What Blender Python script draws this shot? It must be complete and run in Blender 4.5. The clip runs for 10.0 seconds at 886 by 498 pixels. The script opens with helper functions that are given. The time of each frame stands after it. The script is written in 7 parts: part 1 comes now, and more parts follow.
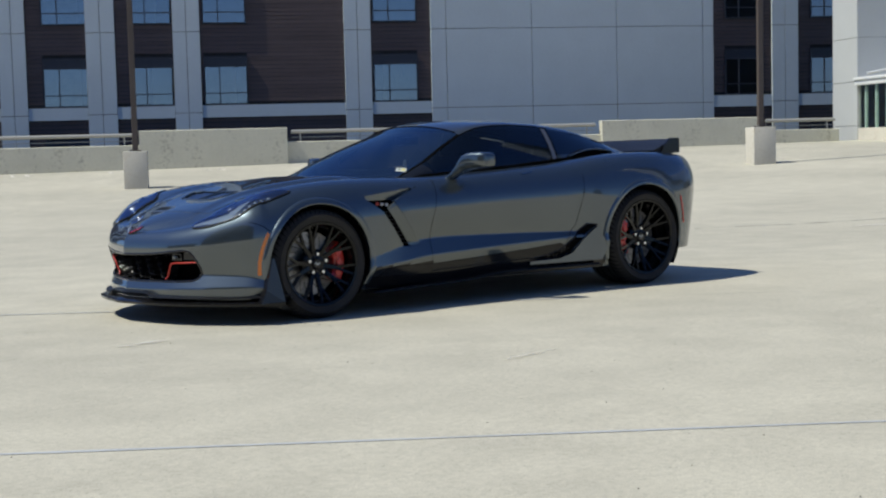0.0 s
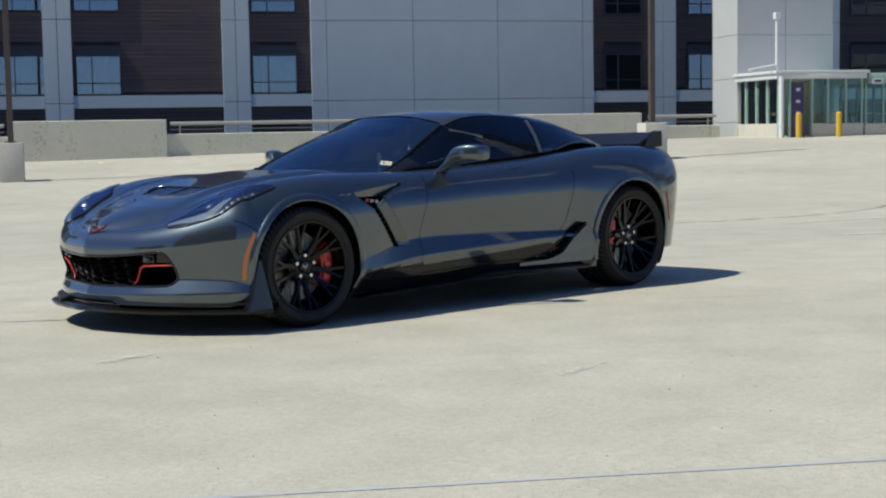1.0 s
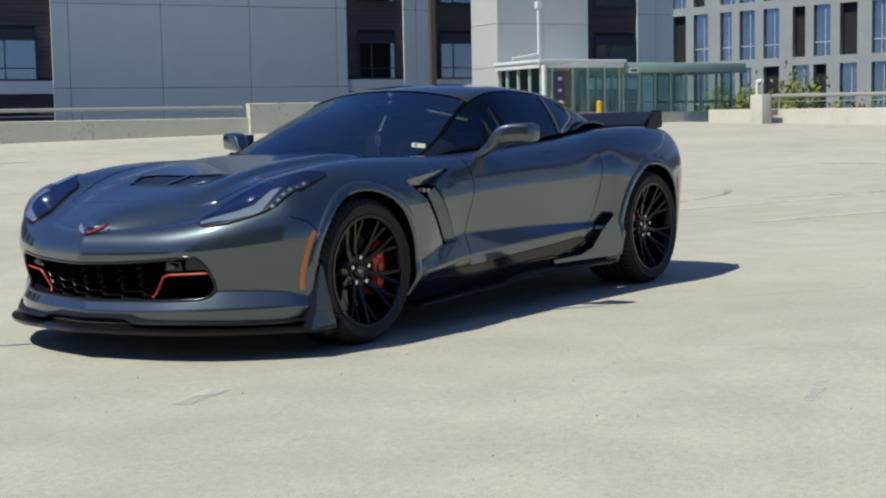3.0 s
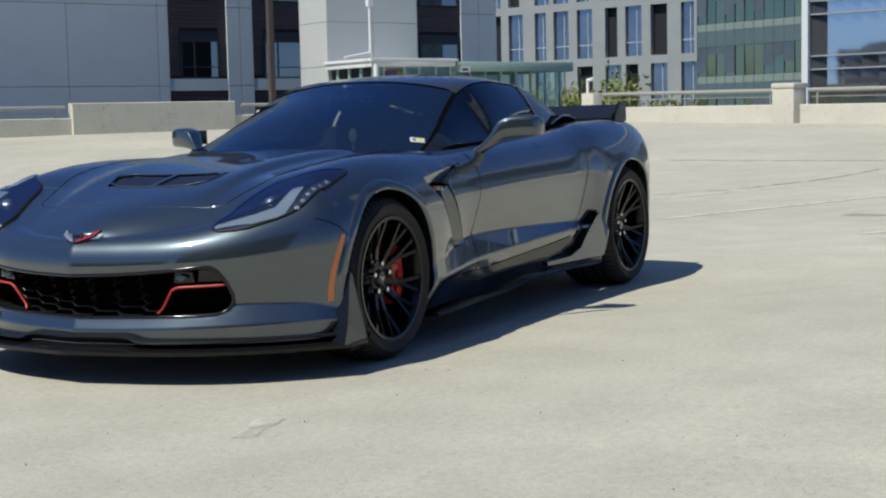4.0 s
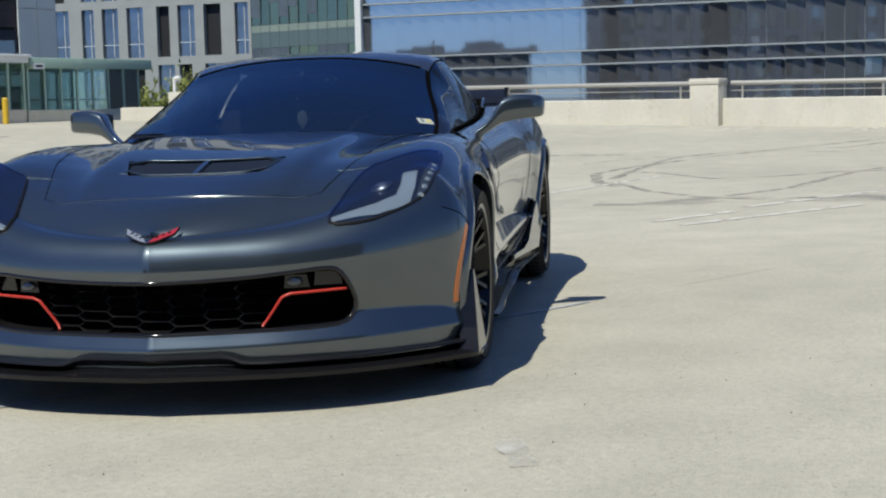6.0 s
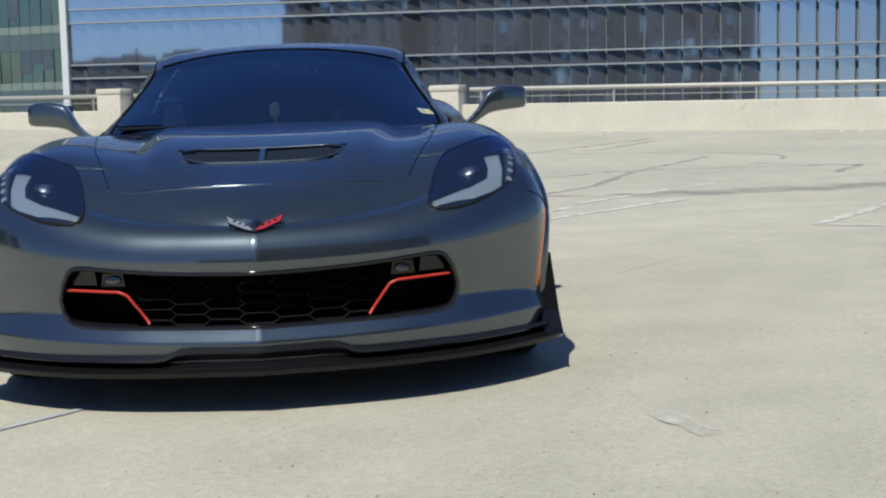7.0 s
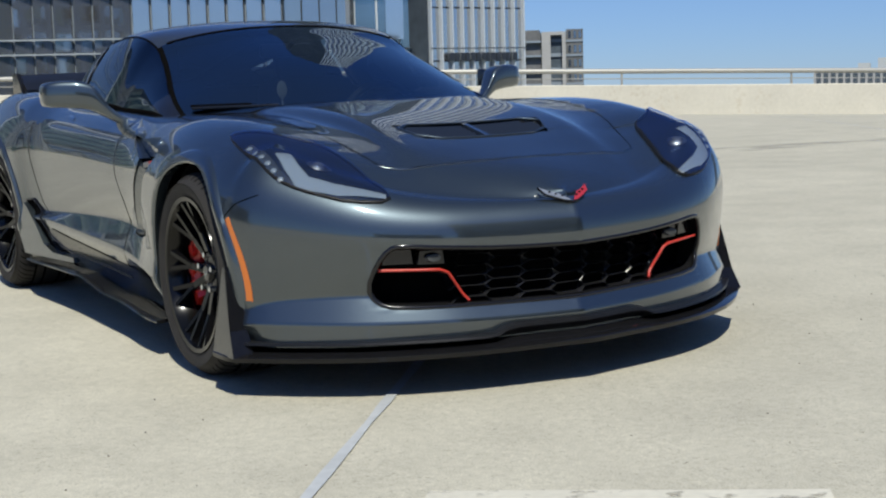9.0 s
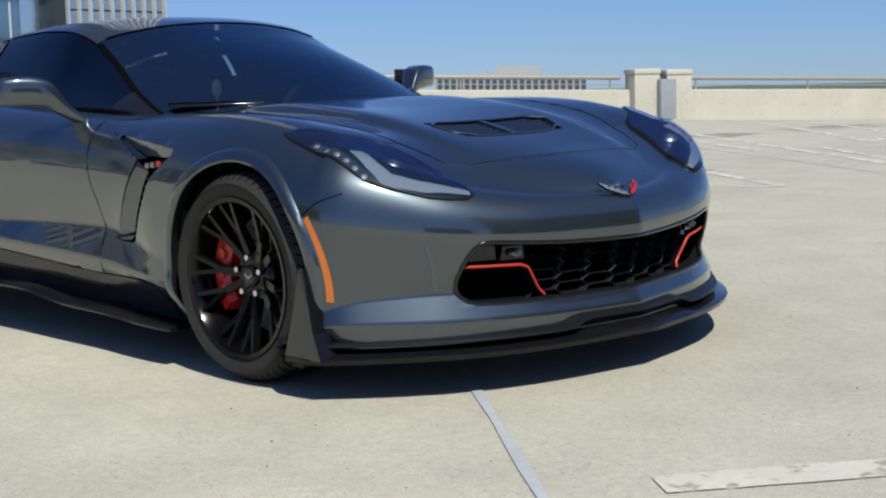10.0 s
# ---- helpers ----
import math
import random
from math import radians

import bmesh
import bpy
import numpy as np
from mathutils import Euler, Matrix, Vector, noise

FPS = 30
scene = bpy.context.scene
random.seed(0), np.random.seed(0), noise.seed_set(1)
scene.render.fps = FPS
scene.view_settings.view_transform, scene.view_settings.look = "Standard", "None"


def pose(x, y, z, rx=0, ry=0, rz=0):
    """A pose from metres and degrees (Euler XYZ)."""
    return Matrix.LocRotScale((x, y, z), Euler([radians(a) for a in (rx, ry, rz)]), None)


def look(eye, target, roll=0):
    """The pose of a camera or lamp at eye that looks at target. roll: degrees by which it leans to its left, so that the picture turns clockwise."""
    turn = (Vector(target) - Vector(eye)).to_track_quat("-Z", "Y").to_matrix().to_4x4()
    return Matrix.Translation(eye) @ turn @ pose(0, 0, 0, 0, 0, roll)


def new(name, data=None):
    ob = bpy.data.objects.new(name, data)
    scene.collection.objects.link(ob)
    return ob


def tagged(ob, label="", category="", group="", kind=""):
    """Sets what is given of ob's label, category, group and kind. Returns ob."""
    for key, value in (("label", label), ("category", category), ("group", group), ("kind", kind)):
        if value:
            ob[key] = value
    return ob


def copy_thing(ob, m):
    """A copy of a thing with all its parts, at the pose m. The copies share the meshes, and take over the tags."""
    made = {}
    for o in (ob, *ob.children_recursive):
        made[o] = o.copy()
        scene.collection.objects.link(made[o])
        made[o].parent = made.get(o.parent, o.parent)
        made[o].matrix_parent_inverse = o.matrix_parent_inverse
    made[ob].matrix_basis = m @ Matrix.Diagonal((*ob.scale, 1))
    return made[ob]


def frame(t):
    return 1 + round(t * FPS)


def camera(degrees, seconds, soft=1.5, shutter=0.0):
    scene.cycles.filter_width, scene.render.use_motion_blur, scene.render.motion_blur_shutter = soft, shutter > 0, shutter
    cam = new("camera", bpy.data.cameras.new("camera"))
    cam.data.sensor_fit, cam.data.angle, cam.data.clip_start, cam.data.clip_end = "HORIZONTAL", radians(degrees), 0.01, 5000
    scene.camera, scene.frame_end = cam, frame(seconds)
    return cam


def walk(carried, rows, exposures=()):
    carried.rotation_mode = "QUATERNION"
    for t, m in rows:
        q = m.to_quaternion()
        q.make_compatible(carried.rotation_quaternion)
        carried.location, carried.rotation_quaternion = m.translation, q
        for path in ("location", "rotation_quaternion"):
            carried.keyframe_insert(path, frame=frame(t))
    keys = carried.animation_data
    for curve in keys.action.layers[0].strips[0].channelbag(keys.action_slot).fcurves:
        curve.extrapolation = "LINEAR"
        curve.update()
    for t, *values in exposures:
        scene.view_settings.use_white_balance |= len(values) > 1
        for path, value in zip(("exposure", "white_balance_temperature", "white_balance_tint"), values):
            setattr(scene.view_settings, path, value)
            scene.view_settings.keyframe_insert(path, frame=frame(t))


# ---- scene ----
cam = camera(35.05, 10.0, soft=2.2)
PATH = [
    (0, (5.8060, 8.0143, 1.0528), (4.6037, 6.4232, 0.9010), -1.40),
    (0.5, (5.8873, 7.4869, 1.0521), (4.5973, 5.9671, 0.8913), -1.17),
    (1, (5.9549, 6.9624, 1.0499), (4.6025, 5.4981, 0.8862), -1.00),
    (1.5, (6.0218, 6.4173, 1.0386), (4.6126, 5.0078, 0.8717), -0.98),
    (2, (6.0943, 5.8782, 1.0339), (4.6244, 4.5325, 0.8654), -0.99),
    (2.5, (6.1678, 5.3499, 1.0199), (4.6245, 4.0904, 0.8413), -1.02),
    (4, (6.2107, 3.7080, 0.9876), (4.4483, 2.7815, 0.7993), -1.30),
    (4.5, (6.1848, 3.2028, 0.9714), (4.3574, 2.4141, 0.7749), -1.40),
    (5, (6.1657, 2.6814, 0.9563), (4.2782, 2.0497, 0.7605), -1.39),
    (6.5, (6.3017, 0.9129, 0.9091), (4.3142, 0.8112, 0.7101), -1.26),
    (7, (6.3160, 0.2766, 0.8825), (4.3299, 0.4069, 0.6861), -1.37),
    (7.5, (6.2602, -0.4139, 0.8893), (4.3082, -0.0303, 0.6832), -1.29),
    (8, (6.1333, -1.0795, 0.8807), (4.2289, -0.5051, 0.6725), -1.56),
    (8.5, (5.9247, -1.7406, 0.8740), (4.0837, -0.9888, 0.6603), -1.44),
    (9, (5.6328, -2.3892, 0.8882), (3.8961, -1.4238, 0.6601), -1.61),
    (9.5, (5.2885, -2.9386, 0.8898), (3.6892, -1.7602, 0.6584), -1.54),
    (10, (4.8588, -3.4541, 0.8941), (3.4355, -2.0685, 0.6614), -1.32),
]
walk(cam, [(t, look(eye, target, roll)) for t, eye, target, roll in PATH])

# ---- light ----
world = bpy.data.worlds.new("world")
scene.world = world
world.use_nodes = True
wn = world.node_tree.nodes
sky = wn.new("ShaderNodeTexSky")
sky.sky_type = "NISHITA"
sky.sun_disc = False
SUN_EL, SUN_AZ = radians(56), math.atan2(-0.25, 0.62)
sky.sun_elevation = SUN_EL
sky.sun_rotation = math.pi / 2 - SUN_AZ
sky.air_density, sky.dust_density, sky.ozone_density = 0.7, 0.0, 3.0
wn["Background"].inputs["Strength"].default_value = 0.14
tint = wn.new("ShaderNodeMix")
tint.data_type, tint.blend_type = "RGBA", "MULTIPLY"
tint.inputs["Factor"].default_value = 1
# the clear sky deepens from pale blue at the horizon to a full blue overhead
up, xyz, hue = (wn.new("ShaderNode" + k) for k in ("TexCoord", "SeparateXYZ", "ValToRGB"))
for pos, col in ((0.0, (0.275, 0.365, 0.560, 1)), (0.15, (0.46, 0.54, 0.67, 1)), (0.6, (0.46, 0.66, 1.02, 1)), (1.0, (2.0, 2.0, 2.05, 1))):
    stop = hue.color_ramp.elements.new(pos)
    stop.color = col
hue.color_ramp.elements.remove(hue.color_ramp.elements[-1])
hue.color_ramp.elements.remove(hue.color_ramp.elements[0])
world.node_tree.links.new(up.outputs["Generated"], xyz.inputs["Vector"])
world.node_tree.links.new(xyz.outputs["Z"], hue.inputs["Fac"])
world.node_tree.links.new(hue.outputs["Color"], tint.inputs["B"])
world.node_tree.links.new(sky.outputs["Color"], tint.inputs["A"])
world.node_tree.links.new(tint.outputs["Result"], wn["Background"].inputs["Color"])
sun = new("sun", bpy.data.lights.new("sun", "SUN"))
sun.data.energy, sun.data.angle, sun.data.color = 4.52, radians(0.6), (1.0, 0.984, 0.880)
sun.matrix_world = look((math.cos(SUN_AZ) * math.cos(SUN_EL) * 50, math.sin(SUN_AZ) * math.cos(SUN_EL) * 50, math.sin(SUN_EL) * 50), (0, 0, 0))
scene.view_settings.exposure = 0.06

# ---- materials ----


def mat(name, color, rough=0.6, metal=0.0, vary=0.0, scale=4.0, fine=60.0, bump=0.0, coat=0.0, spec=0.5, sheen_flake=0.0, alpha_noise=None, stretch=None):
    """A surface with two scales of variation in tone and a fine relief."""
    m = bpy.data.materials.new(name)
    m.use_nodes = True
    nt = m.node_tree
    b = nt.nodes["Principled BSDF"]
    b.inputs["Base Color"].default_value = (*color, 1)
    b.inputs["Roughness"].default_value = rough
    b.inputs["Metallic"].default_value = metal
    b.inputs["Specular IOR Level"].default_value = spec
    b.inputs["Coat Weight"].default_value = coat
    b.inputs["Coat Roughness"].default_value = 0.02
    tc = nt.nodes.new("ShaderNodeTexCoord")
    src = tc.outputs["Object"]
    if stretch:
        mp = nt.nodes.new("ShaderNodeMapping")
        mp.inputs["Scale"].default_value = stretch
        nt.links.new(src, mp.inputs["Vector"])
        src = mp.outputs["Vector"]

    def noise_tex(s, detail):
        n = nt.nodes.new("ShaderNodeTexNoise")
        n.inputs["Scale"].default_value, n.inputs["Detail"].default_value = s, detail
        nt.links.new(src, n.inputs["Vector"])
        return n

    if vary:
        n1, n2 = noise_tex(scale, 5), noise_tex(fine, 4)
        mix = nt.nodes.new("ShaderNodeMix")
        mix.data_type = "FLOAT"
        mix.inputs["Factor"].default_value = 0.4
        nt.links.new(n1.outputs["Fac"], mix.inputs["A"])
        nt.links.new(n2.outputs["Fac"], mix.inputs["B"])
        ramp = nt.nodes.new("ShaderNodeMapRange")
        ramp.inputs["From Min"].default_value, ramp.inputs["From Max"].default_value = 0.3, 0.7
        ramp.inputs["To Min"].default_value, ramp.inputs["To Max"].default_value = 1 - vary, 1 + vary
        nt.links.new(mix.outputs["Result"], ramp.inputs["Value"])
        mul = nt.nodes.new("ShaderNodeMix")
        mul.data_type, mul.blend_type = "RGBA", "MULTIPLY"
        mul.inputs["Factor"].default_value = 1
        mul.inputs["A"].default_value = (*color, 1)
        nt.links.new(ramp.outputs["Result"], mul.inputs["B"])
        nt.links.new(mul.outputs["Result"], b.inputs["Base Color"])
    if bump:
        n3 = noise_tex(fine, 6)
        bp = nt.nodes.new("ShaderNodeBump")
        bp.inputs["Strength"].default_value, bp.inputs["Distance"].default_value = bump, 0.01
        nt.links.new(n3.outputs["Fac"], bp.inputs["Height"])
        nt.links.new(bp.outputs["Normal"], b.inputs["Normal"])
    if alpha_noise:
        lo, hi, s = alpha_noise
        n4 = noise_tex(s, 6)
        mr = nt.nodes.new("ShaderNodeMapRange")
        mr.inputs["From Min"].default_value, mr.inputs["From Max"].default_value = lo, hi
        nt.links.new(n4.outputs["Fac"], mr.inputs["Value"])
        nt.links.new(mr.outputs["Result"], b.inputs["Alpha"])
    return m


def glass(name, tint, rough=0.0, ior=1.5, gloss=(1, 1, 1)):
    """A thin pane: tinted see-through with a mirror gloss that grows at a slant."""
    m = bpy.data.materials.new(name)
    m.use_nodes = True
    nt = m.node_tree
    nt.nodes.remove(nt.nodes["Principled BSDF"])
    out = nt.nodes["Material Output"]
    tr, gl, fr, mx = (nt.nodes.new("ShaderNode" + k) for k in ("BsdfTransparent", "BsdfGlossy", "Fresnel", "MixShader"))
    tr.inputs["Color"].default_value = (*tint, 1)
    gl.inputs["Roughness"].default_value = rough
    gl.inputs["Color"].default_value = (*gloss, 1)
    fr.inputs["IOR"].default_value = ior
    nt.links.new(fr.outputs["Fac"], mx.inputs["Fac"])
    nt.links.new(tr.outputs["BSDF"], mx.inputs[1])
    nt.links.new(gl.outputs["BSDF"], mx.inputs[2])
    nt.links.new(mx.outputs["Shader"], out.inputs["Surface"])
    return m


def paint_metallic(name, base, flake):
    """Metallic car paint: fine flake in two lobes, one crisp and one spread, under a hard clear coat."""
    m = mat(name, base, rough=0.10, metal=1.0, coat=1.0)
    nt = m.node_tree
    b = nt.nodes["Principled BSDF"]
    out = nt.nodes["Material Output"]
    b.inputs["Coat IOR"].default_value = 1.75
    tc = nt.nodes.new("ShaderNodeTexCoord")
    v = nt.nodes.new("ShaderNodeTexVoronoi")
    v.inputs["Scale"].default_value = 1400
    nt.links.new(tc.outputs["Object"], v.inputs["Vector"])
    mx = nt.nodes.new("ShaderNodeMix")
    mx.data_type = "RGBA"
    mx.inputs["A"].default_value, mx.inputs["B"].default_value = (*base, 1), (*flake, 1)
    nt.links.new(v.outputs["Color"], mx.inputs["Factor"])
    b.inputs["Base Color"].default_value = (*[c * 0.62 for c in base], 1)
    wide = nt.nodes.new("ShaderNodeBsdfPrincipled")
    wide.inputs["Metallic"].default_value, wide.inputs["Roughness"].default_value = 0.86, 0.40
    wide.inputs["Specular IOR Level"].default_value = 0.1
    wide.inputs["Coat IOR"].default_value = 1.75
    wide.inputs["Coat Weight"].default_value, wide.inputs["Coat Roughness"].default_value = 1.0, 0.02
    nt.links.new(mx.outputs["Result"], wide.inputs["Base Color"])
    both = nt.nodes.new("ShaderNodeMixShader")
    both.inputs["Fac"].default_value = 0.56
    nt.links.new(b.outputs["BSDF"], both.inputs[1])
    nt.links.new(wide.outputs["BSDF"], both.inputs[2])
    nt.links.new(both.outputs["Shader"], out.inputs["Surface"])
    return m


def deck_concrete():
    """Broom-finished concrete: broad pale and grey patches, mottling, fine dark pits and light grains."""
    m = mat("concrete_deck", (0.438, 0.411, 0.327), 0.85)
    nt = m.node_tree
    b = nt.nodes["Principled BSDF"]
    tc = nt.nodes.new("ShaderNodeTexCoord")
    last = None
    for scale, detail, lo, hi, amount in ((0.22, 4, 0.3, 0.7, 0.10), (2.3, 6, 0.3, 0.7, 0.08), (34, 5, 0.3, 0.7, 0.08), (210, 3, 0.3, 0.7, 0.18), (75, 2, 0.62, 0.72, -0.28)):
        n = nt.nodes.new("ShaderNodeTexNoise")
        n.inputs["Scale"].default_value, n.inputs["Detail"].default_value = scale, detail
        nt.links.new(tc.outputs["Object"], n.inputs["Vector"])
        r = nt.nodes.new("ShaderNodeMapRange")
        r.inputs["From Min"].default_value, r.inputs["From Max"].default_value = lo, hi
        r.inputs["To Min"].default_value, r.inputs["To Max"].default_value = (1 - amount, 1 + amount) if amount > 0 else (1, 1 + amount)
        nt.links.new(n.outputs["Fac"], r.inputs["Value"])
        if last is None:
            last = r.outputs["Result"]
        else:
            k = nt.nodes.new("ShaderNodeMath")
            k.operation = "MULTIPLY"
            nt.links.new(last, k.inputs[0])
            nt.links.new(r.outputs["Result"], k.inputs[1])
            last = k.outputs["Value"]
    mul = nt.nodes.new("ShaderNodeMix")
    mul.data_type, mul.blend_type = "RGBA", "MULTIPLY"
    mul.inputs["Factor"].default_value = 1
    mul.inputs["A"].default_value = (0.438, 0.411, 0.327, 1)
    nt.links.new(last, mul.inputs["B"])
    nt.links.new(mul.outputs["Result"], b.inputs["Base Color"])
    bp = nt.nodes.new("ShaderNodeBump")
    bp.inputs["Strength"].default_value, bp.inputs["Distance"].default_value = 0.35, 0.004
    nt.links.new(last, bp.inputs["Height"])
    nt.links.new(bp.outputs["Normal"], b.inputs["Normal"])
    return m


def streaked(name, color, stain, amount, lo):
    """Painted concrete with mottling and run-down stains of uneven length."""
    m = mat(name, color, 0.85, vary=0.09, scale=1.3, fine=13, bump=0.25)
    nt = m.node_tree
    b = nt.nodes["Principled BSDF"]
    src = b.inputs["Base Color"].links[0].from_socket
    tc, mp, n, n2, mul, r, mx = (nt.nodes.new("ShaderNode" + k) for k in ("TexCoord", "Mapping", "TexNoise", "TexNoise", "Math", "MapRange", "Mix"))
    mp.inputs["Scale"].default_value = (2.2, 2.2, 0.5)
    n.inputs["Scale"].default_value, n.inputs["Detail"].default_value = 1.1, 7
    n2.inputs["Scale"].default_value, n2.inputs["Detail"].default_value = 9, 5
    mul.operation = "MULTIPLY"
    nt.links.new(tc.outputs["Object"], mp.inputs["Vector"])
    nt.links.new(mp.outputs["Vector"], n.inputs["Vector"])
    nt.links.new(tc.outputs["Object"], n2.inputs["Vector"])
    nt.links.new(n.outputs["Fac"], mul.inputs[0])
    nt.links.new(n2.outputs["Fac"], mul.inputs[1])
    r.inputs["From Min"].default_value, r.inputs["From Max"].default_value = lo, lo + 0.14
    r.inputs["To Max"].default_value = amount
    nt.links.new(mul.outputs["Value"], r.inputs["Value"])
    mx.data_type = "RGBA"
    nt.links.new(r.outputs["Result"], mx.inputs["Factor"])
    nt.links.new(src, mx.inputs["A"])
    mx.inputs["B"].default_value = (*stain, 1)
    nt.links.new(mx.outputs["Result"], b.inputs["Base Color"])
    return m


M = {
    "concrete": deck_concrete(),
    "wall": streaked("painted_concrete", (0.56, 0.53, 0.45), (0.40, 0.33, 0.23), 0.4, 0.31),
    "wall_old": streaked("weathered_concrete", (0.58, 0.56, 0.45), (0.24, 0.22, 0.17), 0.5, 0.295),
    "line": mat("worn_white_paint", (0.62, 0.59, 0.52), 0.7, vary=0.1, scale=3, fine=40, alpha_noise=(0.27, 0.52, 5)),
    "line_solid": mat("white_paint", (0.56, 0.53, 0.44), 0.7, vary=0.14, scale=3, fine=40, alpha_noise=(0.28, 0.44, 14)),
    "sealant": mat("joint_sealant", (0.425, 0.44, 0.445), 0.6, vary=0.14, scale=6, fine=30),
    "rubber_mark": mat("tyre_rubber_streak", (0.23, 0.22, 0.195), 0.8, vary=0.2, scale=3, fine=30, alpha_noise=(0.36, 0.85, 5)),
    "stain": mat("pale_stain", (0.56, 0.54, 0.47), 0.8, alpha_noise=(0.30, 0.80, 9)),
    "damp": mat("grey_stain", (0.30, 0.29, 0.26), 0.8, alpha_noise=(0.45, 0.9, 1.2)),
    "pebble": mat("grit", (0.12, 0.11, 0.1), 0.9, vary=0.3),
    "rail": mat("galvanised_rail", (0.38, 0.37, 0.335), 0.45, metal=0.3, vary=0.06, scale=4, fine=30),
    "panel_grey": mat("grey_metal_panel", (0.56, 0.61, 0.62), 0.55, vary=0.05, scale=0.7, fine=9),
    "siding": mat("brown_timber_siding", (0.10, 0.070, 0.066), 0.65, vary=0.28, scale=1.0, fine=9, stretch=(0.25, 1, 6)),
    "frame_dark": mat("dark_window_frame", (0.025, 0.03, 0.045), 0.45, vary=0.1),
    "curtain": mat("pale_curtain", (0.52, 0.5, 0.44), 0.9, vary=0.15, scale=5, fine=30, stretch=(6, 1, 0.3)),
    # near-black colour stands in for the shade inside unlit rooms
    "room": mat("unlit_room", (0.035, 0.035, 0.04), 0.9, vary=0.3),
    "pane": glass("window_pane", (0.55, 0.62, 0.66), ior=2.4),
    "pane_blue": mat("reflective_blue_glass", (0.03, 0.05, 0.075), 0.03, metal=0.0, spec=1.0, vary=0.2, scale=0.4, fine=2),
    "fin": mat("grey_aluminium_fin", (0.42, 0.45, 0.45), 0.5, metal=0.2),
    "pane_clear": glass("clear_greenish_pane", (0.80, 0.90, 0.86), ior=1.55),
    "pane_house": glass("bluish_house_pane", (0.50, 0.57, 0.62), ior=3.1),
    "pane_sky": mat("sky_reflecting_glass", (0.24, 0.27, 0.31), 0.04, metal=0.85, vary=0.25, scale=0.4, fine=2),
    "curtain_wall": mat("mirror_glass", (0.57, 0.585, 0.60), 0.03, metal=0.9, vary=0.04, scale=0.3, fine=1.1),
    "curtain_dark": mat("dark_mirror_glass", (0.29, 0.35, 0.37), 0.05, metal=0.9, vary=0.15, scale=0.3, fine=1.1),
    "curtain_green": mat("green_mirror_glass", (0.36, 0.36, 0.23), 0.08, metal=1.0, vary=0.12, scale=0.3, fine=1.1),
    "spandrel": mat("grey_green_spandrel", (0.10, 0.14, 0.145), 0.35, vary=0.1, scale=1),
    "facade_green": mat("pale_green_spandrel", (0.22, 0.27, 0.235), 0.4, vary=0.1, scale=1),
    "facade_grey": mat("grey_facade", (0.24, 0.28, 0.32), 0.7, vary=0.1, scale=0.5, fine=4),
    "mullion": mat("silver_mullion", (0.62, 0.65, 0.66), 0.5, metal=0.2),
    "mullion_dark": mat("dark_mullion", (0.06, 0.075, 0.085), 0.4, metal=0.4),
    "stone": mat("pale_stone_cladding", (0.30, 0.315, 0.31), 0.8, vary=0.1, scale=0.6, fine=5),
    "white_panel": mat("white_metal_panel", (0.50, 0.51, 0.49), 0.5, vary=0.04, scale=1.1, fine=12),
    "white_paint": mat("white_enamel", (0.72, 0.73, 0.71), 0.4, vary=0.06),
    "green_trim": mat("pale_green_enamel", (0.33, 0.46, 0.38), 0.5, vary=0.08),
    "yellow": mat("yellow_enamel", (0.62, 0.40, 0.03), 0.45, vary=0.12, scale=6),
    "purple": mat("purple_panel", (0.075, 0.055, 0.13), 0.5, vary=0.1),
    "lamp_brown": mat("brown_steel_pole", (0.075, 0.058, 0.048), 0.5, vary=0.15, scale=5),
    "steel_box": mat("grey_steel_cabinet", (0.30, 0.33, 0.36), 0.5, vary=0.1, scale=4),
    "leaf": mat("yellow_green_leaf", (0.20, 0.23, 0.05), 0.6, vary=0.35, scale=2),
    "bark": mat("bark", (0.11, 0.085, 0.06), 0.9, vary=0.3, scale=8),
    "land": mat("distant_ground", (0.10, 0.12, 0.08), 0.95, vary=0.4, scale=0.02, fine=0.2),
    "tower": mat("tower_concrete", (0.40, 0.39, 0.37), 0.8, vary=0.08, scale=0.2, fine=2),
    "tower_glass": mat("dark_tower_glazing", (0.15, 0.15, 0.145), 0.5, spec=0.3, vary=0.3, scale=0.3, fine=1.5),
    "tower_dark": mat("tower_glazing", (0.09, 0.11, 0.13), 0.2, vary=0.3, scale=0.3, fine=1.5),
    "black": mat("plain_black", (0.012, 0.012, 0.013), 0.6),
    "letters": mat("dark_sign_letters", (0.03, 0.035, 0.045), 0.4),
}


def part(name, bm, material, parent=None, label="", smooth=False):
    """Links a bmesh as one mesh object under a thing or a part."""
    me = bpy.data.meshes.new(name)
    bm.to_mesh(me)
    bm.free()
    if smooth:
        for p in me.polygons:
            p.use_smooth = True
        me.set_sharp_from_angle(angle=radians(35))
    for m in material if isinstance(material, (list, tuple)) else [material]:
        me.materials.append(m)
    ob = new(name, me)
    ob.parent = parent
    return tagged(ob, label) if label else ob


def share(ob, m, parent):
    """A further object on the same mesh."""
    o = new(ob.name.split(".")[0], ob.data)
    o.parent = parent
    o.matrix_basis = m
    return o


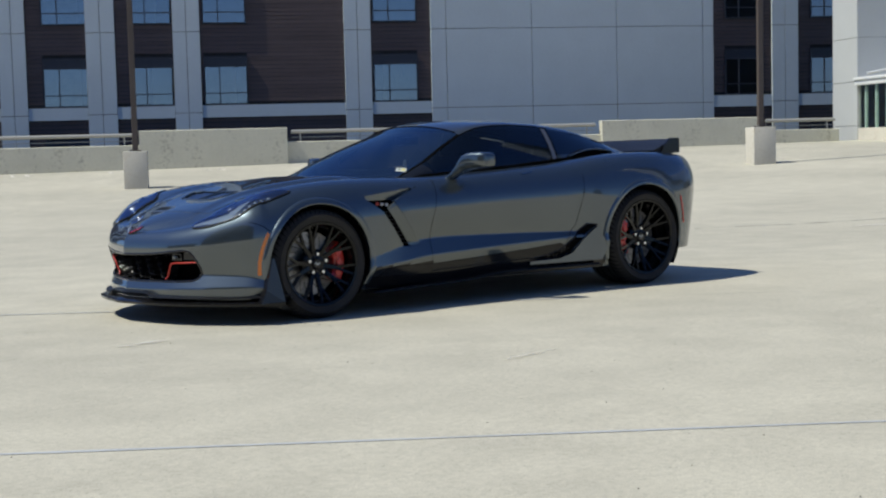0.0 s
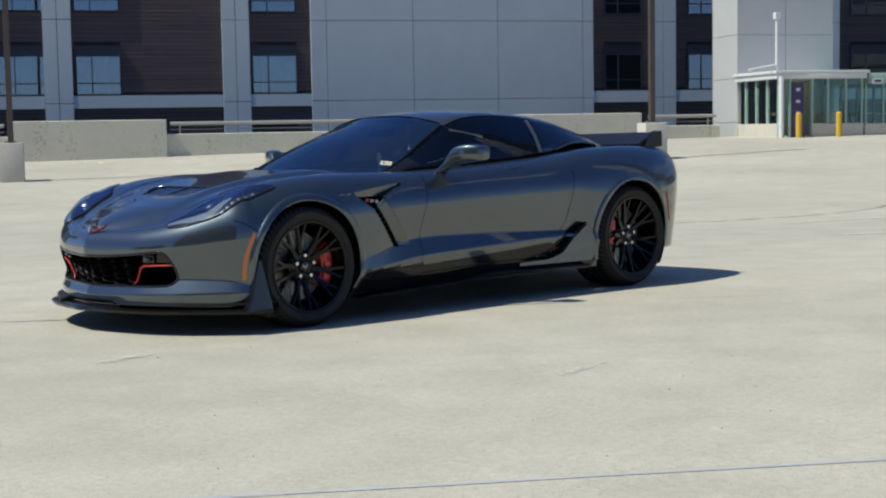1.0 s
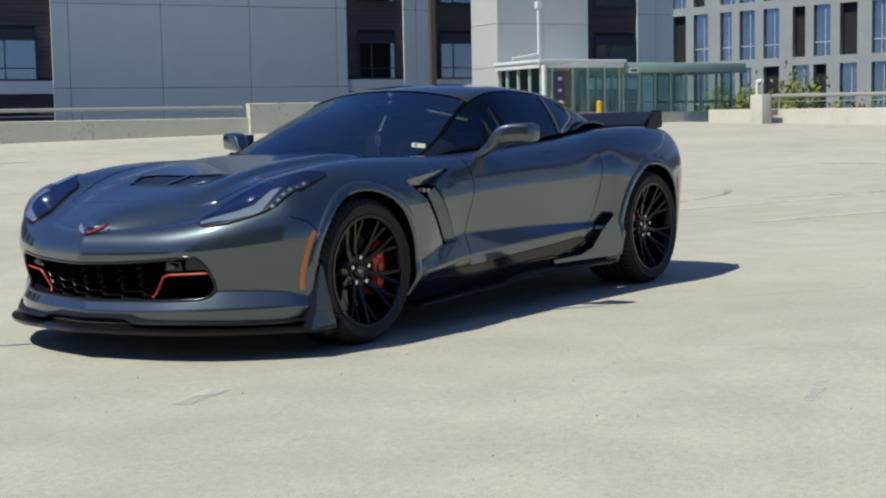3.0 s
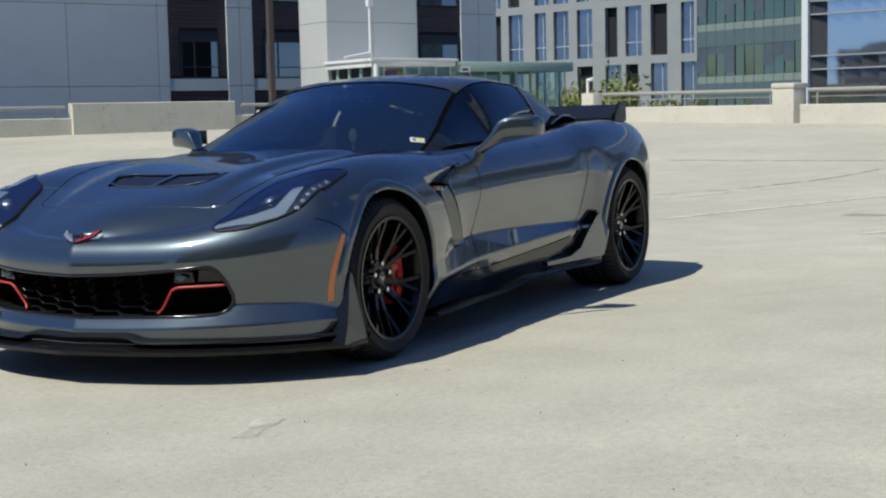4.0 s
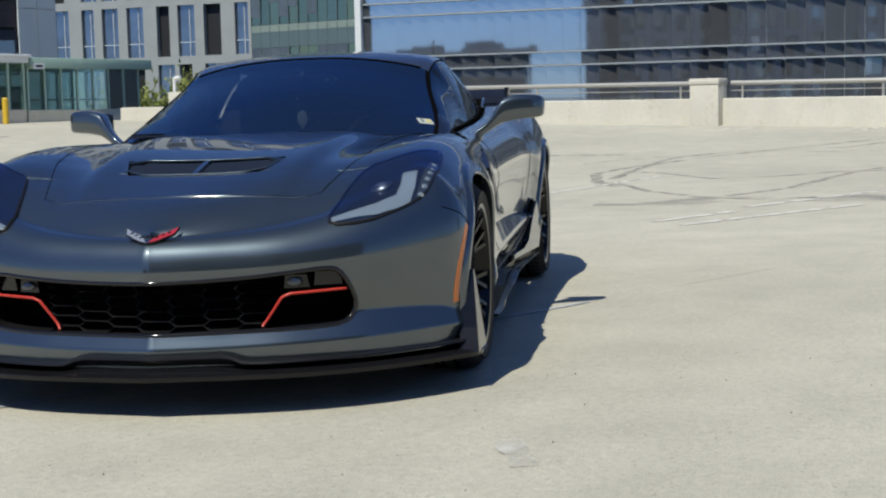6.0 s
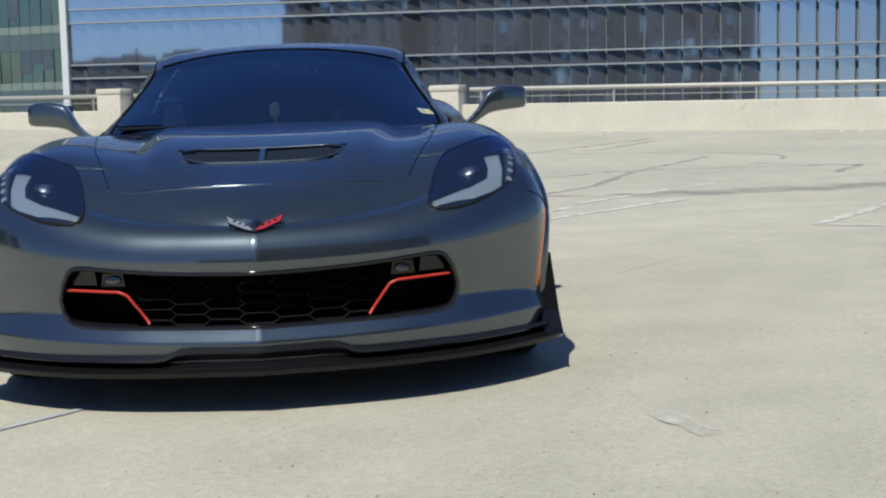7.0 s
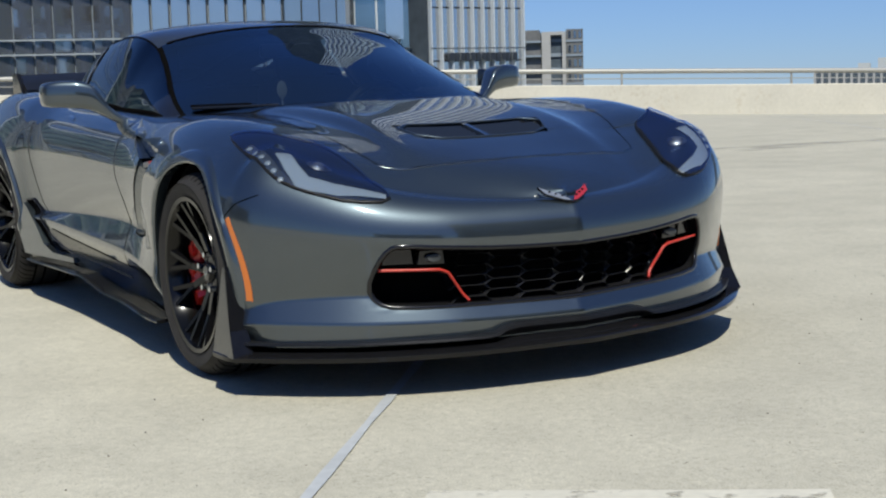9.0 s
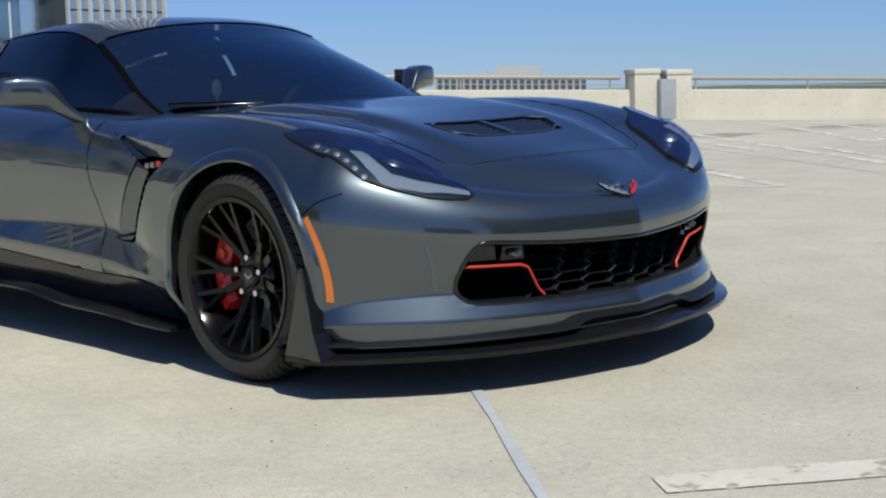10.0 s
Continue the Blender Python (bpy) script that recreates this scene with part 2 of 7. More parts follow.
def box(bm, x0, x1, y0, y1, z0, z1, bevel=0.0):
    r = bmesh.ops.create_cube(bm, size=1, matrix=Matrix.LocRotScale(((x0 + x1) / 2, (y0 + y1) / 2, (z0 + z1) / 2), None, (x1 - x0, y1 - y0, z1 - z0)))
    if bevel:
        es = list({e for v in r["verts"] for e in v.link_edges})
        bmesh.ops.bevel(bm, geom=es, offset=bevel, segments=2, affect="EDGES", profile=0.6)
    return bm


def boxed(*a, **k):
    return box(bmesh.new(), *a, **k)


def rod(bm, a, b, r0, r1=None, n=14):
    a, b = Vector(a), Vector(b)
    d = b - a
    m = Matrix.Translation((a + b) / 2) @ d.to_track_quat("Z", "Y").to_matrix().to_4x4()
    bmesh.ops.create_cone(bm, cap_ends=True, segments=n, radius1=r0, radius2=r0 if r1 is None else r1, depth=d.length, matrix=m)
    return bm


def thing(name, m, label, category, group="", kind=""):
    e = new(name)
    e.empty_display_size = 0.2
    e.matrix_world = m
    return tagged(e, label, category, group, kind)


# ---- the parking deck ----


def near_h(x, y):
    return 0.0029 * x + 0.0149 * y


def deck_h(x, y):
    """Height of the sloped deck: even under the car, draining slopes further out."""
    r = math.hypot(x - 1, y)
    k = min(max((r - 14) / 24, 0), 1)
    k = k * k * (3 - 2 * k)
    north = y - 14.5
    fall = 0.016 * (math.hypot(north, 2) + north) / 2
    drain = 0.12 * min(max((-y - 14) / 12, 0), 1) * min(max((x + 28) / 12, 0), 1)
    return (1 - k) * near_h(x, y) + k * (-0.05 - 0.0162 * x - 0.00934 * y - drain) - fall


U = Vector((math.cos(radians(65.5)), math.sin(radians(65.5)), 0))
S = Vector((math.cos(radians(152)), math.sin(radians(152)), 0))
WEST, SOUTH = Vector((-25.4, 14.5, 0)), Vector((-18.65, -32.6, 0))


def build_deck():
    bm = bmesh.new()
    n = 132
    rows = []
    for i in range(n + 1):
        row = []
        for j in range(n + 1):
            x, y = -62 + 112 * i / n, -54 + 108 * j / n
            row.append(bm.verts.new((x, y, deck_h(x, y))))
        rows.append(row)
    for i in range(n):
        for j in range(n):
            bm.faces.new((rows[i][j], rows[i + 1][j], rows[i + 1][j + 1], rows[i][j + 1]))
    # keep what lies inside the two parapets
    for p, d in ((WEST + Vector((-0.35, 0.15, 0)), U), (SOUTH + Vector((-0.15, -0.35, 0)), S)):
        nrm = Vector((-d.y, d.x, 0))
        bmesh.ops.bisect_plane(bm, geom=bm.verts[:] + bm.edges[:] + bm.faces[:], plane_co=p, plane_no=nrm, clear_outer=True)
    ob = part("deck_floor", bm, M["concrete"], smooth=True)
    return tagged(ob, "sunlit broom-finished beige concrete deck with faint stains", "parking deck", kind="structure")


deck = build_deck()


def ribbon(name, pts, width, material, label, category, lift=0.004, seg=0.25, ragged=0.0, parent=None):
    """A thin strip that lies on the deck along a line in plan."""
    rng = random.Random(len(pts) * 7 + int(pts[0][0] * 100))
    bm = bmesh.new()
    dense = []
    for a, b in zip(pts, pts[1:]):
        a, b = Vector(a), Vector(b)
        k = max(1, int((b - a).length / seg))
        dense += [a.lerp(b, i / k) for i in range(k)]
    dense.append(Vector(pts[-1]))
    prev = None
    for i, p in enumerate(dense):
        d = (dense[min(i + 1, len(dense) - 1)] - dense[max(i - 1, 0)]).normalized()
        nrm = Vector((-d.y, d.x))
        w = width / 2 * (1 + rng.uniform(-ragged, ragged))
        cur = []
        for s in (-w, w):
            q = p + nrm * s
            cur.append(bm.verts.new((q.x, q.y, deck_h(q.x, q.y) + lift)))
        if prev:
            bm.faces.new((prev[0], cur[0], cur[1], prev[1]))
        prev = cur
    return tagged(part(name, bm, material, parent), label, category, kind="structure")


# joints sealed between the deck's slabs, and worn stall lines
def along(p, d, s):
    return (p[0] + d[0] * s, p[1] + d[1] * s)


ribbon("deck_joint", [along((3.10, 4.29), (0.818, -0.575), s) for s in (-26, -8, 3, 14)], 0.024, M["sealant"], "blue-grey sealed joint across the concrete deck", "joint", ragged=0.3, lift=0.002)
ribbon("deck_joint", [along((2.09, -0.62), (0.788, -0.616), s) for s in (-3, 0, 1.5, 9)], 0.03, M["sealant"], "blue-grey sealed joint across the concrete deck", "joint", ragged=0.3)
ribbon("deck_joint", [along((2.09, -0.62), (0.788, -0.616), s) for s in (-22, -12, -3)], 0.014, M["damp"], "faint hairline joint across the concrete deck", "joint", ragged=0.3)


def build_parapets():
    """Concrete parapet with a steel rail, on both closed sides of the deck."""
    def wall(name, p, d, s0, s1, top, thick, material, label, lift=0.0):
        bm = bmesh.new()
        n = Vector((-d.y, d.x, 0))
        k = max(2, int(abs(s1 - s0) / 2))
        secs = []
        for i in range(k + 1):
            q = p + d * (s0 + (s1 - s0) * i / k)
            z = deck_h(q.x, q.y)
            zt = top(q) if callable(top) else top
            b = 0.02
            prof = ((0, z - 0.3), (0, zt - b), (b, zt), (thick - b, zt), (thick, zt - b), (thick, z - 0.3))
            secs.append([bm.verts.new(q + n * (a + lift) + Vector((0, 0, c - q.z))) for a, c in prof])
        for a, b in zip(secs, secs[1:]):
            for i in range(5):
                bm.faces.new((a[i], a[i + 1], b[i + 1], b[i]))
        bm.faces.new(secs[0])
        bm.faces.new(secs[-1][::-1])
        bmesh.ops.recalc_face_normals(bm, faces=bm.faces[:])
        return tagged(part(name, bm, material), label, "parapet", kind="structure")

    def rail(p, d, s0, s1, z, offset, posts):
        n = Vector((-d.y, d.x, 0))
        root = thing("guard_rail", Matrix.Translation(p), "grey galvanised pipe rail above the parapet", "rail", group="parapet rails")
        bm = bmesh.new()
        a, b = d * s0 + n * offset, d * s1 + n * offset
        qa, qb = p + a, p + b
        rod(bm, a + Vector((0, 0, z(qa))), b + Vector((0, 0, z(qb))), 0.062)
        part("rail", bm, M["rail"], root, smooth=True)
        k = max(1, int((s1 - s0) / posts))
        for i in range(k + 1):
            o = d * (s0 + 0.3 + (s1 - s0 - 0.6) * i / k) + n * offset
            q = p + o
            bm = bmesh.new()
            rod(bm, o + Vector((0, 0, z(q) - 0.45)), o + Vector((0, 0, z(q) - 0.03)), 0.028, n=8)
            part("post", bm, M["rail"], root, smooth=True)
        bm = bmesh.new()
        rod(bm, a + Vector((0, 0, z(qa) - 0.19)), b + Vector((0, 0, z(qb) - 0.19)), 0.012, n=6)
        part("cable", bm, M["rail"], root)

    west_top = lambda q: 0.94 + (14.5 - q.y) * 0.0078 - 0.015 * max(0, q.y - 14.5)
    west_rail = lambda q: 1.30 + (14.5 - q.y) * 0.0105 - 0.0145 * max(0, q.y - 14.5)
    wall("parapet_west", WEST, U, -34, 44, west_top, 0.24, M["wall"], "cream painted concrete parapet with rust-stained joints", lift=0.1)
    rail(WEST, U, -31, -23.6, west_rail, 0.3, 3.5)
    rail(WEST, U, -22.5, -13.3, west_rail, 0.3, 3.5)
    rail(WEST, U, -12.2, -0.9, west_rail, 0.3, 3.5)
    rail(WEST, U, 0.3, 14.2, west_rail, 0.3, 3.5)
    rail(WEST, U, 16.3, 43, west_rail, 0.3, 3.5)
    # lower wall with a rail, and the taller plain stretches between
    wall("parapet_south", SOUTH, S, -30, 19.5, 1.20, 0.24, M["wall_old"], "beige concrete parapet with streaks", lift=0.1)
    for s0, s1 in ((-5.0, -0.15), (10.72, 16.4), (-21, -15.5)):
        wall("parapet_block", SOUTH, S, s0, s1, 1.67, 0.40, M["wall_old"], "tall weathered concrete parapet stretch with chipped top", lift=-0.06)
    flat = lambda q: 1.53
    rail(SOUTH, S, -15.2, -5.2, flat, 0.25, 4)
    rail(SOUTH, S, 0.0, 10.55, flat, 0.25, 4)
    rail(SOUTH, S, 16.8, 19.4, flat, 0.25, 4)


build_parapets()


def build_wall_plugs():
    """Mortar plugs in the tie holes of the parapet's inner face."""
    wall = bpy.data.objects["parapet_west"]
    n = Vector((-U.y, U.x, 0))
    first = None
    for s in (-17.4, -15.0, -10.9, -8.4, -4.6, -1.9, 1.7, 4.4, 7.2, 9.9):
        q = WEST + U * s + n * 0.1
        q.z = 0.62 - 0.012 * s
        m = Matrix.Translation(q) @ Matrix.Rotation(radians(65.5), 4, "Z")
        if first is None:
            bm = rod(bmesh.new(), (0, -0.006, 0), (0, 0.01, 0), 0.075, n=14)
            first = part("plug", bm, M["wall"], wall)
            first.matrix_basis = m
        else:
            share(first, m, wall)


build_wall_plugs()


def pillar(p, w, d, h, turn):
    """Square concrete pillar with a bevelled cap."""
    z = deck_h(p[0], p[1])
    bm = bmesh.new()
    box(bm, -w / 2, w / 2, -d / 2, d / 2, -0.1, h - 0.16, 0.02)
    box(bm, -w / 2 - 0.03, w / 2 + 0.03, -d / 2 - 0.03, d / 2 + 0.03, h - 0.16, h, 0.055)
    ob = part("pillar", bm, M["wall"], smooth=True)
    ob.matrix_world = pose(p[0], p[1], z, 0, 0, turn)
    return tagged(ob, "cream painted concrete pillar with a bevelled cap at the parapet", "pillar", group="parapet pillars")


NW = Vector((-U.y, U.x, 0))
for s, h in ((-23.05, 1.16), (-12.75, 1.2), (-0.38, 1.27), (14.8, 1.4), (15.8, 1.4)):
    q = WEST + U * s + NW * 0.1
    pillar(q, 0.78, 0.6, h, 65.5)


def build_cabinet():
    q = WEST + U * 15.33 - NW * 0.32
    e = thing("electrical_cabinet", pose(q.x, q.y, deck_h(q.x, q.y), 0, 0, 65.5), "grey steel electrical cabinet between two concrete pillars", "cabinet")
    part("body", boxed(-0.24, 0.24, -0.11, 0.11, 0.02, 1.12, bevel=0.012), M["steel_box"], e, smooth=True)
    part("door", boxed(-0.21, 0.21, 0.11, 0.122, 0.1, 1.07, bevel=0.004), M["steel_box"], e)


build_cabinet()


def lamp_post(p, h):
    """Square brown pole on a concrete pier."""
    z = deck_h(p[0], p[1])
    pier = part("lamp_pier", boxed(-0.31, 0.31, -0.31, 0.31, -0.1, 0.98, bevel=0.025), M["wall"], smooth=True)
    pier.matrix_world = pose(p[0], p[1], z, 0, 0, 62)
    tagged(pier, "square cream concrete pier under a lamp pole", "pier", group="lamp piers")
    e = thing("street_lamp", pose(p[0], p[1], z + 0.98, 0, 0, 62), "dark brown square steel lamp pole on a pier", "lamp pole", group="lamp poles")
    part("base_plate", boxed(-0.15, 0.15, -0.15, 0.15, 0, 0.03, bevel=0.006), M["lamp_brown"], e)
    part("pole", boxed(-0.072, 0.072, -0.072, 0.072, 0.03, h, bevel=0.012), M["lamp_brown"], e)
    for a in (-0.11, 0.11):
        for b in (-0.11, 0.11):
            part("bolt", rod(bmesh.new(), (a, b, 0.03), (a, b, 0.06), 0.014, n=6), M["rail"], e)


lamp_post((-23.72, -16.85), 6.4)
lamp_post((-10.25, -26.67), 9.2)

# ---- stall lines, streaks and stains on the deck ----
WORN = "worn white stall line on the concrete deck"
for a, b in (((-3.1, 3.47), (-11.5, 9.7)), ((-2.75, 3.9), (-11.7, 10.6)), ((-4.87, 1.53), (-5.75, 2.2)), ((-6.2, 2.3), (-8.7, 4.3)), ((-4.5, 1.74), (-6.2, 3.3)), ((-0.86, 5.67), (-2.3, 6.7)), ((-0.86, 5.67), (-1.13, 5.44)), ((-3.4, 9.25), (-6.2, 11.4)), ((-1.2, 7.93), (-8.0, 13.5)), ((-1.6, 8.6), (-3.0, 9.85)),
             ((-3.0, 10.9), (-11.0, 19.2)), ((-3.6, 12.6), (-12.2, 21.9)), ((-3.0, 10.9), (-3.6, 12.6)), ((-6.5, -0.6), (-12.2, 1.6)), ((-8.1, -2.3), (-12.6, -0.9))):
    ribbon("stall_line", [a, b], 0.10, M["line"], WORN, "road marking", ragged=0.12)
ribbon("stall_line", [(-3.1, 3.47), (-2.75, 3.9)], 0.08, M["line"], WORN, "road marking")
ribbon("stall_line", [(3.0, -0.99), (3.52, -0.29)], 0.135, M["line_solid"], "thick yellowed white paint line on the deck", "road marking", ragged=0.04, seg=0.05)
for s in range(-29, 42, 3):
    for o in (0, 0.42):
        p = WEST + U * (s + o - 0.6) - NW * 0.75
        q = p - NW * 1.3
        ribbon("stall_line", [p.xy, q.xy], 0.10, M["line"], WORN, "road marking")
NS = Vector((-S.y, S.x, 0))
for s in range(-12, 17, 3):
    for o in (0, 0.45):
        p = SOUTH + S * (s + o) - NS * 0.9
        q = p - NS * 1.7 + S * 0.3
        ribbon("stall_line", [p.xy, q.xy], 0.10, M["line"], WORN, "road marking")


def arc(cx, cy, r, a0, a1, n=18):
    return [(cx + r * math.cos(radians(a0 + (a1 - a0) * i / n)), cy + r * math.sin(radians(a0 + (a1 - a0) * i / n))) for i in range(n + 1)]


SKID = "dark curved tyre streak on the concrete"
for pts_, w in (([(-11.8, 1.0), (-14.2, 1.26), (-15.9, 1.5), (-17.7, 1.8), (-19.4, 2.7), (-19.7, 3.95), (-20.1, 5.0), (-23.3, 6.9)], 0.2),
                ([(-13.7, 1.33), (-12.9, 1.7), (-11.2, 2.26), (-11.3, 2.96), (-12.1, 3.8), (-12.1, 4.5), (-11.5, 6.5)], 0.16),
                ([(-11.0, 1.05), (-9.0, 1.47), (-7.7, 2.0), (-7.2, 2.5), (-7.3, 3.05)], 0.16),
                ([(-7.8, 2.25), (-8.9, 2.95), (-11.8, 3.97), (-13.8, 5.0), (-15.7, 5.95)], 0.17), ([(-17.6, 2.2), (-20.1, 3.83), (-24.4, 7.05)], 0.2),
                ([(-9.7, 5.94), (-11.2, 6.78), (-11.7, 6.35), (-13.0, 5.9)], 0.18), ([(-10.0, 1.1), (-11.2, 0.84), (-13.4, 0.73), (-14.8, 1.08), (-17.0, 2.0)], 0.22),
                ([(-10.6, -2.2), (-11.4, -1.77), (-12.3, -1.34), (-14.8, -0.82), (-17.5, -0.6)], 0.18), ([(-21.0, -5.4), (-20.9, -4.6), (-20.4, -2.2), (-19.6, 1.0)], 0.35),
                (arc(-15.5, 3.6, 3.4, 60, 250), 0.13), (arc(-10, -9, 6, 60, 120), 0.15), ([(-3.37, 7.46), (-2.62, 6.98), (-2.06, 6.68)], 0.12), ([(-33, 52), (-26, 46.9), (-17.5, 38.5), (-10, 31)], 0.25)):
    ribbon("tyre_streak", pts_, w * 0.7, M["rubber_mark"], SKID, "tyre mark", lift=0.003, ragged=0.25)
ribbon("damp_band", [(-5.1, 19.0), (-5.3, 14.5), (-5.9, 11.0), (-6.7, 8.5), (-7.4, 1.0)], 1.0, M["damp"], "greyish damp band across the deck", "stain", lift=0.002, ragged=0.3)
for a, b, w in (((2.49, 1.12), (2.79, 1.20), 0.06), ((1.35, 3.0), (1.75, 3.1), 0.05)):
    ribbon("scuff", [a, b], w, M["stain"], "pale dried scuff on the concrete", "scuff", lift=0.005, seg=0.04, ragged=0.5)


def build_grit():
    rng = random.Random(4)
    bm = bmesh.new()
    for _ in range(260):
        a, r = rng.uniform(-1.4, 1.7), rng.uniform(1.2, 6.5)
        x, y = 1.2 + r * math.cos(a), r * math.sin(a)
        s = rng.uniform(0.0012, 0.003) * 1.0
        bmesh.ops.create_icosphere(bm, subdivisions=1, radius=s, matrix=Matrix.Translation((x, y, deck_h(x, y) + s * 0.5)))
    tagged(part("grit", bm, M["pebble"]), "scattered dark grit on the concrete", "grit", kind="stuff")


build_grit()

# ---- the lift lobby and glazed shelter at the deck's corner ----
LOBBY = pose(-36.66, -23.3, 0, 0, 0, 152)


def build_lift_tower():
    e = thing("lift_tower", LOBBY, "white metal-panelled lift tower behind the lobby", "tower")
    part("core", boxed(0.02, 3.83, 0.02, 2.0, 0.2, 11), M["mullion_dark"], e)
    pan = part("panel", boxed(0, 1.915, -0.01, 0.03, 0.0, 1.565, bevel=0.008), M["white_panel"], e)
    pan.matrix_basis = Matrix.Translation((0, 0, -0.3))
    z = 1.28
    while z < 10:
        for x in (0, 1.93):
            share(pan, Matrix.Translation((x, 0, z)), e)
        z += 1.58
    share(pan, Matrix.Translation((1.93, 0, -0.3)), e)
    side = part("side_panel", boxed(-0.02, 0.03, 0.0, 2.0, 0.0, 1.565, bevel=0.008), M["white_panel"], e)
    side.matrix_basis = Matrix.Translation((0, 0, -0.3))
    z = 1.28
    while z < 10:
        share(side, Matrix.Translation((0, 0, z)), e)
        z += 1.58


def build_lobby():
    e = thing("lift_lobby", LOBBY, "small white-roofed lift lobby with pale green glazing", "kiosk")
    y = -3.0
    bm = bmesh.new()
    box(bm, -0.12, 3.35, y - 0.15, 0, 2.72, 2.9, 0.02)
    part("roof", bm, M["white_paint"], e, smooth=True)
    part("roof_edge", boxed(-0.18, 3.42, y - 0.22, 0, 2.9, 3.0, bevel=0.02), M["white_paint"], e)
    part("base_wall", boxed(1.3, 3.3, y, y + 0.15, 0.4, 1.18, bevel=0.01), M["wall"], e)
    part("side_wall", boxed(0.02, 0.14, y + 0.1, 0, 0.4, 1.2, bevel=0.01), M["wall"], e)
    part("back_wall", boxed(0.1, 3.3, -0.05, -0.01, 0.4, 2.72), M["wall_old"], e)
    part("floor", boxed(0.1, 8.2, y + 0.15, -0.05, 0.4, 0.62), M["wall_old"], e)
    for x in (0.03, 0.45, 1.3, 1.9, 2.6, 3.22):
        part("post", boxed(x, x + 0.08, y + 0.02, y + 0.12, 0.5, 2.72, bevel=0.005), M["green_trim"], e)
    for y2 in (-2.2, -1.4, -0.6):
        part("post", boxed(0.03, 0.11, y2, y2 + 0.08, 1.2, 2.72, bevel=0.005), M["green_trim"], e)
    part("downpipe", rod(bmesh.new(), (0.02, y - 0.22, 0.5), (0.02, y - 0.22, 2.8), 0.09), M["white_paint"], e, smooth=True)
    part("door", boxed(0.56, 1.02, y + 0.03, y + 0.1, 0.6, 2.6, bevel=0.01), M["purple"], e, "purple lift door panel")
    for z in (1.3, 1.5, 1.9, 2.3):
        part("sign_plate", boxed(0.72, 0.86, y + 0.005, y + 0.03, z, z + 0.1), M["white_paint"], e)
    for x0, x1 in ((0.11, 0.45), (1.38, 1.9), (1.98, 2.6), (2.68, 3.22)):
        o = part("pane", boxed(x0, x1, y + 0.06, y + 0.075, 1.2, 2.72), M["pane_clear"], e)
        o.visible_shadow = False
    o = part("pane", boxed(0.06, 0.072, y + 0.1, -0.05, 1.2, 2.72), M["pane_clear"], e)
    o.visible_shadow = False
    e2 = thing("vent_pole", LOBBY @ Matrix.Translation((0.02, -2.9, 0)), "slim white pole rising from the lobby roof", "pole")
    part("pole", rod(bmesh.new(), (0, 0, 3.0), (0, 0, 4.75), 0.05), M["white_paint"], e2, smooth=True)
    part("head", boxed(-0.1, 0.1, -0.1, 0.1, 4.75, 4.98, bevel=0.02), M["white_paint"], e2)
    part("arm", rod(bmesh.new(), (0, 0, 3.2), (-1.1, -0.1, 3.02), 0.04), M["white_paint"], e2, smooth=True)


def build_shelter():
    e = thing("glazed_shelter", LOBBY, "long glazed shelter with a pale green roof", "shelter")
    y = -3.0
    part("roof", boxed(3.45, 8.75, y - 0.12, 0.2, 2.55, 2.9, bevel=0.03), M["green_trim"], e, smooth=True)
    part("base_wall", boxed(3.36, 8.3, y, y + 0.18, 0.4, 1.15, bevel=0.01), M["wall_old"], e)
    part("back_wall", boxed(3.36, 8.3, -0.2, -0.02, 0.4, 1.15), M["wall_old"], e)
    n = 7
    for i in range(n + 1):
        x = 3.4 + 4.8 * i / n
        for y2 in (y + 0.04, -0.16):
            part("post", boxed(x, x + 0.06, y2, y2 + 0.08, 1.15, 2.56, bevel=0.005), M["green_trim"], e)
        if i < n:
            for y2 in (y + 0.07, -0.1):
                o = part("pane", boxed(x + 0.06, x + 4.8 / n, y2, y2 + 0.012, 1.15, 2.55), M["pane_clear"], e)
                o.visible_shadow = False
    part("handrail", rod(bmesh.new(), (3.4, y + 0.25, 1.5), (8.2, y + 0.25, 1.5), 0.03), M["rail"], e, smooth=True)
    part("sign", boxed(3.52, 3.95, y - 0.2, y - 0.15, 2.52, 2.72, bevel=0.01), M["white_paint"], e)
    part("sign_bar", boxed(3.6, 3.87, y - 0.206, y - 0.2, 2.58, 2.66), M["letters"], e)


def build_bollards():
    for x in (0.42, 1.94):
        p = LOBBY @ Vector((x, -3.7, 0))
        z = deck_h(p.x, p.y)
        bm = bmesh.new()
        rod(bm, (0, 0, -0.05), (0, 0, 0.80), 0.10, n=20)
        bmesh.ops.create_uvsphere(bm, u_segments=20, v_segments=8, radius=0.10, matrix=Matrix.LocRotScale((0, 0, 0.80), None, (1, 1, 0.5)))
        ob = part("bollard", bm, M["yellow"], smooth=True)
        ob.matrix_world = pose(p.x, p.y, z)
        tagged(ob, "yellow steel bollard in front of the lift lobby", "bollard", group="bollards")


def build_phone_post():
    p = WEST + U * -30.6 - NW * 0.6
    e = thing("call_post", pose(p.x, p.y, deck_h(p.x, p.y), 0, 0, 62), "white boxy call post beside the parapet", "post")
    part("cabinet", boxed(-0.3, 0.3, -0.2, 0.2, -0.1, 0.95, bevel=0.03), M["wall"], e, smooth=True)
    part("pole", rod(bmesh.new(), (-0.2, 0, 0.9), (-0.2, 0, 1.38), 0.05), M["white_paint"], e, smooth=True)
    part("hood", rod(bmesh.new(), (-0.2, 0, 1.38), (0.08, 0, 1.42), 0.06), M["white_paint"], e, smooth=True)


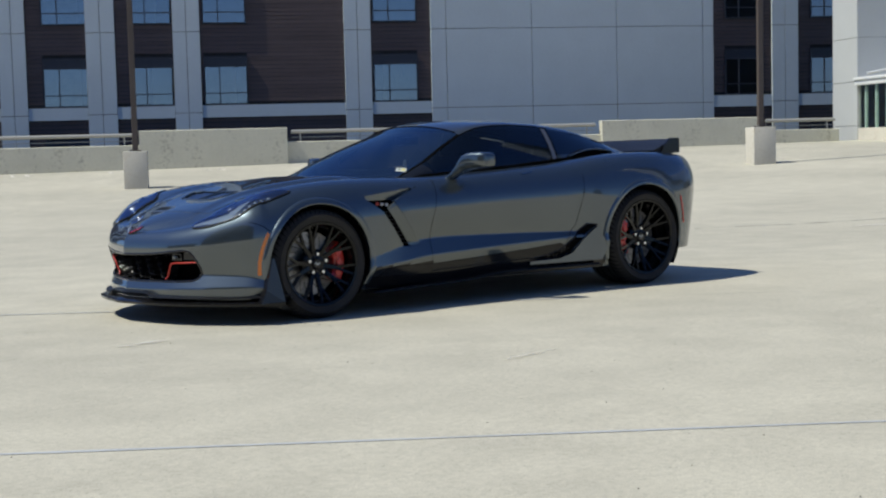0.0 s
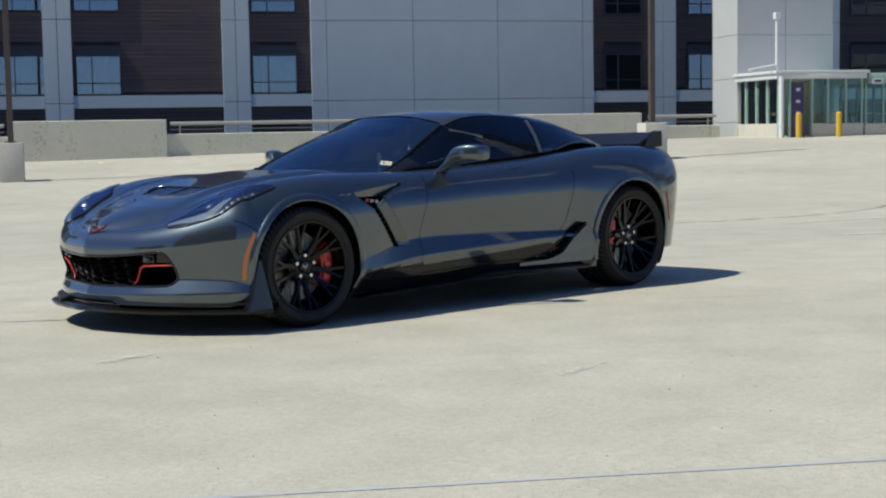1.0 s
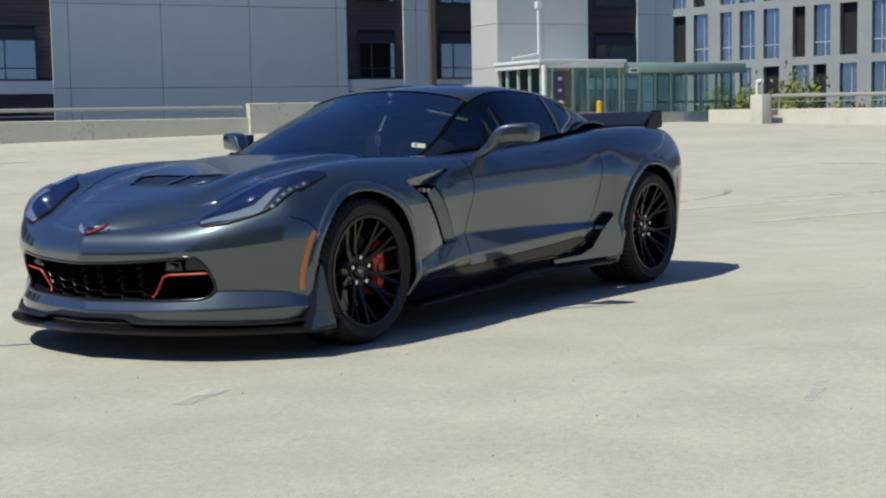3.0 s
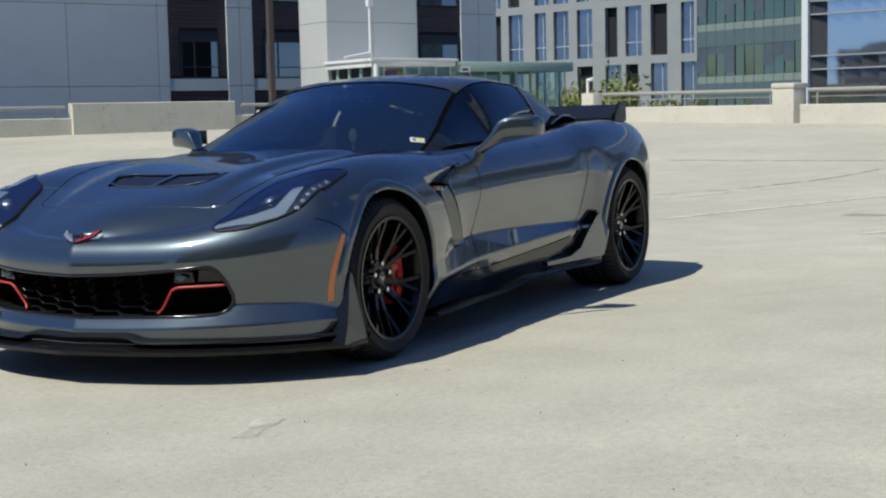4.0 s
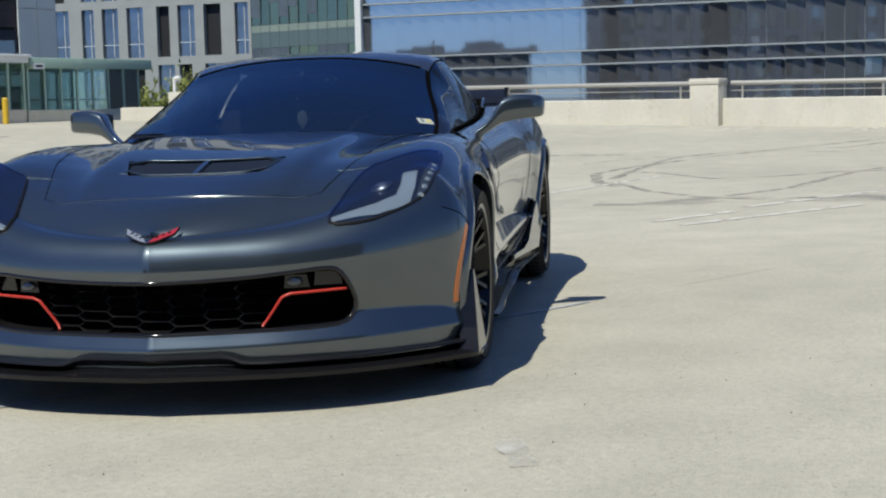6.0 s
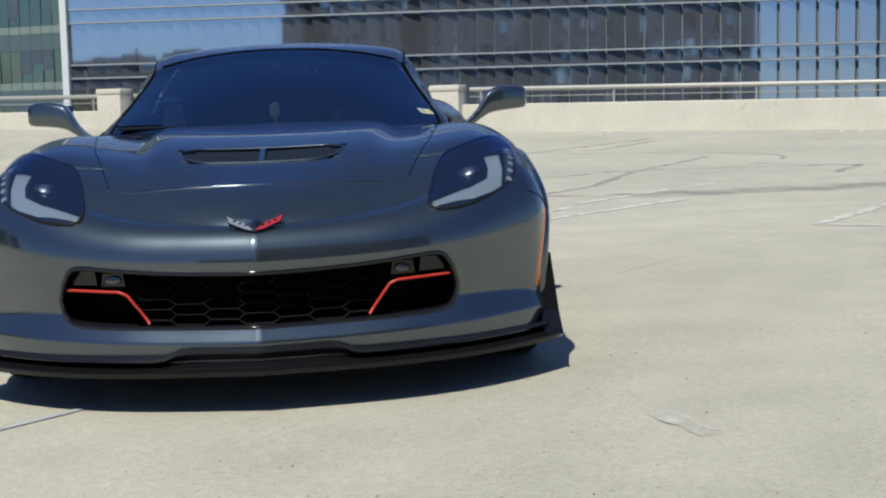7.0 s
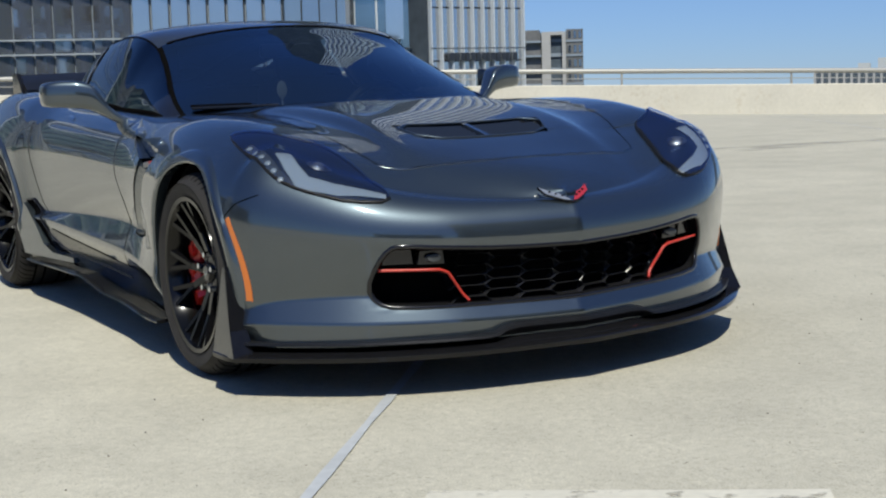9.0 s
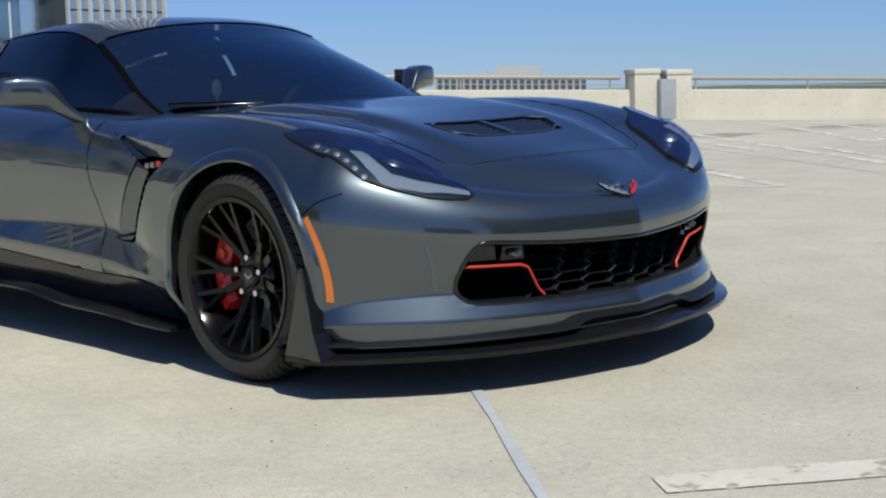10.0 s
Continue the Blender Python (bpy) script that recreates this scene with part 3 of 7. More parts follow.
for fn in (build_lift_tower, build_lobby, build_shelter, build_bollards, build_phone_post):
    fn()

# ---- the residential block behind the south parapet ----
BLOCK = pose(-26.8, -39.65, 0, 0, 0, 152)


def build_block():
    e = thing("apartment_building", BLOCK, "grey-panelled apartment block with brown timber bays", "building")
    top, storey, joint0 = 12.4, 3.23, 2.47
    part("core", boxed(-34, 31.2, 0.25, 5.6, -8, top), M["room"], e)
    part("roof", boxed(-34.2, 31.4, -0.1, 5.8, top, top + 0.5, bevel=0.05), M["panel_grey"], e)
    bays = ((-34, -30.4), (-28.8, -25.2), (-24, -18), (-16.9, -14.7), (-13.64, -11.35), (-10.2, -7.96), (-6.87, -1.11), (0.0, 2.45), (14.6, 17.2), (18.4, 21.0), (26.3, 29.15))
    wins = ((-33, -31.2), (-28, -26.2), (-23.6, -21.9), (-16.4, -14.9), (-13.04, -11.3), (-9.66, -7.9), (-6.77, -5.04), (0.07, 1.9), (15.13, 16.85), (18.97, 20.75), (26.9, 29.05))
    joints = [-0.76 + storey * k for k in range(0, 5)]
    # grey panels between the bays, each panel proud of its joints
    xs, cur = [], -34.0
    for a, b in bays:
        if a - cur > 0.05:
            xs.append((cur, a))
        cur = b
    xs.append((cur, 31.2))
    cols = []
    for a, b in xs:
        k = max(1, round((b - a) / 3.6)) if b - a > 4 else 2
        if b - a > 10:
            cols += [(a, 3.11), (3.11, 6.71), (6.71, 10.35), (10.35, 14.12), (14.12, b)]
        else:
            cols += [(a + (b - a) * i / k, a + (b - a) * (i + 1) / k) for i in range(k)]
    for a, b in cols:
        for z0 in joints:
            part("panel", boxed(a + 0.012, b - 0.012, 0.0, 0.1, z0 + 0.012, z0 + storey - 0.012, bevel=0.006), M["panel_grey"], e)
    # grey bands across each bay and the timber boards between
    for a, b in bays:
        for z0 in joints:
            part("band", boxed(a, b, 0.02, 0.1, z0 - 0.2, z0 + 0.29), M["panel_grey"], e) if abs(z0 - joint0) < 0.1 else None
    for (a, b), (w0, w1) in zip(bays, wins):
        bm = bmesh.new()
        z = -2.0
        while z < top - 0.1:
            if not (2.27 - 0.17 < z < 2.76):
                rng = [(a, b)]
                for k in range(-1, 3):
                    zb = 2.78 + storey * k
                    if zb - 0.16 < z < zb + 1.92:
                        rng = [(a, w0), (w1, b)]
                for p, q in rng:
                    if q - p > 0.03:
                        box(bm, p, q, 0.14, 0.17, z + 0.008, z + 0.155)
            z += 0.163
        part("siding", bm, M["siding"], e, "dark brown horizontal timber boards")
        for k in range(-1, 3):
            zb = 2.78 + storey * k
            window(e, w0, w1, zb, zb + 1.92, k + int(w0 * 7))


def window(e, x0, x1, z0, z1, seed):
    """A dark-framed window with two lights over a low hopper row, and a curtain inside."""
    # dark sheet behind the panes, a dim interior's shade put into its colour
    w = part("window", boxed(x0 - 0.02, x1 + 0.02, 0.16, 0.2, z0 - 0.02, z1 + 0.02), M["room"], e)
    fw, xm, zm = 0.05, x0 + (x1 - x0) * 0.36, z0 + 0.46
    bm = bmesh.new()
    box(bm, x0, x1, 0.05, 0.14, z0, z0 + fw)
    box(bm, x0, x1, 0.05, 0.14, z1 - fw, z1)
    box(bm, x0, x0 + fw, 0.052, 0.138, z0, z1)
    box(bm, x1 - fw, x1, 0.052, 0.138, z0, z1)
    box(bm, xm - 0.02, xm + 0.02, 0.06, 0.13, z0, z1)
    box(bm, x0, x1, 0.062, 0.128, zm - 0.02, zm + 0.02)
    part("frame", bm, M["frame_dark"], w)
    part("head_panel", boxed(x0 + fw, x1 - fw, 0.07, 0.095, z1 - 0.42, z1 - fw), M["frame_dark"], w)
    for p, q in ((x0 + fw, xm), (xm, x1 - fw)):
        for r, s in ((z0 + fw, zm), (zm, z1 - fw)):
            part("pane", boxed(p, q, 0.1, 0.108, r, s), M["pane_house"], w)
    rng = random.Random(seed)
    # pale curtains, with extra ones added to stand in for mirrored sky
    if rng.random() < 0.85:
        bm = bmesh.new()
        a, b = (x0, x0 + (x1 - x0) * rng.uniform(0.5, 1.0)) if rng.random() < 0.5 else (x0 + (x1 - x0) * rng.uniform(0, 0.5), x1)
        n = 26
        prev = None
        for i in range(n + 1):
            x, y = a + (b - a) * i / n, 0.148 - 0.008 * (i % 2)
            curv = [bm.verts.new((x, y, z0 + 0.05)), bm.verts.new((x, y, z1 - 0.05))]
            if prev:
                bm.faces.new((prev[0], curv[0], curv[1], prev[1]))
            prev = curv
        part("curtain", bm, M["curtain"], w)


build_block()

# ---- offices beyond the west parapet ----


def fins(e, x0, x1, zs, y, material, name="fin", depth=0.25, h=0.09):
    for z in zs:
        part(name, boxed(x0, x1, y - depth, y, z, z + h), material, e)


def wavy_glass(x0, x1, z0, z1, cols, rows, seed, tilt=0.006):
    """Separate mirror panes, each set a little out of true as real glazing is."""
    rng = random.Random(seed)
    bm = bmesh.new()
    for i in range(cols):
        for (za, zb) in rows:
            a, b = x0 + (x1 - x0) * i / cols, x0 + (x1 - x0) * (i + 1) / cols
            k = [rng.uniform(-tilt, tilt) for _ in range(4)]
            v = [bm.verts.new(c) for c in ((a + 0.03, k[0], za), (b - 0.03, k[1], za), (b - 0.03, k[2], zb), (a + 0.03, k[3], zb))]
            bm.faces.new(v)
    return bm


def panes(e, x0, x1, cols, rows, seed, tilt, material, skew=0.0):
    """The same panes, each a part of its own; skew turns each to steer its reflection."""
    rng = random.Random(seed)
    for i in range(cols):
        for za, zb in rows:
            a, b = x0 + (x1 - x0) * i / cols, x0 + (x1 - x0) * (i + 1) / cols
            bm = bmesh.new()
            g = (b - a) / 2 * math.tan(radians(skew))
            u, v = rng.uniform(-tilt, tilt), rng.uniform(-tilt, tilt)
            k = [q + u * r + v * h for q, r, h in ((-g, -1, -1), (g, 1, -1), (g, 1, 1), (-g, -1, 1))]
            bm.faces.new([bm.verts.new(c) for c in ((a + 0.03, k[0], za), (b - 0.03, k[1], za), (b - 0.03, k[2], zb), (a + 0.03, k[3], zb))])
            part("pane", bm, material, e)


def build_glass_office():
    face = pose(-70.7, 29.9, 0, 0, 0, 78)
    e = thing("glass_office", face, "blue mirror-glass office block with pale horizontal fins", "building")
    top = 24.0
    part("core", boxed(-47.3, -0.05, 0.16, 20, -25, top), M["facade_grey"], e)
    zs = [3.28 + 3.3 * k for k in range(-4, 6)]
    rows = []
    for z in zs:
        rows += [(z + 0.1, z + 0.78), (z + 0.9, z + 3.28)]
    seen = [r for r in rows if -1 < r[0] < 9.5]
    # 13 degree skew is added only to place the mirrored sky and offices
    panes(e, -47.2, -0.05, 44, seen, 3, 0.0014, M["curtain_wall"], 13)
    tagged(part("upper_glazing", wavy_glass(-47.2, -0.05, 0, 0, 44, [r for r in rows if r not in seen], 3, 0.012), M["curtain_wall"], e), kind="stuff")
    for z in zs:
        for o in (0.0, 0.8):
            part("fin", boxed(-47.2, 0.1, -0.24, 0.0, z + o, z + o + 0.075), M["fin"], e)
    for i in range(45):
        x = -47.2 + 47.2 * i / 44
        part("mullion", boxed(x - 0.02, x + 0.02, -0.015, 0.05, -20, top), M["mullion_dark"], e)
    part("corner_post", boxed(-47.6, -47.2, -0.5, 0.3, -20, top), M["white_paint"], e)
    part("roof", boxed(-47.4, 0.1, -0.2, 20, top, top + 0.6), M["mullion"], e)
    # the slanted end face, the dark recess and the ribbed face with its sign
    f2 = face @ pose(0, 0, 0, 0, 0, 34)
    e2 = thing("glass_office_wing", f2, "slanted mirror-glass end of the office block", "building")
    panes(e2, 0.05, 6.0, 4, seen, 8, 0.012, M["curtain_wall"])
    for z in zs:
        for o in (0.0, 0.8):
            part("fin", boxed(-0.05, 6.3, -0.1, 0.0, z + o, z + o + (0.09 if o < 0.5 else 0.05)), M["mullion"], e2)
    for i in range(5):
        part("mullion", boxed(1.5 * i - 0.025, 1.5 * i + 0.025, -0.04, 0.05, -20, top), M["mullion_dark"], e2)
    part("core", boxed(0.05, 6, 0.1, 6, -25, top), M["mullion_dark"], e2)
    f3 = pose(-73.0, 35.4, 0, 0, 0, 68)
    e3 = thing("glass_office_recess", f3, "dark glazed recess between two office blocks", "building")
    part("core", boxed(0, 6.6, 2.0, 8, -25, top), M["curtain_dark"], e3)
    for i in range(5):
        part("mullion", boxed(0.2 + 1.4 * i, 0.32 + 1.4 * i, 1.9, 2.0, -20, top), M["mullion"], e3)
    part("inner_panel", boxed(2.2, 3.3, 1.5, 2.0, 4.0, top), M["curtain_wall"], e3)
    fins(e3, 0, 5, [3.4, 6.7, 10], 1.95, M["mullion_dark"])
    f4 = pose(-71.3, 40.1, 0, 0, 0, 96)
    e4 = thing("ribbed_office", f4, "ribbed blue-grey glass office block with a dark sign", "building")
    part("core", boxed(-0.3, 7.0, 0.1, 12, -25, 72), M["tower_dark"], e4)
    panes(e4, -0.3, 7.0, 9, [(z, z + 3.2) for z in [-4 + 3.3 * k for k in range(23)]], 5, 0.01, M["curtain_wall"])
    for i in range(10):
        part("rib", boxed(0.811 * i - 0.35, 0.811 * i - 0.25, -0.3, 0.0, -20, 72), M["mullion"], e4)
    part("ledge", boxed(-0.4, 7.1, -0.32, -0.3, 3.3, 3.36), M["mullion_dark"], e4)
    x = 0.75
    for w in (0.1, 0.42, 0.3, 0.3, 0.32, 0.34, 0.34, 0.28, 0.3, 0.34, 0.34, 0.3, 0.24, 0.1, 0.34):
        part("sign_bar", boxed(x, x + w, -0.4, -0.33, 2.55, 3.05), M["letters"], e4)
        x += w + 0.085


def build_stone_office():
    """Pale office with two storeys of tall punched windows, and a green glass link."""
    f = pose(-84.7, -24.7, 0, 0, 0, 78)
    e = thing("stone_office", f, "pale grey office block with tall punched windows", "building")
    part("core", boxed(-40, 0, 0.5, 15, -25, 30), M["room"], e)
    cols = [-39.6 + 2.0 * i + (0.35 if i % 3 == 1 else 0.0) for i in range(20)]
    for k in range(9):
        z0 = -3.1 + 3.95 * k
        part("band", boxed(-40, 0, 0.0, 0.5, z0 - 0.55, z0), M["stone"], e)
        for i, x in enumerate(cols):
            w = 1.3 if (i + k) % 3 else 1.0
            nx = cols[i + 1] if i + 1 < len(cols) else 0.0
            part("pier", boxed(x + w, nx, 0.003, 0.5, z0, z0 + 3.4), M["stone"], e)
            if (i * 5 + k * 2) % 7 in (0, 3):
                part("recess", boxed(x, x + w, 0.42, 0.49, z0, z0 + 3.4), M["black"], e)
            else:
                win = part("window", boxed(x, x + w, 0.22, 0.26, z0, z0 + 3.4), M["pane_sky"], e)
                part("mullion", boxed(x + w * 0.62, x + w * 0.62 + 0.05, 0.17, 0.22, z0, z0 + 3.4), M["mullion"], win)
                part("transom", boxed(x, x + w, 0.172, 0.22, z0 + 0.9, z0 + 0.95), M["mullion"], win)
    part("pier", boxed(-40, -39.6, 0, 0.5, -20, 31), M["stone"], e)
    g = pose(-84.7, -24.7, 0, 0, 0, 63)
    e2 = thing("green_glass_link", g, "green-tinted glass office link with grey spandrels", "building")
    part("core", boxed(0, 9.0, 0.1, 12, -25, 30), M["tower_dark"], e2)
    zs = [-3.6 + 3.4 * k for k in range(9)]
    panes(e2, 0, 9.0, 11, [(z, z + 1.9) for z in zs], 12, 0.02, M["curtain_green"])
    rng = random.Random(4)
    for z in zs:
        for i in range(11):
            if rng.random() < 0.45:
                h = rng.choice((0.5, 0.9, 1.4))
                part("dark_light", boxed(9.0 * i / 11 + 0.04, 9.0 * (i + 1) / 11 - 0.04, -0.045, -0.03, z + 1.9 - h - rng.choice((0, 0.3)), z + 1.9), M["tower_dark"], e2)
        part("spandrel", boxed(0, 9.0, -0.03, 0.1, z + 1.92, z + 2.92), M["spandrel"], e2)
        part("sill_band", boxed(0, 9.0, -0.035, 0.1, z + 2.93, z + 3.38), M["facade_green"], e2)
    for i in range(12):
        part("mullion", boxed(9.0 * i / 11 - 0.025, 9.0 * i / 11 + 0.025, -0.05, 0.05, -20, 30), M["spandrel"], e2)


build_glass_office()
build_stone_office()


def build_far_towers():
    """Apartment towers and a low roofline far off over the city."""
    def at(az, d):
        return 5.6 + d * math.cos(radians(az)), -2.47 + d * math.sin(radians(az))

    x, y = at(146.45, 260)
    e = thing("apartment_tower", pose(x, y, 0, 0, 0, 55), "distant dark apartment tower with cream balconies", "building", group="distant towers")
    part("core", boxed(-11, -1.2, 0, 10, -40, 10.4), M["tower_glass"], e)
    part("roof_step", boxed(-4.2, -1.6, 0.4, 9, 10.4, 10.9), M["tower_glass"], e)
    part("core", boxed(-1.0, 3.3, 0.5, 10, -40, 9.9), M["tower_dark"], e)
    part("core", boxed(3.3, 6.4, 0, 10, -40, 10.9), M["tower_glass"], e)
    for a, b, z1 in ((-6.1, -4.8, 8.3), (-1.1, 0.5, 10.2), (2.6, 3.25, 10.2)):
        part("pier", boxed(a, b, -0.8, 0.4, -40, z1), M["tower"], e)
    part("parapet", boxed(-1.1, 3.25, -0.81, 0.4, 9.9, 10.5), M["tower"], e)
    for k in range(12):
        z = -20 + 2.6 * k
        if z < 9.6:
            part("balcony", boxed(-4.8, -1.2, -0.9, 0, z, z + 0.35), M["facade_grey"], e)
            part("balcony", boxed(-9.5, -6.1, -0.9, 0, z, z + 0.3), M["facade_grey"], e)
            part("floor_band", boxed(0.5, 2.6, 0.2, 0.5, z, z + 0.6), M["facade_grey"], e)
            part("floor_band", boxed(3.3, 6.45, -0.15, 0, z, z + 0.4), M["facade_grey"], e)
            for wx in (3.7, 4.7, 5.6):
                part("window", boxed(wx, wx + 0.5, -0.06, 0, z + 0.7, z + 2.0), M["pane_sky"], e)
    x, y = at(132.9, 620)
    e = thing("distant_roofline", pose(x, y, 0, 0, 0, 43), "long low distant office block on the horizon", "building", group="distant towers")
    part("core", boxed(-34, 32, 0, 20, -60, 3.6), M["tower_dark"], e)
    for k in range(22):
        part("pier", boxed(-34 + 3 * k, -33 + 3 * k, -0.6, 0, -60, 3.7), M["tower"], e)
    part("penthouse", boxed(-8, 12, 2, 14, 3.6, 8.4), M["white_panel"], e)
    part("penthouse", boxed(-16, -11, 2, 14, 3.6, 6.4), M["white_panel"], e)
    x, y = at(116.6, 150)
    e = thing("dark_tower", pose(x, y, 0, 0, 0, 27), "dark glass tower at the edge of the city", "building", group="distant towers")
    part("core", boxed(-4, 4, 0, 12, -40, 30), M["tower_dark"], e)
    for k in range(20):
        part("band", boxed(-4.05, 4.05, -0.1, 0, -20 + 2.5 * k, -19.6 + 2.5 * k), M["mullion_dark"], e)


build_far_towers()


def build_east_offices():
    """The blocks across the street behind the camera, which the glass and the car's paint mirror."""
    e = thing("dark_office", pose(68, 73.7, 0, 0, 0, -90), "dark grey office block across the street", "building")
    part("core", boxed(0, 74.3, 0, 20, -25, 46), M["pane_blue"], e)
    rng = random.Random(9)
    for k in range(17):
        part("band", boxed(-0.1, 74.4, -0.5, 0, -20 + 3.9 * k, -18.9 + 3.9 * k), M["facade_grey"], e)
    for i in range(19):
        part("pier", boxed(4 * i - 0.2, 4 * i + (0.9 if i % 3 else 1.8), -0.7, -0.5, -20, 46), M["facade_grey"], e)
    tones = ("stone", "facade_green", "tower_dark", "room", "spandrel", "pane_sky", "pane_sky", "curtain_dark", "curtain_wall")
    for i in range(18):
        for k in range(4, 11):
            z = -18.9 + 3.9 * k
            for x0, x1 in ((1.0, 2.3), (2.5, 3.8)):
                part("panel", boxed(4 * i + x0, 4 * i + x1, -0.3, -0.2, z + rng.choice((0.1, 0.1, 1.0)), z + 2.7), M[rng.choice(tones)], e)
    for x in (19.0, 33.5, 52.0, 68.0):
        part("stair_shaft", boxed(x, x + 3.2, -1.4, -0.7, -20, 46), M["room" if x > 40 else "spandrel"], e)
    e = thing("low_office", pose(68, -9.0, 0, 0, 0, -90), "low blue-grey office block beyond the street", "building")
    part("core", boxed(0, 27.5, 0, 20, -25, 10.5), M["pane_blue"], e)
    part("penthouse", boxed(5, 11, 2, 12, 10.5, 11.6), M["facade_grey"], e)
    part("penthouse", boxed(15, 23, 2, 12, 10.5, 11.1), M["facade_grey"], e)
    for k in range(10):
        part("band", boxed(-0.1, 27.6, -0.4, 0, -24 + 3.7 * k, -22.8 + 3.7 * k), M["facade_grey"], e)


build_east_offices()


def leafy_tree(p, h, spread, seed, label):
    """Tapered trunk, forked limbs and a crown of many small leaf clumps with gaps."""
    rng = random.Random(seed)
    e = thing("tree", pose(p[0], p[1], p[2]), label, "tree", group="street trees")
    bm = bmesh.new()
    rod(bm, (0, 0, 0), (0.1, 0, h * 0.6), 0.22, 0.1, n=9)
    tips = []
    for i in range(9):
        a = 2 * math.pi * i / 9 + rng.uniform(-0.3, 0.3)
        b = Vector((math.cos(a) * spread * rng.uniform(0.4, 0.8), math.sin(a) * spread * rng.uniform(0.4, 0.8), h * rng.uniform(0.80, 0.95)))
        rod(bm, (0.1, 0, h * rng.uniform(0.4, 0.6)), b, 0.08, 0.02, n=6)
        tips.append(b)
    part("trunk", bm, M["bark"], e, smooth=True)
    bm = bmesh.new()
    for _ in range(2600):
        t = rng.choice(tips)
        c = t + Vector((rng.gauss(0, spread * 0.22), rng.gauss(0, spread * 0.22), rng.gauss(-0.1, h * 0.03)))
        s = rng.uniform(0.07, 0.16)
        m = Matrix.LocRotScale(c, Euler((rng.uniform(0, 6), rng.uniform(0, 6), rng.uniform(0, 6))), (s, s * 0.55, s))
        v = [bm.verts.new(m @ Vector(q)) for q in ((-1, 0, 0), (0, -1, 0.2), (1, 0, 0), (0, 1, 0.2))]
        bm.faces.new(v)
    part("crown", bm, M["leaf"], e)


def tree_at(az, d, ztop, spread, seed):
    x, y = 6.15 + d * math.cos(radians(az)), 3.2 + d * math.sin(radians(az))
    h = ztop + 14
    leafy_tree((x, y, -14), h, spread, seed, "yellow-green street tree rising behind the parapet")


tree_at(-158.9, 62, 2.9, 2.0, 1)
tree_at(-160.1, 66, 2.2, 1.6, 2)
tree_at(-162.3, 60, 2.0, 1.5, 3)
tree_at(-157.6, 60, 2.1, 1.6, 5)


def build_land():
    bm = bmesh.new()
    bmesh.ops.create_grid(bm, x_segments=8, y_segments=8, size=4500, matrix=Matrix.Translation((0, 0, -26)))
    tagged(part("ground", bm, M["land"]), "hazy city ground far below the deck", "ground", kind="structure")


build_land()

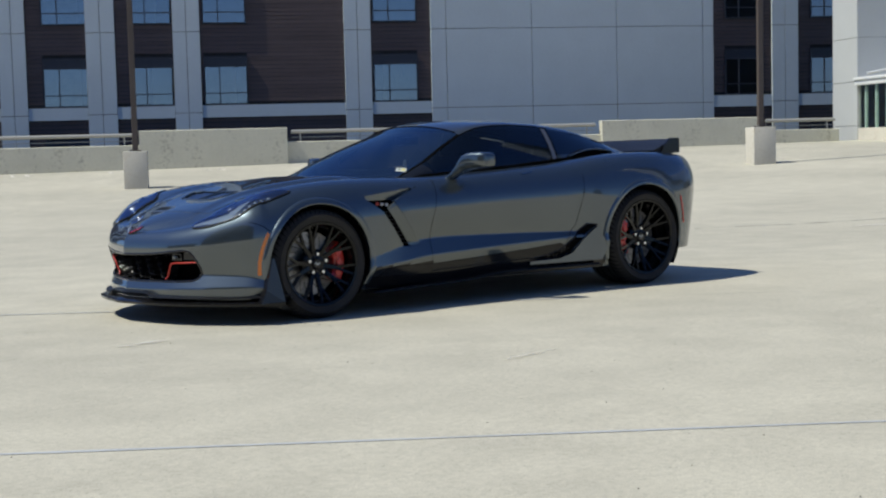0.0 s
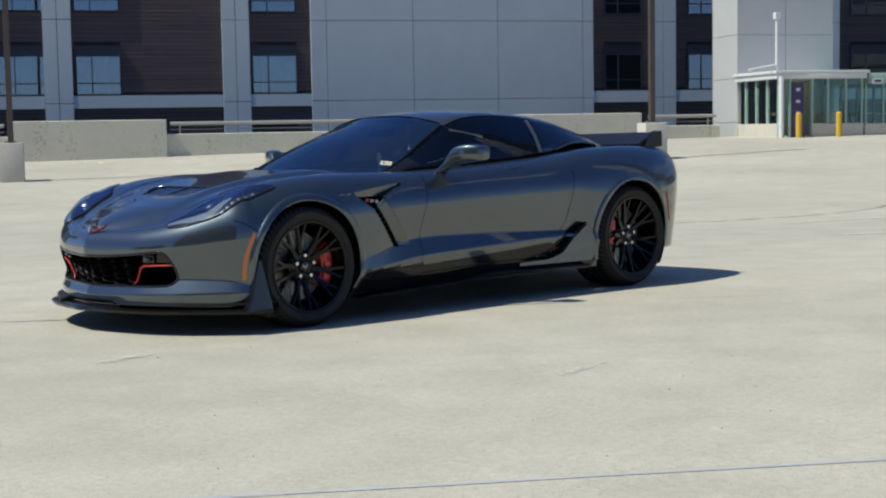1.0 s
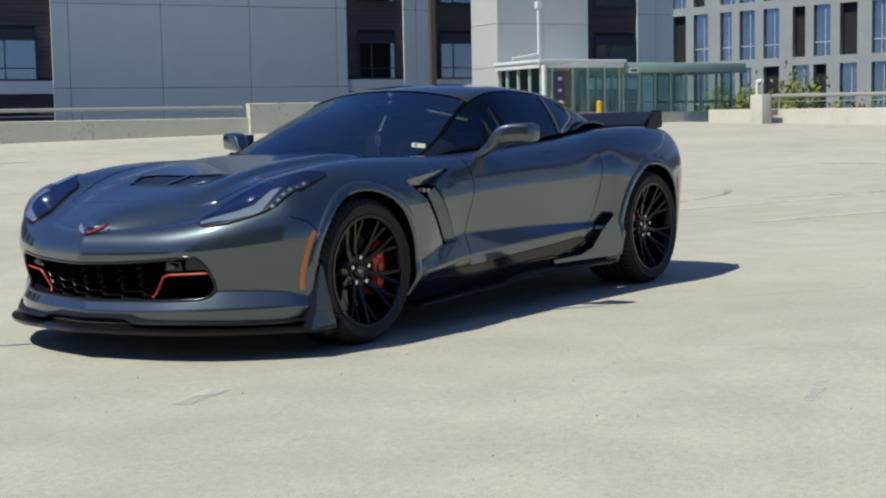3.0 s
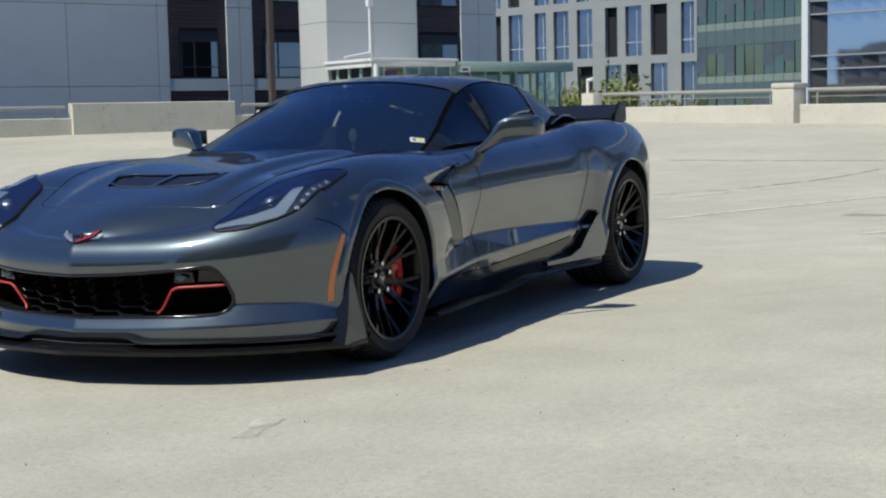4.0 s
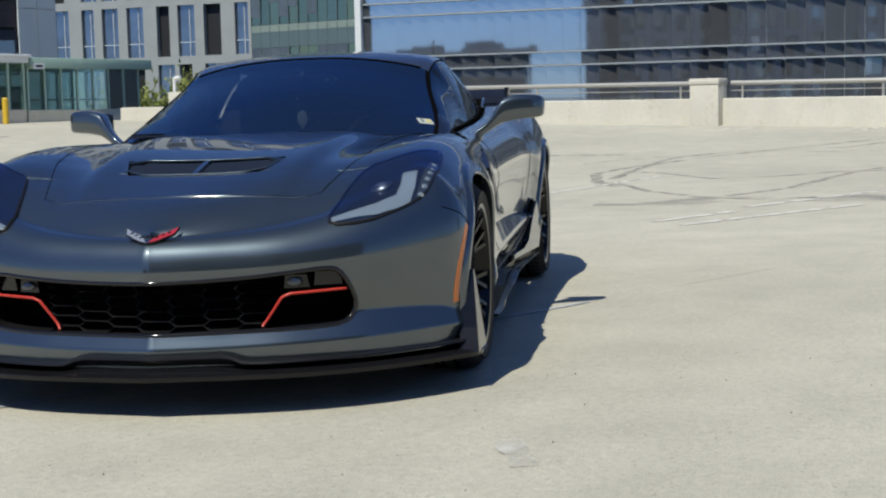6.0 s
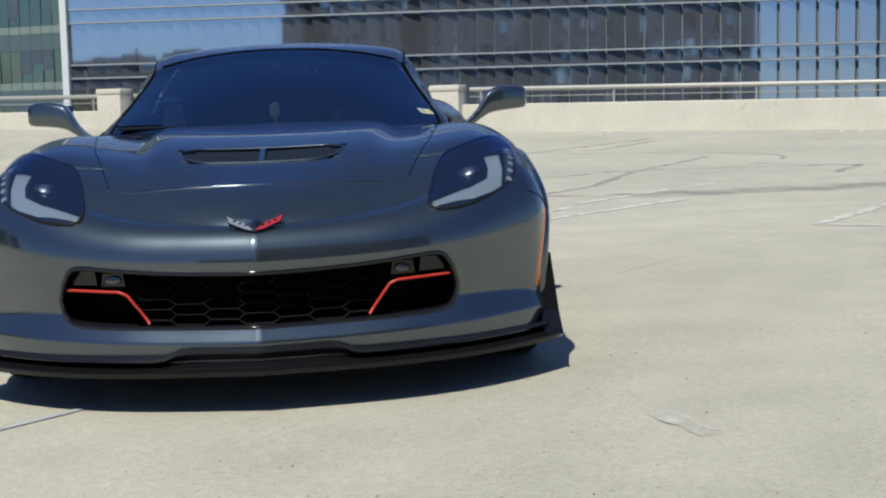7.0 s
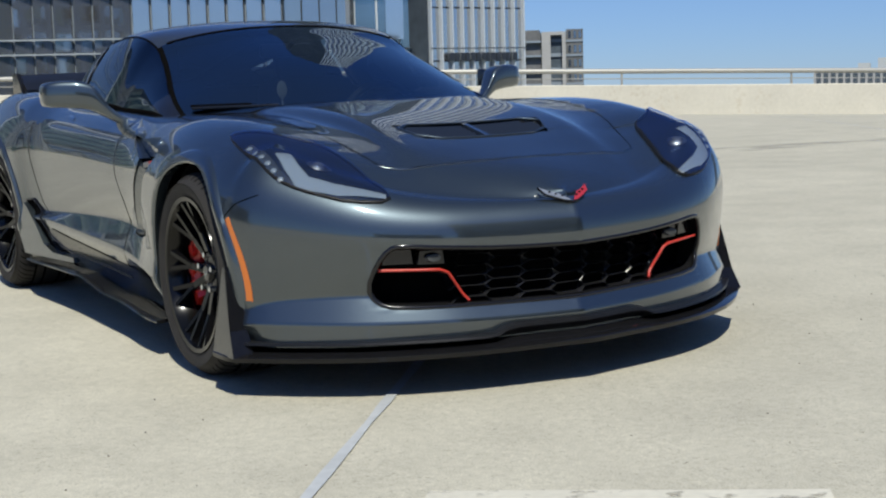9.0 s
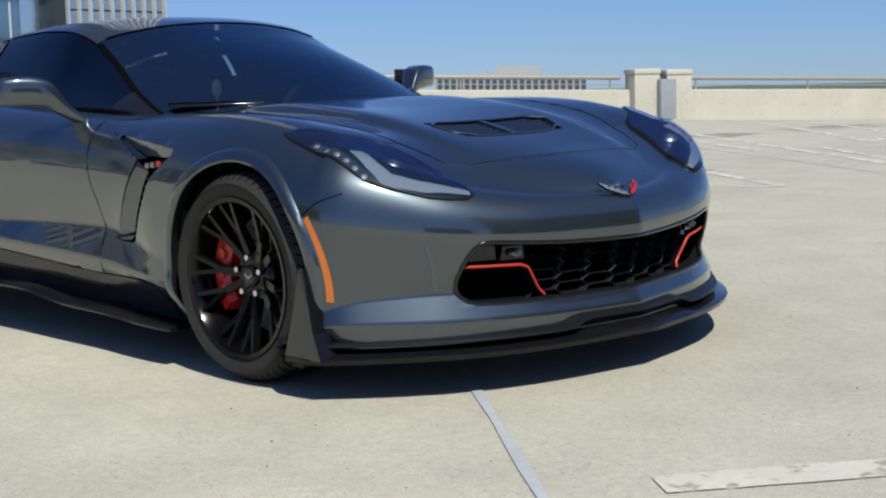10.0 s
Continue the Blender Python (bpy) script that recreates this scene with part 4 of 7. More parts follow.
# ---- the sports car ----
PAINT = paint_metallic("dark_grey_metallic_paint", (0.066, 0.084, 0.096), (0.104, 0.130, 0.148))
C = {
    "carbon": mat("gloss_black_carbon", (0.007, 0.007, 0.008), 0.10, spec=0.32, vary=0.2, scale=30, fine=200),
    "slat": mat("glossy_black_slat", (0.010, 0.011, 0.013), 0.1, coat=1.0),
    # black plate lifted to grey, deck reflection put into the colour
    "plate": mat("end_plate_deck_sheen", (0.020, 0.021, 0.021), 0.22, coat=0.6),
    "roof": mat("gloss_dark_roof", (0.022, 0.025, 0.028), 0.12, coat=1.0),
    "gloss": mat("gloss_black_plastic", (0.008, 0.008, 0.009), 0.12, spec=0.4, coat=0.2),
    "trim": mat("satin_black_plastic", (0.009, 0.009, 0.010), 0.38, spec=0.25, vary=0.15, scale=20, fine=200, bump=0.05),
    "tyre": mat("tyre_rubber", (0.030, 0.028, 0.026), 0.7, spec=0.2, vary=0.2, scale=12, fine=120, bump=0.15),
    "wheel": mat("gloss_black_alloy", (0.004, 0.004, 0.0045), 0.08, spec=0.28),
    "barrel": mat("gloss_black_rim", (0.003, 0.003, 0.003), 0.16, spec=0.3),
    "disc": mat("machined_brake_steel", (0.32, 0.31, 0.30), 0.35, metal=0.9, vary=0.1, scale=30),
    "caliper": mat("red_caliper_enamel", (0.50, 0.018, 0.012), 0.3, coat=0.4),
    "chrome": mat("bright_chrome", (0.75, 0.76, 0.78), 0.12, metal=1.0),
    "steel": mat("dull_steel", (0.35, 0.35, 0.36), 0.35, metal=1.0),
    "orange": mat("amber_lens", (0.62, 0.16, 0.02), 0.2, coat=0.6),
    "red_lens": mat("red_lens", (0.40, 0.015, 0.012), 0.2, coat=0.6),
    "red": mat("red_pinstripe", (0.46, 0.035, 0.022), 0.35),
    "red_dark": mat("red_badge_enamel", (0.34, 0.022, 0.03), 0.25, coat=0.5),
    # near-black for the shade inside gaps and openings, and for black seals
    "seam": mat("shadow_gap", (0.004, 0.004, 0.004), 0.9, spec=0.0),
    "lens_dark": mat("smoked_lens", (0.10, 0.11, 0.12), 0.12, metal=0.6),
    "lamp_black": mat("lamp_housing", (0.010, 0.012, 0.018), 0.3),
    "led": mat("frosted_light_guide", (0.22, 0.245, 0.27), 0.18, coat=0.6),
    "screen": glass("tinted_windscreen", (0.34, 0.39, 0.40), ior=2.5, gloss=(0.76, 0.89, 1.0)),
    "side_glass": glass("dark_tinted_glass", (0.20, 0.225, 0.235), ior=1.6, gloss=(0.85, 0.93, 1.0)),
    "hatch": glass("dark_hatch_glass", (0.03, 0.034, 0.036), ior=1.7, gloss=(0.85, 0.93, 1.0)),
    "lens": glass("clear_lamp_lens", (0.70, 0.78, 0.86), ior=2.0, gloss=(0.42, 0.62, 1.0)),
    "leather": mat("black_leather", (0.012, 0.012, 0.012), 0.8, spec=0.08, vary=0.2, scale=15, fine=150, bump=0.1),
    "dash": mat("dark_dashboard", (0.03, 0.03, 0.033), 0.6, vary=0.1),
    "paper": mat("pale_sticker", (0.48, 0.50, 0.45), 0.6, vary=0.05),
    "ink": mat("dark_ink", (0.05, 0.09, 0.06), 0.6),
    "yellow_ink": mat("yellow_ink", (0.55, 0.48, 0.08), 0.6),
    "flag_white": mat("silver_enamel", (0.50, 0.52, 0.54), 0.25, metal=0.7),
    "fabric_tag": mat("air_freshener_card", (0.30, 0.31, 0.31), 0.8, vary=0.1),
    # paler than the body paint: highlights put into the colour of small strips
    "edge": mat("bright_highlight_metal", (0.20, 0.23, 0.25), 0.12, metal=1.0, coat=1.0),
    "strip": mat("dull_metal_strip", (0.20, 0.20, 0.21), 0.5, metal=0.8),
    "mesh_black": mat("grille_plastic", (0.018, 0.018, 0.020), 0.22, spec=0.5, coat=0.5),
}
CAR_POSE = pose(0, 0, 0, math.degrees(0.0149), math.degrees(-0.0029), 0)
car = thing("sports_car", CAR_POSE, "dark grey metallic sports coupe with black wheels on the deck", "car")


def catmull(rows, n):
    """n samples along a smooth curve through the rows, spaced evenly in plan."""
    R = np.array(rows, float)
    P = np.vstack([2 * R[0] - R[1], R, 2 * R[-1] - R[-2]])
    out = []
    for i in range(1, len(P) - 2):
        for t in np.linspace(0, 1, 60, endpoint=False):
            a, b, c, d = P[i - 1:i + 3]
            out.append(0.5 * (2 * b + (c - a) * t + (2 * a - 5 * b + 4 * c - d) * t * t + (3 * b - a - 3 * c + d) * t ** 3))
    out.append(R[-1])
    out = np.array(out)
    s = np.concatenate([[0], np.cumsum(np.hypot(*(out[1:, :2] - out[:-1, :2]).T))])
    q = np.linspace(0, s[-1], n)
    return np.column_stack([np.interp(q, s, out[:, k]) for k in range(out.shape[1])])


def smooth_curve(xs, ys):
    """A smooth function through the points, xs rising."""
    xs, ys = np.array(xs, float), np.array(ys, float)
    m = np.gradient(ys, xs)

    def f(x):
        x = np.clip(x, xs[0], xs[-1])
        i = np.clip(np.searchsorted(xs, x) - 1, 0, len(xs) - 2)
        h = xs[i + 1] - xs[i]
        t = (x - xs[i]) / h
        return ((2 * t ** 3 - 3 * t ** 2 + 1) * ys[i] + (t ** 3 - 2 * t ** 2 + t) * h * m[i] + (-2 * t ** 3 + 3 * t ** 2) * ys[i + 1] + (t ** 3 - t ** 2) * h * m[i + 1])
    return f


# outline in plan from tail to nose: x, y, shoulder height, height of greatest width, shoulder radius, tuck of the flank, height of the crease, height of the lower crest
OUTLINE = [
    (-2.165, 0.00, 0.905, 0.72, 0.06, 0.10, 0.18, 0.160), (-2.155, 0.40, 0.905, 0.72, 0.06, 0.10, 0.18, 0.160), (-2.09, 0.70, 0.908, 0.70, 0.10, 0.09, 0.18, 0.160),
    (-1.915, 0.87, 0.925, 0.66, 0.17, 0.05, 0.18, 0.160), (-1.65, 0.945, 0.938, 0.63, 0.20, 0.03, 0.20, 0.175), (-1.355, 0.968, 0.94, 0.62, 0.22, 0.01, 0.30, 0.25),
    (-1.02, 0.957, 0.925, 0.64, 0.23, 0.016, 0.36, 0.32), (-0.82, 0.930, 0.902, 0.665, 0.22, 0.028, 0.40, 0.37), (-0.60, 0.914, 0.88, 0.655, 0.21, 0.036, 0.41, 0.377), (0.00, 0.903, 0.845, 0.640, 0.19, 0.046, 0.43, 0.35),
    (0.50, 0.903, 0.822, 0.620, 0.19, 0.044, 0.435, 0.325), (0.72, 0.910, 0.822, 0.610, 0.20, 0.030, 0.40, 0.30), (0.90, 0.925, 0.826, 0.595, 0.21, 0.012, 0.36, 0.28), (1.20, 0.945, 0.821, 0.58, 0.23, 0.008, 0.30, 0.24),
    (1.45, 0.945, 0.794, 0.55, 0.24, 0.008, 0.22, 0.19), (1.65, 0.937, 0.748, 0.52, 0.23, 0.012, 0.225, 0.20), (1.755, 0.914, 0.713, 0.505, 0.19, 0.020, 0.26, 0.215), (1.85, 0.84, 0.680, 0.49, 0.165, 0.032, 0.285, 0.220),
    (2.00, 0.655, 0.615, 0.465, 0.145, 0.040, 0.295, 0.215), (2.10, 0.44, 0.57, 0.45, 0.12, 0.040, 0.285, 0.210), (2.155, 0.22, 0.55, 0.442, 0.09, 0.040, 0.28, 0.205), (2.198, 0.00, 0.545, 0.44, 0.08, 0.040, 0.28, 0.205)]
SPINE = smooth_curve((-2.3, -2.0, -1.6, -1.0, 0.0, 0.6, 0.9, 1.2, 1.5, 1.8, 2.0, 2.1, 2.2), (0.90, 0.92, 0.94, 0.90, 0.84, 0.845, 0.825, 0.79, 0.745, 0.682, 0.622, 0.572, 0.54))

CROWN = smooth_curve((0.3, 0.5, 0.9, 1.2, 1.45, 1.6, 1.72, 1.82, 1.88, 1.95, 2.02, 2.07, 2.13), (0.83, 0.822, 0.826, 0.821, 0.796, 0.763, 0.713, 0.660, 0.626, 0.589, 0.564, 0.552, 0.545))


def body_grid():
    """Half of the body's skin (y > 0) as a grid: along the outline, and up the flank and over to the middle."""
    O = catmull(OUTLINE, 360)
    n = len(O)
    d = np.gradient(O[:, :2], axis=0)
    d /= np.linalg.norm(d, axis=1)[:, None]
    nrm = np.column_stack([-d[:, 1], d[:, 0]])
    nrm[0] = (-1, 0)
    zb = 0.15
    rows = []
    zw, tuck, zc, zcr = O[:, 3], O[:, 5], O[:, 6], O[:, 7]
    crest = 0.10 * tuck
    under = 0.062 - 0.058 * np.clip((O[:, 0] - 1.6) / 0.25, 0, 1)
    # undercut below the crest, the flare up to the crease, and the hollow flank above it
    for k in np.linspace(0, 1, 10, endpoint=False):
        rows.append((crest + under * (1 - k), zb + (zcr - zb) * k))
    for k in np.linspace(0, 1, 9, endpoint=False):
        rows.append((crest + (tuck - crest) * k, zcr + (zc - zcr) * k))
    for k in np.linspace(0, 1, 27):
        rows.append((tuck * (1 - k) ** 1.35, zc + (zw - zc) * k))
    # ahead of the doors the ridge's height follows its own place, so that the corners stay fair
    zs = np.where(O[:, 0] > 0.5, CROWN(O[:, 0] - nrm[:, 0] * O[:, 4]), O[:, 2])
    for f in np.linspace(0, math.pi / 2, 18)[1:]:
        rows.append((O[:, 4] * (1 - math.cos(f)), O[:, 3] + (zs - O[:, 3]) * math.sin(f)))
    G = []
    for ins, z in rows:
        p = O[:, :2] - nrm * np.asarray(ins)[:, None]
        p[:, 1] = np.maximum(p[:, 1], 0)
        G.append(np.column_stack([p, z]))
    peak = G[-1].copy()
    for q in np.linspace(1, 0, 46)[1:]:
        y = peak[:, 1] * q
        g = (1 - q * q) ** 1.6
        z = peak[:, 2] + (SPINE(peak[:, 0]) - peak[:, 2]) * g
        hood = np.clip((peak[:, 0] - 0.6) / 0.4, 0, 1) * np.clip((2.12 - peak[:, 0]) / 0.85, 0, 1)
        hood = hood * hood * (3 - 2 * hood)
        # shallow valley beside the fenders and a raised middle with two soft creases
        z = z - hood * 0.014 * np.exp(-((q - 0.70) / 0.16) ** 2)
        rise = 1 / (1 + np.exp((y - 0.43 + 0.08 * (peak[:, 0] - 1.0)) / 0.014))
        z = z + hood * 0.028 * rise
        G.append(np.column_stack([peak[:, 0], y, z]))
    return np.array(G)  # rows x outline x 3


def whole_skin():
    """Both halves welded along the middle: vertices, faces and smooth normals."""
    G = body_grid()
    r, n, _ = G.shape
    V, idx = [], {}

    def vid(p):
        key = tuple(np.round(p, 5))
        if key not in idx:
            idx[key] = len(V)
            V.append(p)
        return idx[key]
    F = []
    for side in (1, -1):
        H = G * np.array([1, side, 1])
        I = [[vid(H[a, b]) for b in range(n)] for a in range(r)]
        for a in range(r - 1):
            for b in range(n - 1):
                q = (I[a][b], I[a][b + 1], I[a + 1][b + 1], I[a + 1][b])
                q = q if side == -1 else q[::-1]
                u = []
                for k in q:
                    if k not in u:
                        u.append(k)
                if len(u) > 2:
                    F.append(tuple(u))
    return np.array(V), F


SKIN_V, SKIN_F = whole_skin()


def circle_cut(cx, cz, r):
    def f(P):
        d = np.hypot(P[:, 0] - cx, P[:, 2] - cz) - r
        d[(np.abs(P[:, 1]) < 0.45) | (P[:, 2] > cz + r + 0.03)] = 9
        return d
    return f


def poly_cut(poly, ax, ok):
    """Signed distance to a polygon in the plane of two axes (negative inside); elsewhere far outside."""
    Q = np.array(poly, float)

    def f(P):
        p = P[:, ax]
        d = np.full(len(p), 1e9)
        inside = np.zeros(len(p), bool)
        for a, b in zip(Q, np.roll(Q, -1, axis=0)):
            e, w = b - a, p - a
            t = np.clip((w @ e) / (e @ e), 0, 1)
            d = np.minimum(d, np.hypot(*(w - t[:, None] * e).T))
            c = (a[1] > p[:, 1]) != (b[1] > p[:, 1])
            with np.errstate(divide="ignore", invalid="ignore"):
                x = (b[0] - a[0]) * (p[:, 1] - a[1]) / (b[1] - a[1]) + a[0]
            inside ^= c & (p[:, 0] < x)
        d = np.where(inside, -d, d)
        d[~ok(P)] = 9
        return d
    return f


GRILLE = [(0, 0.412), (0.24, 0.416), (0.43, 0.430), (0.53, 0.440), (0.566, 0.434), (0.595, 0.385), (0.611, 0.318), (0.588, 0.268), (0.545, 0.254), (0.30, 0.249), (0, 0.247)]
grille_poly = GRILLE + [(-y, z) for y, z in GRILLE[-2:0:-1]]
HOOD = [(0.88, 0.0), (0.86, 0.30), (0.78, 0.52), (0.70, 0.64), (0.89, 0.655), (1.20, 0.612), (1.50, 0.565), (1.72, 0.502), (1.822, 0.474), (1.852, 0.42), (1.876, 0.285), (1.893, 0.11), (1.897, 0.0)]
hood_poly = HOOD + [(x, -y) for x, y in HOOD[-2:0:-1]]
CABIN = [(0.80, 0), (0.74, 0.35), (0.55, 0.60), (0.40, 0.66), (-0.2, 0.69), (-0.72, 0.66), (-1.2, 0.52), (-1.6, 0.40), (-1.75, 0)]
cabin_poly = CABIN + [(x, -y) for x, y in CABIN[-2:0:-1]]
VENT_RIM = [(1.53, 0.290), (1.685, 0.235), (1.692, 0.0), (1.685, -0.235), (1.53, -0.290), (1.512, 0.0)]
SIDE_VENT = [(1.035, 0.716), (0.585, 0.764), (0.80, 0.682), (0.735, 0.60), (0.575, 0.397), (0.715, 0.392), (0.895, 0.62)]
upper = lambda P: P[:, 2] > 0.62
CUTS = [circle_cut(1.355, 0.335, 0.362), circle_cut(-1.355, 0.345, 0.378),
        poly_cut(grille_poly, [1, 2], lambda P: (P[:, 0] > 1.75) & (P[:, 2] < 0.5)),
        poly_cut(cabin_poly, [0, 1], lambda P: P[:, 2] > 0.78),
        poly_cut([(-3, 0.0), (-3, 0.26), (-1.6, 0.232), (-1.6, 0.0)], [0, 2], lambda P: P[:, 0] < 0),
        poly_cut(VENT_RIM, [0, 1], upper), poly_cut(SIDE_VENT, [0, 2], lambda P: np.abs(P[:, 1]) > 0.7)]
hood_in = poly_cut(hood_poly, [0, 1], lambda P: P[:, 2] > 0.6)
flank = lambda P: (np.abs(P[:, 1]) > 0.62) & (P[:, 2] < 0.99)
DOOR = [(0.42, 0.97), (0.43, 0.82), (0.47, 0.65), (0.50, 0.51), (0.507, 0.27), (-0.46, 0.27), (-0.583, 0.30), (-0.721, 0.452), (-0.78, 0.656), (-0.803, 0.78), (-0.74, 0.97)]
door_in = poly_cut(DOOR, [0, 2], flank)
bumper_in = poly_cut([(1.62, 0.0), (1.70, 0.29), (1.66, 0.50), (1.78, 0.60), (1.95, 0.58), (1.98, 0.615), (3, 0.615), (3, 0)], [0, 2], lambda P: P[:, 2] < 0.63)
tail_in = poly_cut([(-1.70, 0), (-1.72, 0.5), (-1.86, 0.95), (-3, 0.95), (-3, 0)], [0, 2], lambda P: P[:, 2] > 0)


def split_skin():
    """Snaps the skin's vertices to the panel edges, drops what the openings take, and sorts the faces into panels."""
    V = SKIN_V.copy()
    F = SKIN_F
    cen = np.array([V[list(f)].mean(axis=0) for f in F])
    keep = np.ones(len(F), bool)
    for cut in CUTS:
        keep &= cut(cen) > 0
    kinds = np.full(len(F), "quarter", dtype=object)
    kinds[cen[:, 0] > 0.2] = "fender"
    kinds[tail_in(cen) < 0] = "tail"
    kinds[bumper_in(cen) < 0] = "bumper"
    kinds[door_in(cen) < 0] = "door"
    kinds[(cen[:, 2] < 0.282) & (cen[:, 0] > -0.98) & (cen[:, 0] < 1.02)] = "sill"
    kinds[hood_in(cen) < 0] = "hood"
    fields = CUTS + [hood_in, door_in]
    # snap vertices that lie between faces on either side of an edge
    for fld in fields:
        s = fld(cen) < 0
        touch = np.zeros((len(V), 2), bool)
        for f, a in zip(F, s):
            for v in f:
                touch[v, int(a)] = True
        ids = np.where(touch.all(axis=1))[0]
        for _ in range(3):
            P = V[ids]
            d = fld(P)
            g = np.zeros_like(P)
            for k in range(3):
                e = np.zeros(3)
                e[k] = 1e-4
                g[:, k] = (fld(P + e) - fld(P - e)) / 2e-4
            l = (g ** 2).sum(axis=1)
            ok = (l > 0.2) & (np.abs(d) < 0.04)
            V[ids[ok]] -= g[ok] * (d[ok] / l[ok])[:, None]
    me = bpy.data.meshes.new("skin")
    me.from_pydata(V.tolist(), [], F)
    N = np.array([v.normal[:] for v in me.vertices])
    bpy.data.meshes.remove(me)
    return V, F, keep, kinds, N


SV, SF, SKEEP, SKIND, SN = split_skin()
from mathutils.bvhtree import BVHTree
BODY = BVHTree.FromPolygons([tuple(v) for v in SKIN_V], SKIN_F)


def panel(name, faces, material, parent, label=""):
    """A panel of the skin with the whole body's smooth normals, turned in at its edge."""
    ids = sorted({v for f in faces for v in f})
    at = {v: i for i, v in enumerate(ids)}
    me = bpy.data.meshes.new(name)
    me.from_pydata([tuple(SV[v]) for v in ids], [], [[at[v] for v in f] for f in faces])
    for p in me.polygons:
        p.use_smooth = True
    me.normals_split_custom_set_from_vertices([tuple(SN[v]) for v in ids])
    me.materials.append(material)
    ob = new(name, me)
    ob.parent = parent
    return tagged(ob, label) if label else ob


def build_skin():
    cen = [np.mean(SV[list(f)], axis=0) for f in SF]
    groups = {}
    for f, c, k, kind in zip(SF, cen, SKEEP, SKIND):
        if k:
            side = "" if kind in ("hood", "bumper", "tail") else ("L" if c[1] > 0 else "R")
            groups.setdefault((kind, side), []).append(f)
    names = {"hood": "hood", "bumper": "front_bumper", "tail": "rear_bumper", "door": "door", "fender": "front_fender", "sill": "sill", "quarter": "rear_quarter_panel"}
    made = {}
    for (kind, side), fs in sorted(groups.items()):
        made[kind + side] = panel(names[kind], fs, C["gloss"] if kind == "sill" else PAINT, car)
    return made


panels = build_skin()


def drop(x, y, off=0.0):
    """The point of the skin under (x, y) and its normal."""
    h = BODY.ray_cast(Vector((x, y, 2)), Vector((0, 0, -1)))
    return h[0] + h[1] * off, h[1]


def front(y, z, off=0.0):
    h = BODY.ray_cast(Vector((4, y, z)), Vector((-1, 0, 0)))
    return h[0] + h[1] * off, h[1]


def flank_at(x, z, side=1, off=0.0):
    h = BODY.ray_cast(Vector((x, 3 * side, z)), Vector((0, -side, 0)))
    return h[0] + h[1] * off, h[1]


def tube(name, pts, r, material, parent, label="", closed=False, flat=None):
    """A thin swept rod along a line of points."""
    cu = bpy.data.curves.new(name, "CURVE")
    cu.dimensions, cu.bevel_depth, cu.bevel_resolution, cu.use_fill_caps = "3D", r, 2, True
    sp = cu.splines.new("POLY")
    sp.points.add(len(pts) - 1)
    for q, p in zip(sp.points, pts):
        q.co = (*p, 1)
    sp.use_cyclic_u = closed
    tmp = new(name, cu)
    me = bpy.data.meshes.new_from_object(tmp.evaluated_get(bpy.context.evaluated_depsgraph_get()))
    bpy.data.objects.remove(tmp)
    bpy.data.curves.remove(cu)
    for p in me.polygons:
        p.use_smooth = True
    me.materials.clear()
    me.materials.append(material)
    ob = new(name, me)
    ob.parent = parent
    return tagged(ob, label) if label else ob


def resample(pts, step):
    out = []
    for a, b in zip(pts, pts[1:]):
        a, b = Vector(a), Vector(b)
        k = max(1, int((b - a).length / step))
        out += [a.lerp(b, i / k) for i in range(k)]
    return out + [Vector(pts[-1])]


def soften(pts, closed=False, rounds=2):
    """Corner cutting of a polyline."""
    pts = [Vector(p) for p in pts]
    for _ in range(rounds):
        q = [] if closed else [pts[0]]
        m = len(pts)
        for i in range(m if closed else m - 1):
            a, b = pts[i], pts[(i + 1) % m]
            q += [a.lerp(b, 0.25), a.lerp(b, 0.75)]
        if not closed:
            q.append(pts[-1])
        pts = q
    return pts


def patch(name, poly, place, material, parent, label="", off=0.003, thick=0.0, step=0.02, smooth=True):
    """A draped plate: the polygon in two coordinates, laid on the skin by place(a, b, off)."""
    P = np.array([tuple(p) for p in poly], float)
    lo, hi = P.min(axis=0), P.max(axis=0)
    na, nb = max(2, int((hi[0] - lo[0]) / step)), max(2, int((hi[1] - lo[1]) / step))
    bm = bmesh.new()
    vs = [bm.verts.new((p[0], p[1], 0)) for p in P]
    bm.faces.new(vs)
    for i in range(1, na):
        bmesh.ops.bisect_plane(bm, geom=bm.verts[:] + bm.edges[:] + bm.faces[:], plane_co=(lo[0] + (hi[0] - lo[0]) * i / na, 0, 0), plane_no=(1, 0, 0))
    for i in range(1, nb):
        bmesh.ops.bisect_plane(bm, geom=bm.verts[:] + bm.edges[:] + bm.faces[:], plane_co=(0, lo[1] + (hi[1] - lo[1]) * i / nb, 0), plane_no=(0, 1, 0))
    rim = [v for v in bm.verts if v.is_boundary]
    nr = {}
    for v in bm.verts:
        p, q = place(v.co.x, v.co.y, off)
        v.co, nr[v] = p, q
    bm.normal_update()
    if sum(f.normal.dot(nr[f.verts[0]]) for f in bm.faces) < 0:
        bmesh.ops.reverse_faces(bm, faces=bm.faces[:])
    if thick:
        r = bmesh.ops.extrude_edge_only(bm, edges=[e for e in bm.edges if e.is_boundary])
        for v in [g for g in r["geom"] if isinstance(g, bmesh.types.BMVert)]:
            src = min(rim, key=lambda w: (w.co - v.co).length_squared)
            v.co -= nr[src] * thick
    return part(name, bm, material, parent, label, smooth=smooth)


def seam(pts, place, parent, r=0.0014, name="shut_line", off=0.0002):
    return tube(name, [place(p[0], p[1], off)[0] for p in resample(pts, 0.02)], r, C["seam"], parent)


